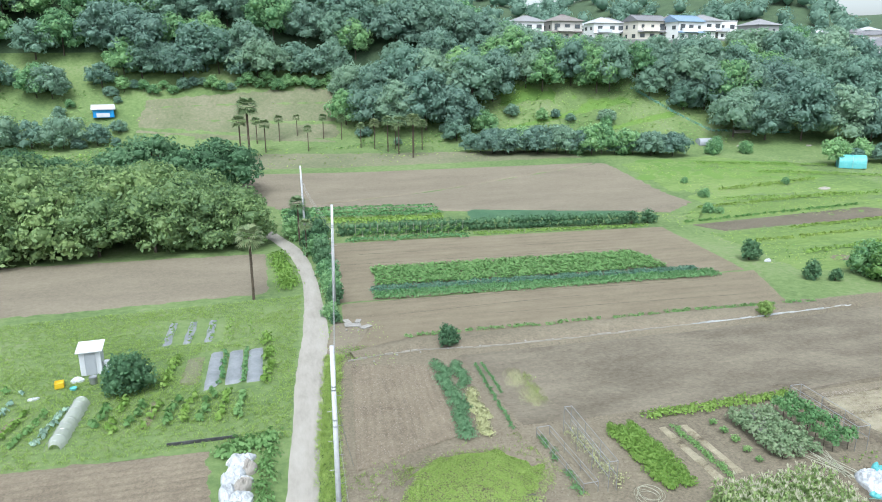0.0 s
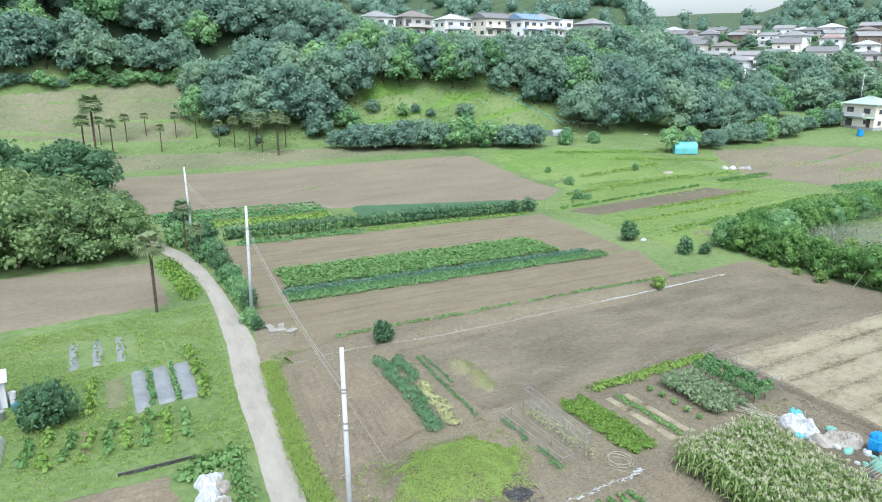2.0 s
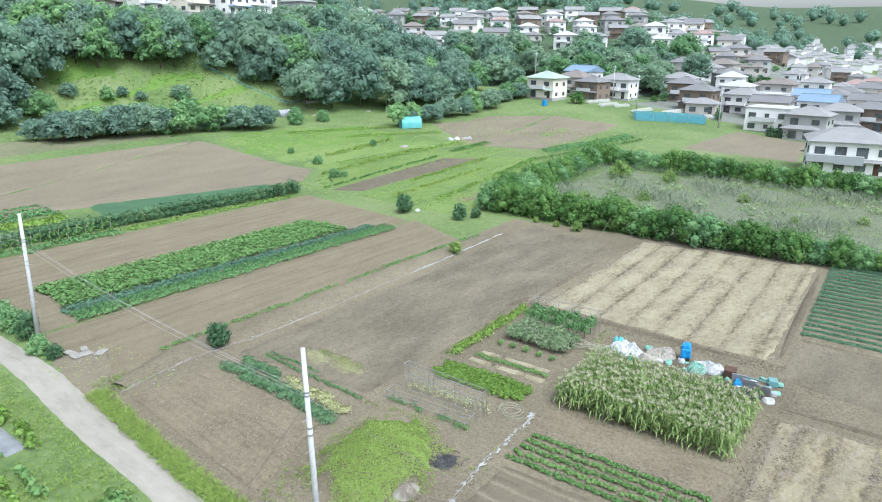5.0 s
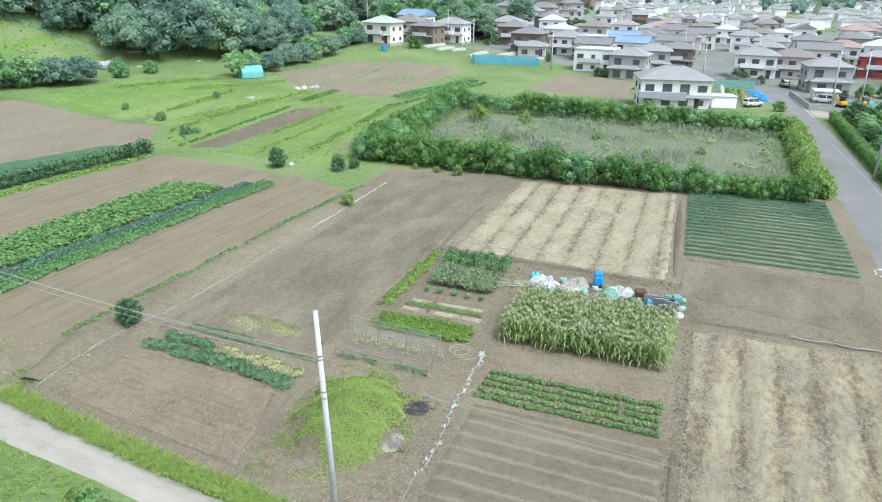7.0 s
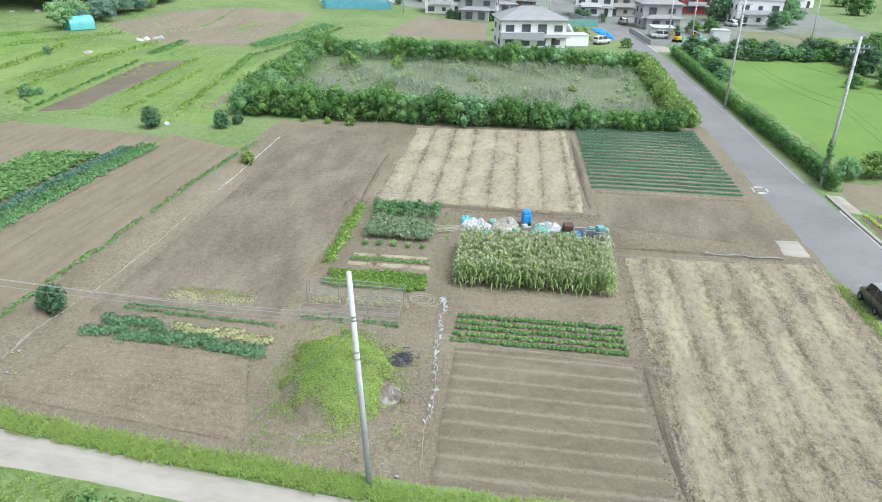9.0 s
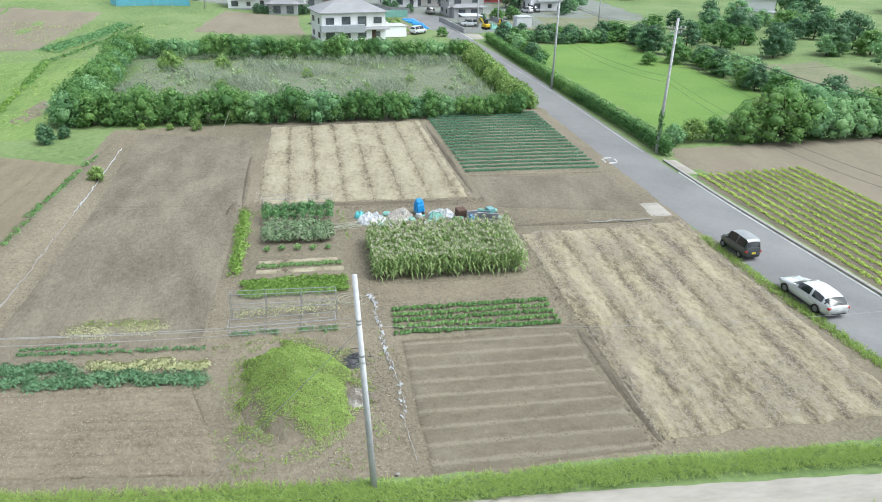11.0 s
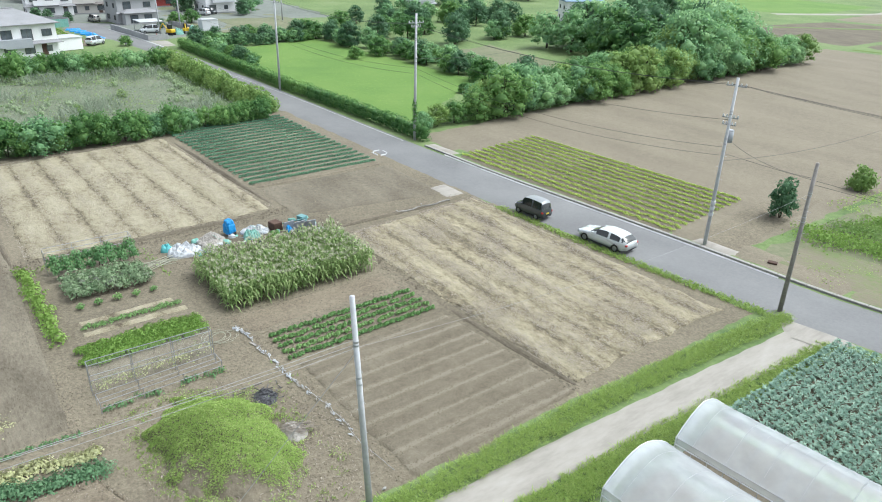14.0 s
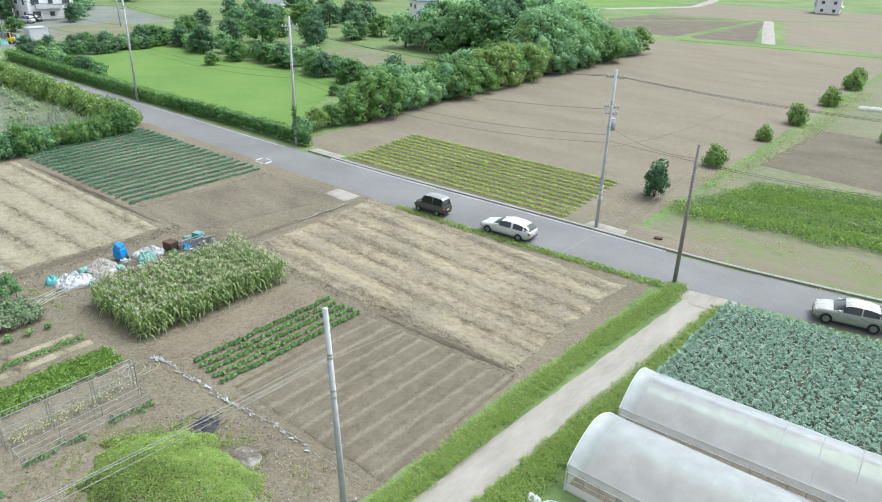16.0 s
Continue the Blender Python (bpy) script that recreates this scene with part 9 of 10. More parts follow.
# ---- greenhouses ----
def greenhouse(x, y, rz, half, eave, top, length, label):
    """A pipe greenhouse along its own -x, film over hoops, side curtains half rolled up."""
    e = thing("greenhouse", x, y, label, "greenhouse", "greenhouses", z=0.02, rz=rz)
    q = 14
    arch = []
    for k in range(q + 1):
        u = math.cos(k / q * math.pi)
        arch.append((half * 0.99 * u, eave + (top - eave) * (1 - abs(u) ** 1.75)))
    prof = [(half, 0.0), (half, eave * 0.5)] + arch + [(-half, eave * 0.5), (-half, 0.0)]
    n = int(length / 0.4)

    def skin(name, k0, k1, i0, i1, mat, lab, off):
        V = []
        for i in range(i0, i1 + 1):
            sag = 0.014 * abs(math.sin(i * 0.4 / 1.6 * math.pi))
            for k in range(k0, k1 + 1):
                py, pz = arch[k]
                w = 0.02 * noise.noise((i * 0.5, k * 0.7, x)) - sag * (0.4 if k in (0, q) else 1) + off
                V.append((-i * length / n + (off if i == 0 else 0), py * (1 + w * 0.4), pz + w))
        m = k1 - k0 + 1
        Fc = [(a * m + b, a * m + b + 1, (a + 1) * m + b + 1, (a + 1) * m + b) for a in range(i1 - i0) for b in range(m - 1)]
        return obj(name, V, Fc, mat, e, lab, True)

    skin("roof_film", 0, q, 0, n, VINYL, "thin translucent vinyl film", 0.0)
    skin("end_wrap", 0, q, 0, 1, VINYL, "whitish film wrapped round the end hoop", 0.02)
    for sg in (-1, 1):
        V = [(-i * length / n, sg * (half * 1.01 + 0.02 * noise.noise((i, sg, 1))), z) for i in range(n + 1) for z in (0.05, eave * 0.36)]
        obj("side_film", V, [(2 * i, 2 * i + 1, 2 * i + 3, 2 * i + 2) for i in range(n)], VINYL_END, e, "hanging side film")
        V = [(-i * length / n, sg * (half * 1.0 + 0.03 * noise.noise((i * 0.6, sg, z))), z) for i in range(n + 1) for z in (eave * 0.78, eave * 0.9, eave)]
        obj("side_film", V, [(3 * i + k, 3 * i + k + 1, 3 * i + k + 4, 3 * i + k + 3) for i in range(n) for k in range(2)], VINYL_END, e, "rolled side film")
        bm = bmesh.new()
        rod(bm, (0, sg * half * 1.015, eave * 0.76), (-length, sg * half * 1.015, eave * 0.76), 0.03, 0.03, 6)
        part("side_pipe", bm, WHITEMETAL, e)
        bm = bmesh.new()
        rod(bm, (0, sg * half * 0.985, eave), (-length, sg * half * 0.985, eave), 0.022, 0.022, 6)
        part("eave_pipe", bm, STEEL, e)
        bm = bmesh.new()
        rod(bm, (0, sg * half * 0.985, eave * 0.5), (-length, sg * half * 0.985, eave * 0.5), 0.016, 0.016, 6)
        part("side_rail", bm, STEEL, e)
    for f in (0.0, 1.0):
        V, m = [], len(prof)
        rings = 9
        for r in range(rings):
            g = 1 - r / rings
            for py, pz in prof:
                V.append((-f * length + (0.03 if not f else -0.03) + 0.16 * noise.noise((py * 2.6 * g, pz * 2.6 * g, f)) + 0.07 * noise.noise((py * 7 * g, pz * 7 * g, f + 3)), py * g, eave * 0.6 * (1 - g) + pz * g))
        V.append((-f * length, 0, eave * 0.6))
        Fc = [(r * m + k, r * m + (k + 1) % m, (r + 1) * m + (k + 1) % m, (r + 1) * m + k) for r in range(rings - 1) for k in range(m)]
        Fc += [((rings - 1) * m + k, (rings - 1) * m + (k + 1) % m, rings * m) for k in range(m)]
        obj("end_film", V, Fc, VINYL_END, e, "wrinkled cloudy film closing the end", True)
    for i in range(0, int(length / 0.8) + 1):
        bm = bmesh.new()
        tube(bm, [(-i * 0.8, py * 0.985, pz - 0.02) for py, pz in prof], 0.022, 4)
        part("hoop", bm, STEEL, e)
    V = [(-i * length / 20, sy * half * 0.98, 0.06 + 0.02 * noise.noise((i, sy, x))) for i in range(21) for sy in (-1, -0.5, 0, 0.5, 1)]
    obj("earth_floor", V, [(5 * i + k, 5 * i + k + 1, 5 * i + k + 6, 5 * i + k + 5) for i in range(20) for k in range(4)], SOIL_PALE, e, "bare grey earth inside")
    bm = bmesh.new()
    rod(bm, (0, 0, top - 0.04), (-length, 0, top - 0.04), 0.02, 0.02, 5)
    part("ridge_pipe", bm, STEEL, e)
    bm = bmesh.new()
    tube(bm, [(0.05, py * 1.01, pz + 0.01) for py, pz in prof], 0.03, 6)
    part("end_hoop", bm, WHITEMETAL, e)
    for sg in (-1, 1):
        bm = bmesh.new()
        rod(bm, (0.05, sg * 0.6, 0), (0.05, sg * 0.6, top * 0.93), 0.022, 0.022, 6)
        part("end_post", bm, STEEL, e)
    bm = bmesh.new()
    rod(bm, (0.05, -half, eave), (0.05, half, eave), 0.022, 0.022, 6)
    part("end_rail", bm, STEEL, e)
    return e


greenhouse(-3.55, 13.62, 4.5, 2.1, 1.46, 2.5, 30, "long vinyl greenhouse with cloudy white film")
greenhouse(-3.85, 18.8, 2.5, 2.35, 1.52, 2.58, 30, "long vinyl greenhouse with bluish translucent film")
crumple("white_bag", -3.2, 22.6, 0.03, 0.4, 0.28, 0.3, WHITEPLASTIC, "white plastic bag beside the greenhouse", "plastic bag", 41)
bm = bmesh.new()
for k in range(7):
    tube(bm, [(-4.3 + (0.42 + 0.02 * k) * math.cos(q * 0.4), 22.9 + (0.42 + 0.02 * k) * math.sin(q * 0.4), 0.12 + 0.05 * k) for q in range(17)], 0.022, 4)
tagged(part("pipe_coil", bm, WHITEMETAL), "coil of white pipe beside the greenhouse", "hose")


# ---- garden plot beyond the track ----
def shed():
    e = thing("garden_shed", -14.5, 54.6, "small white metal garden shed with a sloping roof", "shed", rz=4)
    for x0, x1, y0, y1 in ((-0.75, 0.75, -0.7, -0.66), (-0.75, 0.75, 0.66, 0.7), (-0.75, -0.71, -0.66, 0.66), (0.71, 0.75, -0.66, 0.66)):
        bm = bmesh.new()
        box(bm, x0, x1, y0, y1, 0.02, 1.95)
        for k in range(6):
            t = k / 6
            if y1 - y0 < 0.1:
                s = -1 if y0 < 0 else 1
                box(bm, x0 + 0.1 + t * 1.4 - 0.015, x0 + 0.1 + t * 1.4 + 0.015, min(y0, y0 + s * 0.03), max(y1, y1 + s * 0.03), 0.05, 1.93)
        part("wall", bm, WHITEMETAL, e)
    bm = bmesh.new()
    box(bm, -0.95, 0.95, -0.95, 0.95, 0, 0.06, 0.01)
    bmesh.ops.transform(bm, matrix=pose(0, 0, 2.08, 7, 0, 0), verts=bm.verts)
    part("roof", bm, WHITEMETAL, e)
    bm = bmesh.new()
    box(bm, -0.38, 0.38, -0.76, -0.735, 0.06, 1.85)
    d = part("door", bm, GREYBOARD, e, "pale grey door")
    bm = bmesh.new()
    box(bm, 0.25, 0.29, -0.80, -0.76, 0.95, 1.1)
    part("handle", bm, STEEL, d)


shed()
for x, y, w, h, mat, lab, nm in ((-16.3, 52.2, 0.32, 0.45, YELLOW, "bright yellow plastic crate", "crate"), (-15.2, 51.5, 0.26, 0.18, TEAL, "turquoise plastic basin", "basin"), (-13.2, 53.4, 0.24, 0.4, BLUE, "blue plastic bucket", "bucket"), (-14.0, 52.3, 0.3, 0.55, STEEL, "grey metal drum on a stand", "drum"), (-13.4, 54.4, 0.25, 0.9, WHITEMETAL, "white plastic drum beside the shed", "drum")):
    bm = bmesh.new()
    if nm == "crate":
        box(bm, -w, w, -w, w, 0, h, 0.03)
        bmesh.ops.inset_region(bm, faces=[f for f in bm.faces if f.normal.z > 0.9], thickness=0.04, depth=-0.12)
    else:
        bmesh.ops.create_cone(bm, segments=18, radius1=w * 0.85, radius2=w, depth=h, cap_ends=True, matrix=Matrix.Translation((0, 0, h / 2)))
        bmesh.ops.inset_region(bm, faces=[f for f in bm.faces if f.normal.z > 0.9], thickness=0.03, depth=-0.06)
    o = part(nm, bm, mat)
    o.matrix_basis = pose(x, y, 0.03, 0, 0, 12)
    tagged(o, lab + " beside the shed", nm)
crumple("sack", -15.3, 53.1, 0.02, 0.5, 0.35, 0.3, WHITEPLASTIC, "white sacks beside the shed", "sack", 42)
crumple("sack", -17.6, 50.6, 0.02, 0.4, 0.22, 0.18, WHITEPLASTIC, "white sack lying in the grass", "sack", 43)


def row_cover(x0, y0, x1, y1, w, h, label):
    e = tagged(new("row_cover"), label, "row cover")
    d = Vector((x1 - x0, y1 - y0, 0))
    L = d.length
    s = Vector((-d.y, d.x, 0)).normalized()
    n, q = int(L / 0.2), 10
    V = []
    for i in range(n + 1):
        for k in range(q + 1):
            a = k / q * math.pi
            f = 1 - 0.16 * abs(math.sin(i * math.pi * 0.2 / 0.75)) + 0.05 * noise.noise((i * 0.4, k * 0.5, x0))
            end = math.sqrt(max(0.1, sstep(-0.4, 0.6, min(i, n - i) * 0.2)))
            p = Vector((x0, y0, 0)) + d * i / n + s * w / 2 * math.cos(a) * f * end
            V.append(Vector((p.x, p.y, gz(p.x, p.y) + 0.03 + h * math.sin(a) * f * end)))
    Fc = [(i * (q + 1) + k, i * (q + 1) + k + 1, (i + 1) * (q + 1) + k + 1, (i + 1) * (q + 1) + k) for i in range(n) for k in range(q)]
    obj("film", V, Fc, TUNNELFILM, e, "", True)
    for k in range(int(L / 0.75) + 1):
        c = Vector((x0, y0, gz(x0, y0))) + d * min(1, k * 0.75 / L)
        bm = bmesh.new()
        tube(bm, [c + s * w / 2 * math.cos(a * math.pi / 8) * 1.02 + Vector((0, 0, 0.03 + h * 1.02 * math.sin(a * math.pi / 8))) for a in range(9)], 0.012, 4)
        part("hoop", bm, STEEL, e)
    return e


row_cover(-14.2, 42.7, -14.0, 49.3, 1.15, 0.7, "low plastic row cover on hoops in the garden plot")
row_cover(-27.5, 60, -26, 66, 1.2, 0.7, "low plastic row cover beside the field")
for y, x0, x1 in ((71, 186, 193), (80, 184, 196), (104, 184, 196), (99, 182, 191), (95, 184, 190), (87, 178, 188)):
    row_cover(x0, y, x1, y - 2.0, 2.0, 0.9, "long white row cover in the allotments")


def garden_beds():
    r = random.Random(22)
    for k, (x0, w) in enumerate(((-6.0, 1.2), (-4.5, 1.3), (-2.95, 1.35))):
        q = ((x0, 49.6 - 0.7 * (k == 0)), (x0 + w, 49.7), (x0 + w, 56.4), (x0 + 0.1, 56.2))
        sheet("mulch_film", q, MULCH, "sheet of grey mulch film over a bed", 0.12, 0.35, 0.03, ragged=0.04, category="mulch film")
    for x0 in (-4.75, -3.1):
        strip_plants("seedling_row", x0, 49.8, x0 + 0.1, 56.2, 0.36, 0.3, 13, 0.11, TARO, "row of young plants between mulch sheets", int(300 - x0 * 7), per=16)
    sheet("bare_bed", ((-7.9, 50.3), (-6.3, 50.3), (-6.2, 55.6), (-7.7, 55.6)), DRYGRASS, "pale dry vegetable bed", 0.08, 0.4, 0.03, category="bed")
    for k in range(5):
        x0 = -10.1 + 1.72 * k
        sheet("mulch_film", ((x0, 58.6), (x0 + 0.75, 58.6), (x0 + 0.85, 64.2), (x0 + 0.1, 64.4)), MULCH if k < 3 else GRASS, "narrow sheet of grey mulch film half grown over", 0.10, 0.4, 0.03, ragged=0.08, category="mulch film")
        strip_plants("seedling_row", x0 + 0.45, 58.8, x0 + 0.5, 64, 0.5, 0.2, 9, 0.09, HERB, "weeds growing through the mulch film", 330 + k, per=7)
    for k in range(9):
        x0 = -12.6 + 1.15 * k
        strip_plants("vegetable_row", x0, 43.6 + r.uniform(0, 0.6), x0 + 0.5, 48.4 + r.uniform(-0.6, 0.4), 0.5, 0.5, 7, 0.16, HERB if k % 2 else SQUASH, "row of tall leafy vegetable plants", 340 + k, group="garden rows", per=16, gap=0.12)
    for k in range(8):
        x0 = -24.5 + 1.25 * k
        strip_plants("vegetable_row", x0, 43.4, x0 + 0.9, 49.5 - 0.2 * k + (4 if k < 5 else 0), 0.45, 0.3, 12, 0.13, (POTATO, CABBAGE, HERB)[k % 3], "row of green vegetables in the garden plot", 360 + k, group="garden rows", per=15, gap=0.15)
    for k in range(3):
        x0 = -23.9 + 2.5 * k
        sheet("bare_bed", ((x0, 43.2), (x0 + 0.6, 43.2), (x0 + 1.3, 48), (x0 + 0.7, 48)), SOIL, "bare brown vegetable bed", 0.07, 0.4, 0.03, category="bed")
    sheet("bare_bed", ((-9.6, 44.2), (-8.9, 44.2), (-8.6, 48.4), (-9.3, 48.4)), SOIL, "bare brown vegetable bed", 0.07, 0.4, 0.03, category="bed")
    strip_plants("edge_weeds", -1.4, 49, -1.2, 59, 0.8, 0.5, 16, 0.14, HERB, "tall weeds at the garden edge", 380, per=26, gap=0.2)
    strip_plants("edge_weeds", -8.9, 50, -8.4, 56, 0.9, 0.5, 12, 0.14, HERB, "tall weeds beside the bed", 381, per=26, gap=0.2)
    strip_plants("edge_weeds", -4.2, 39.5, -1.0, 41.2, 1.4, 0.5, 12, 0.16, SQUASH, "leafy weeds at the field corner", 382, per=40)
    strip_plants("edge_weeds", -1.6, 33, -1.2, 40, 1.0, 0.4, 16, 0.11, SQUASH, "leafy weeds beside the beige sheeting", 383, per=30)
    bm = bmesh.new()
    box(bm, -7.5, -3.2, 41.55, 41.62, 0.0, 0.22, 0.01)
    tagged(part("edging_board", bm, BLACKSHEET), "black edging board along the plot", "edging")


garden_beds()
for k in range(9):
    heap("crumpled_sheet", -3.2 + 0.45 * math.sin(k * 2.3) + 0.06 * k, 34.0 + 0.6 * k, 0.55 + 0.2 * (k % 3), 0.5 + 0.15 * (k % 2), 0.45 + 0.12 * ((k * 5) % 4), WHITEPLASTIC if k % 3 else BEIGESHEET, "crumpled whitish sheeting heaped beside the track", "sheeting", 60 + k, 0.9, 22, 0.5, 47 * k, 0.02, 2.2, True)["group"] = "whitish sheeting"


# ---- farther things ----
def arch_shed(x, y, rz, L, half, h, mat, label):
    e = thing("tunnel_shed", x, y, label, "tunnel shed", rz=rz)
    q = 12
    P = [(half * math.cos(k / q * math.pi) * (1.0), 0.4 * h + 0.6 * h * math.sin(k / q * math.pi)) for k in range(q + 1)]
    P = [(half, 0)] + P + [(-half, 0)]
    V = [(sx * L / 2, py, pz) for sx in (-1, 1) for py, pz in P]
    n = len(P)
    obj("cover", V, [(k, k + 1, n + k + 1, n + k) for k in range(n - 1)], mat, e, "stretched cover sheet")
    for s, nm in ((-1, "end_wall"), (1, "end_wall")):
        obj(nm, [(s * L / 2, py * 0.99, pz * 0.99) for py, pz in P], [tuple(range(n))], mat, e)
    bm = bmesh.new()
    for sx in (-1, 0, 1):
        tube(bm, [(sx * L / 2, py * 1.01, pz * 1.01 + 0.02) for py, pz in P], 0.03, 4)
    part("hoop", bm, STEEL, e)


arch_shed(119.5, 121.0, -32, 5.2, 1.7, 2.7, TEAL, "turquoise sheeted tunnel shed in the meadow")
arch_shed(104.4, 150.3, -5, 4.5, 1.2, 1.6, GREYBOARD, "grey tunnel shed below the wood")
arch_shed(116.5, 153.5, -8, 4.0, 0.7, 0.8, BEIGESHEET, "whitish tunnel shed below the wood")
for x, y, rx, ry in ((112, 147, 1.6, 0.6), (128, 143, 1.4, 0.6), (100.5, 107, 1.4, 0.8), (134, 141, 1.2, 0.7)):
    heap("crumpled_sheet", x, y, rx, ry, 0.4, BEIGESHEET, "whitish sheeting heaped in the meadow", "sheet heap", int(x), 0.8, 14, 0.6, 10, gz(x, y), 2.4, True)
bm = bmesh.new()
bmesh.ops.create_cone(bm, segments=16, radius1=0.8, radius2=0.75, depth=1.6, cap_ends=True, matrix=pose(172, 112, gz(172, 112) + 0.8))
tagged(part("water_tank", bm, BLUE), "bright blue water tank by the far hedge", "water tank")


for k, (x, y, mt) in enumerate(((116.6, 104.4, WHITEPLASTIC), (118.2, 103.6, BEIGESHEET), (115.2, 105.2, WHITEPLASTIC), (119.4, 103.0, GREYBOARD))):
    heap("crumpled_sheet", x, y, 1.0, 0.7, 0.6, mt, "pale sheeting dumped in the meadow", "sheet heap", 80 + k, 0.8, 12, 0.6, 30 * k, gz(x, y), 2.4, True)["group"] = "meadow sheeting"
heap("white_bag", 57.7, 68.6, 0.5, 0.35, 0.3, WHITEPLASTIC, "white plastic bag beside the field corner bush", "plastic bag", 85, 0.8, 12, 0.6, 20, 0.02, 2.4, True)


def blue_hut():
    x, y = -40.2, 192.4
    e = thing("allotment_hut", x, y, "small allotment hut with grey roof and blue sheet walls", "hut", rz=10)
    bm = bmesh.new()
    box(bm, -2.4, 2.4, -1.6, 1.6, 0, 2.0)
    part("wall", bm, BLUE, e)
    bm = bmesh.new()
    hip_roof(bm, 4.8, 3.2, 2.05, 1.1, 0.4, 2.7)
    part("roof", bm, ROOFS["pale"], e)
    bm = bmesh.new()
    box(bm, -1.6, 1.4, -1.66, -1.62, 0.1, 1.1)
    part("white_sheet", bm, WHITEMETAL, e)


blue_hut()


def net_fence(x0, y0, x1, y1, h, mat, label, n=8):
    e = tagged(new("net_fence"), label, "fence")
    V = []
    for k in range(n * 3 + 1):
        t = k / (n * 3)
        x, y = x0 + (x1 - x0) * t, y0 + (y1 - y0) * t + 0.2 * noise.noise((k * 0.7, 1, 1))
        V += [(x, y, gz(x, y)), (x, y, gz(x, y) + h * (1 - 0.06 * (k % 3 > 0)))]
    obj("net", V, [(2 * k, 2 * k + 2, 2 * k + 3, 2 * k + 1) for k in range(n * 3)], mat, e)
    for k in range(n + 1):
        t = k / n
        x, y = x0 + (x1 - x0) * t, y0 + (y1 - y0) * t
        bm = bmesh.new()
        rod(bm, (x, y, gz(x, y) - 0.1), (x, y, gz(x, y) + h + 0.1), 0.03, 0.03, 5)
        part("post", bm, STEEL, e)


net_fence(97, 176, 109.5, 156, 0.8, THINNET, "green mesh fence climbing the grass slope")
net_fence(109.5, 156, 128, 150, 0.7, THINNET, "green mesh fence below the wood")
for a, b in (((169, 82), (178, 66)), ((172, 84), (182, 68)), ((178, 66), (182, 68)), ((169, 82), (172, 84))):
    net_fence(a[0], a[1], b[0], b[1], 2.0, BLUENET, "blue mesh net round the allotment", 4)
net_fence(167.5, 19, 168, 9.6, 1.9, GREENNET, "green mesh fence beside the white house", 5)
net_fence(140, 10, 146, 9.2, 1.2, GREENNET, "green mesh fence beside the white house", 4)

for k, (x, y, w) in enumerate(((6.3, 59.4, 0.75), (7.4, 58.7, 0.55), (6.9, 60.3, 0.4), (5.9, 60.4, 0.5))):
    bm = bmesh.new()
    box(bm, -w, w, -w * 0.6, w * 0.6, 0, 0.09, 0.02)
    o = part("concrete_slab", bm, KERB)
    o.matrix_basis = pose(x, y, 0.05, 2 * k - 3, 3 - 2 * k, 35 * k)
    tagged(o, "broken concrete slab on the earth beside the pole", "slab", "broken slabs")

# small building site things by the road bend
bm = bmesh.new()
box(bm, -1.9, 1.9, -1.4, 1.4, 0, 2.5, 0.03)
o = part("site_box", bm, WHITEMETAL)
o.matrix_basis = pose(149, -16.4, 0.06, 0, 0, 92)
tagged(o, "white cabin box beside the road bend", "cabin")
bm = bmesh.new()
box(bm, -1.75, 1.75, -1.5, 1.5, 2.53, 2.62, 0.02)
part("roof", bm, ROOFS["pale"], o, "pale flat metal roof")


def digger(x, y, rz):
    e = thing("excavator", x, y, "small yellow excavator by the road bend", "excavator", rz=rz)
    bm = bmesh.new()
    box(bm, -0.9, 0.7, -0.7, 0.7, 0.6, 1.3, 0.1)
    part("body", bm, YELLOW, e)
    bm = bmesh.new()
    box(bm, -0.3, 0.6, -0.5, 0.3, 1.3, 2.3, 0.08)
    part("cab", bm, GLASS, e)
    for sg in (-1, 1):
        bm = bmesh.new()
        box(bm, -1.1, 1.1, sg * 0.45 - 0.2, sg * 0.45 + 0.2, 0.0, 0.55, 0.15)
        part("track", bm, RUBBER, e)
    bm = bmesh.new()
    rod(bm, (0.6, 0, 1.1), (2.0, 0, 2.4), 0.14, 0.1, 6)
    rod(bm, (2.0, 0, 2.4), (2.9, 0, 1.0), 0.1, 0.08, 6)
    part("boom", bm, YELLOW, e)


digger(145.5, -6.6, 30)
digger(146.5, -10.4, 160)
for k, (x, y) in enumerate(((146.0, -8.4), (147.5, -12.4))):
    crumple("cover_sheet", x, y, 0.06, 1.4, 1.0, 1.5, GREENNET, "teal cover sheet heaped over site materials", "tarpaulin", 91 + k)
# a low block wall, carport and planting in front of the house
for x0, y0, x1, y1, hh in ((139.4, -0.1, 160, 2.4, 1.1), (139.4, -0.1, 140.0, -4.4, 1.0), (163, -11.4, 150, -13.6, 1.0), (174.8, 8.4, 177.6, 13.0, 1.3), (177.6, 13.0, 186, 16.2, 1.3), (136.0, 20.4, 170, 20.6, 0.9)):
    bm = bmesh.new()
    L = math.dist((x0, y0), (x1, y1))
    box(bm, 0, L, -0.08, 0.08, -0.1, hh, 0.015)
    box(bm, 0, L, -0.1, 0.1, hh + 0.002, hh + 0.06, 0.01)
    o = part("garden_wall", bm, CONCRETE)
    o.matrix_basis = pose(x0, y0, 0.05, 0, 0, math.degrees(math.atan2(y1 - y0, x1 - x0)))
    tagged(o, "low grey concrete block wall round a house plot", "wall", "garden walls")


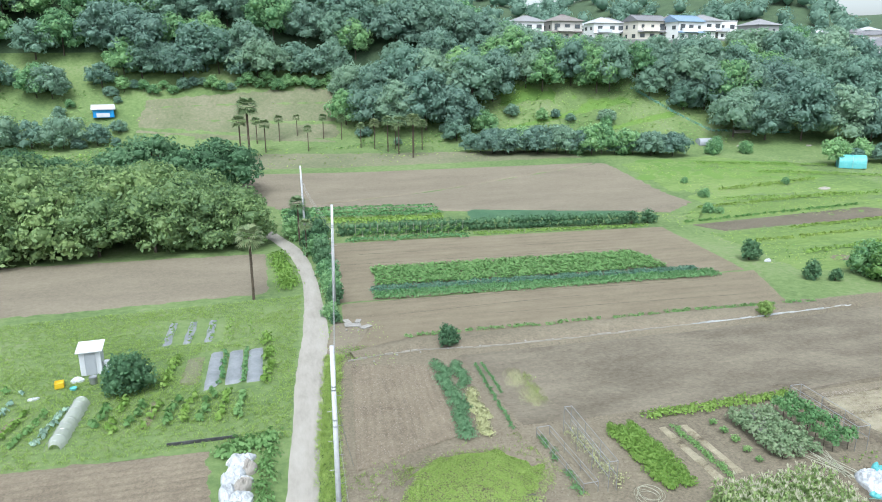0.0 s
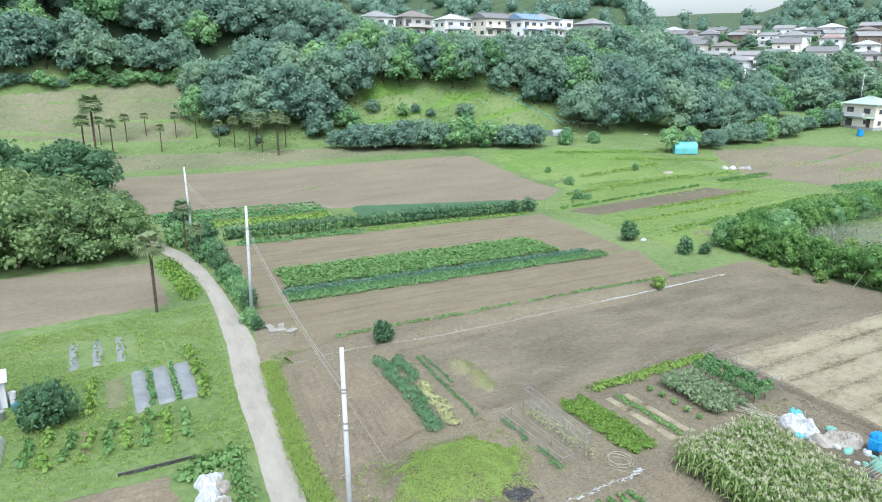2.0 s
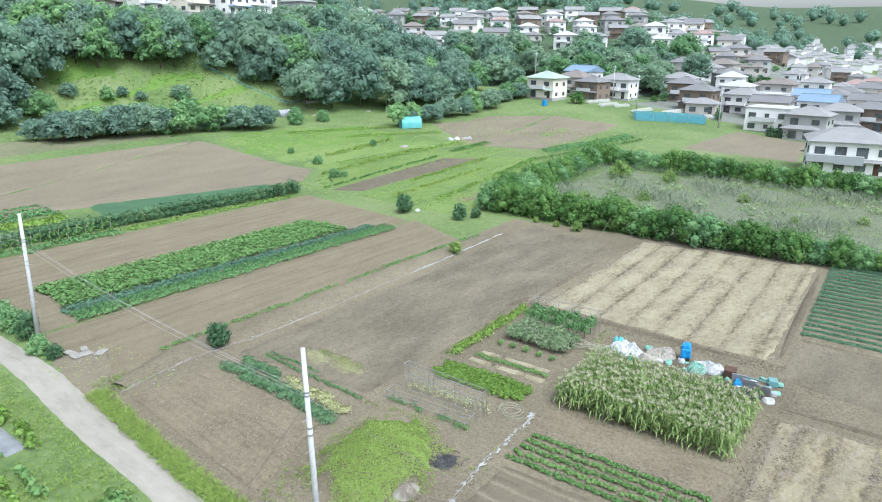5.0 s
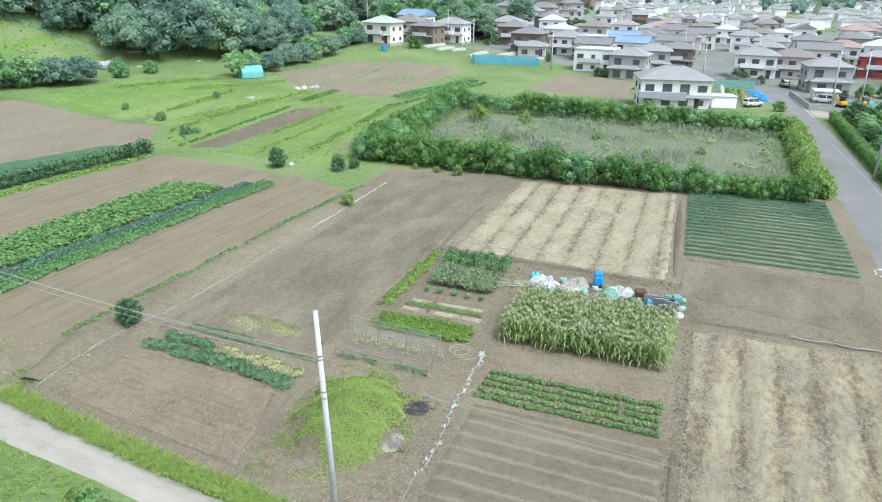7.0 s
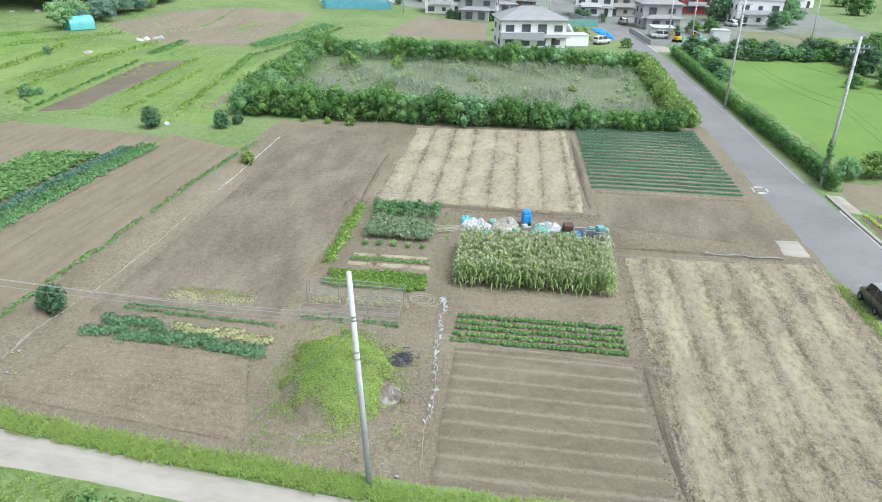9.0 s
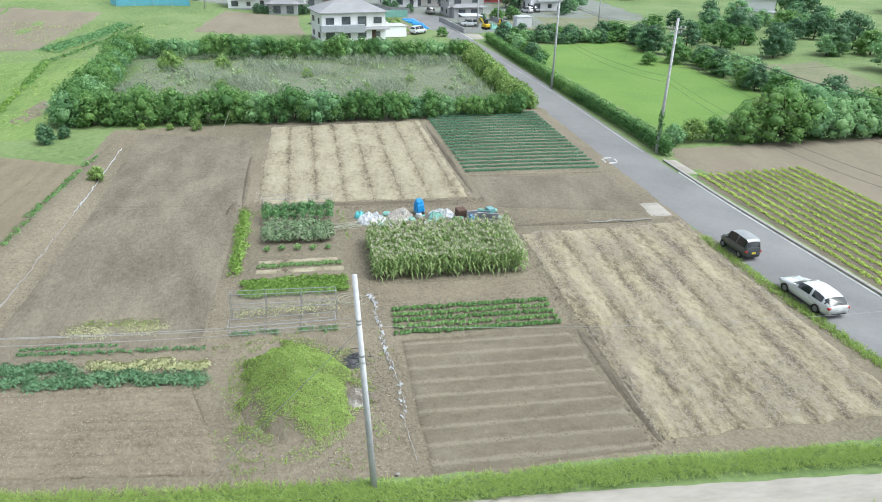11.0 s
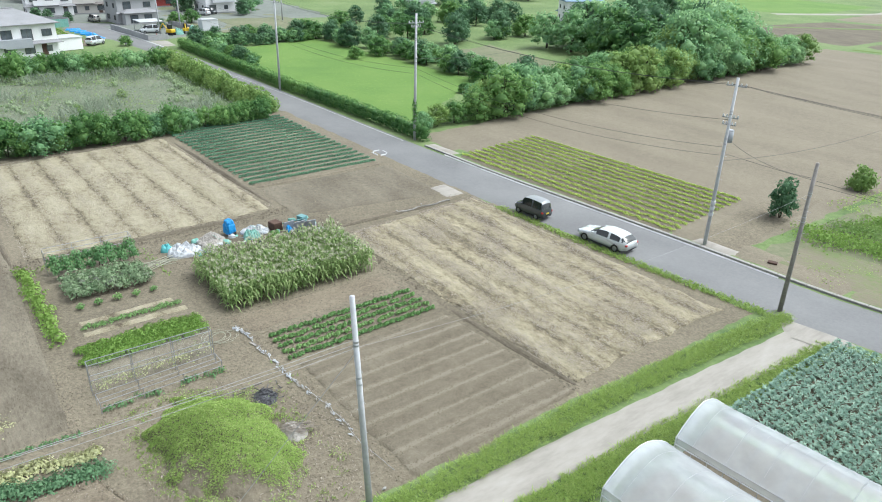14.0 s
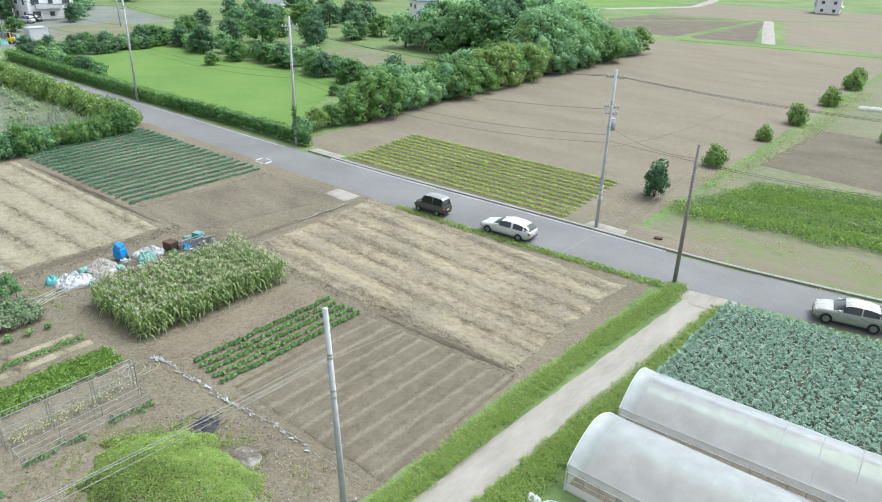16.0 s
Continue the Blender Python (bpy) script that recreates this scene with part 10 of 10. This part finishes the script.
def carport(x, y, rz):
    e = thing("carport", x, y, "pale flat-roofed carport beside the house", "carport", rz=rz)
    bm = bmesh.new()
    box(bm, -2.9, 2.9, -2.6, 2.6, 2.3, 2.42, 0.03)
    part("roof", bm, ROOFS["pale"], e)
    for px, py in ((-2.7, -2.4), (2.7, -2.4), (-2.7, 2.4), (2.7, 2.4)):
        bm = bmesh.new()
        rod(bm, (px, py, -0.05), (px, py, 2.31), 0.06, 0.06, 6)
        part("post", bm, STEEL, e)


carport(153.5, -4.3, 2)
bm = bmesh.new()
box(bm, -2.4, 2.4, -2.2, 2.2, 0, 2.2, 0.02)
o = part("garage", bm, WALLS["white"])
o.matrix_basis = pose(135.6, 16.4, 0.05, 0, 0, -76)
tagged(o, "white flat-roofed garage beside the large house", "garage")
bm = bmesh.new()
box(bm, -2.55, 2.55, -2.35, 2.35, 2.203, 2.34, 0.02)
part("roof", bm, ROOFS["pale"], o, "pale flat roof slab")
row_cover(164, 17.2, 146, 16.4, 1.5, 1.0, "white tunnel cover in the garden plot")
for k in range(3):
    strip_plants("garden_row", 141, 12.4 + 1.3 * k, 163, 13.2 + 1.25 * k, 0.7, 0.45, 50, 0.16, (HERB, LIGHTSHRUB, HEDGE)[k], "row of leafy vegetables in the garden plot", 330 + k, per=10, group="garden rows")
for k in range(6):
    crumple("blue_sheet", 147.5 + 3.0 * k, 7.8 + 0.42 * k, 0.06, 1.8, 0.55, 0.4, BLUE, "bright blue sheet draped along the garden edge", "tarpaulin", 141 + k, 0.3)
for x, y in ((141, -2.2), (142.2, -2.8), (143.4, -3.0)):
    bm = bmesh.new()
    bmesh.ops.create_cone(bm, segments=12, radius1=0.2, radius2=0.04, depth=0.7, cap_ends=True, matrix=Matrix.Translation((0, 0, 0.4)))
    box(bm, -0.22, 0.22, -0.22, 0.22, 0.0, 0.05)
    o = part("traffic_cone", bm, REDLAMP)
    o.matrix_basis = pose(x, y, 0.08)
    tagged(o, "red traffic cone on the road edge", "traffic cone", "traffic cones")


def van(x, y, rz, paint, label):
    car(label, 4.2, 1.7, [(0, 0.7, 0.7), (0.03, 0.86, 0.86), (0.13, 1.0, 1.0), (0.2, 1.05, 1.08), (0.32, 1.06, 1.68), (0.6, 1.06, 1.75), (0.88, 1.06, 1.7), (0.985, 1.06, 1.1), (1.0, 0.9, 0.9)], (0.19, 0.32, 0.9, 0.985), paint, paint, 0.3, "small_car", rz=rz, pos=(x, y))


van(138.5, 10.4, -50, SILVER, "small silver car parked beside the garden plot")
van(150.5, -3.6, 92, SILVER, "small silver car parked under a carport")
van(175.5, 2.6, 10, CREAM, "small pale van parked in front of a house")
van(178.5, -25.6, 20, SILVER, "small silver car parked at the edge of the lot")
van(180.5, -28.2, 200, BLACKPAINT, "small dark car parked at the edge of the lot")

# post and lumber in the fields
bm = bmesh.new()
rod(bm, (62.6, 43.2, 0), (62.9, 42.3, 2.1), 0.03, 0.025, 6)
tagged(part("leaning_stake", bm, BAMBOO), "thin stake leaning at the field edge", "stake")
for k, (x, y) in enumerate(((5.6, -9.6),)):
    bm = bmesh.new()
    box(bm, -0.35, 0.35, -0.22, 0.22, 0.05, 0.18, 0.02)
    o = part("drain_frame", bm, RUST)
    o.matrix_basis = pose(x, y, 0.0, 0, 0, 20 + 30 * k)
    tagged(o, "rusty steel frame by the kerb", "steel frame")
row_cover(5.0, -80, -4, -84, 1.6, 0.7, "white row cover beyond the road")
bm = bmesh.new()
box(bm, -2.0, 2.0, -1.5, 1.5, 0, 2.2, 0.02)
o = part("storage_shed", bm, GREYBOARD)
o.matrix_basis = pose(57, -100, 0, 0, 0, 15)
tagged(o, "pale storage shed at the end of the tree belt", "shed")
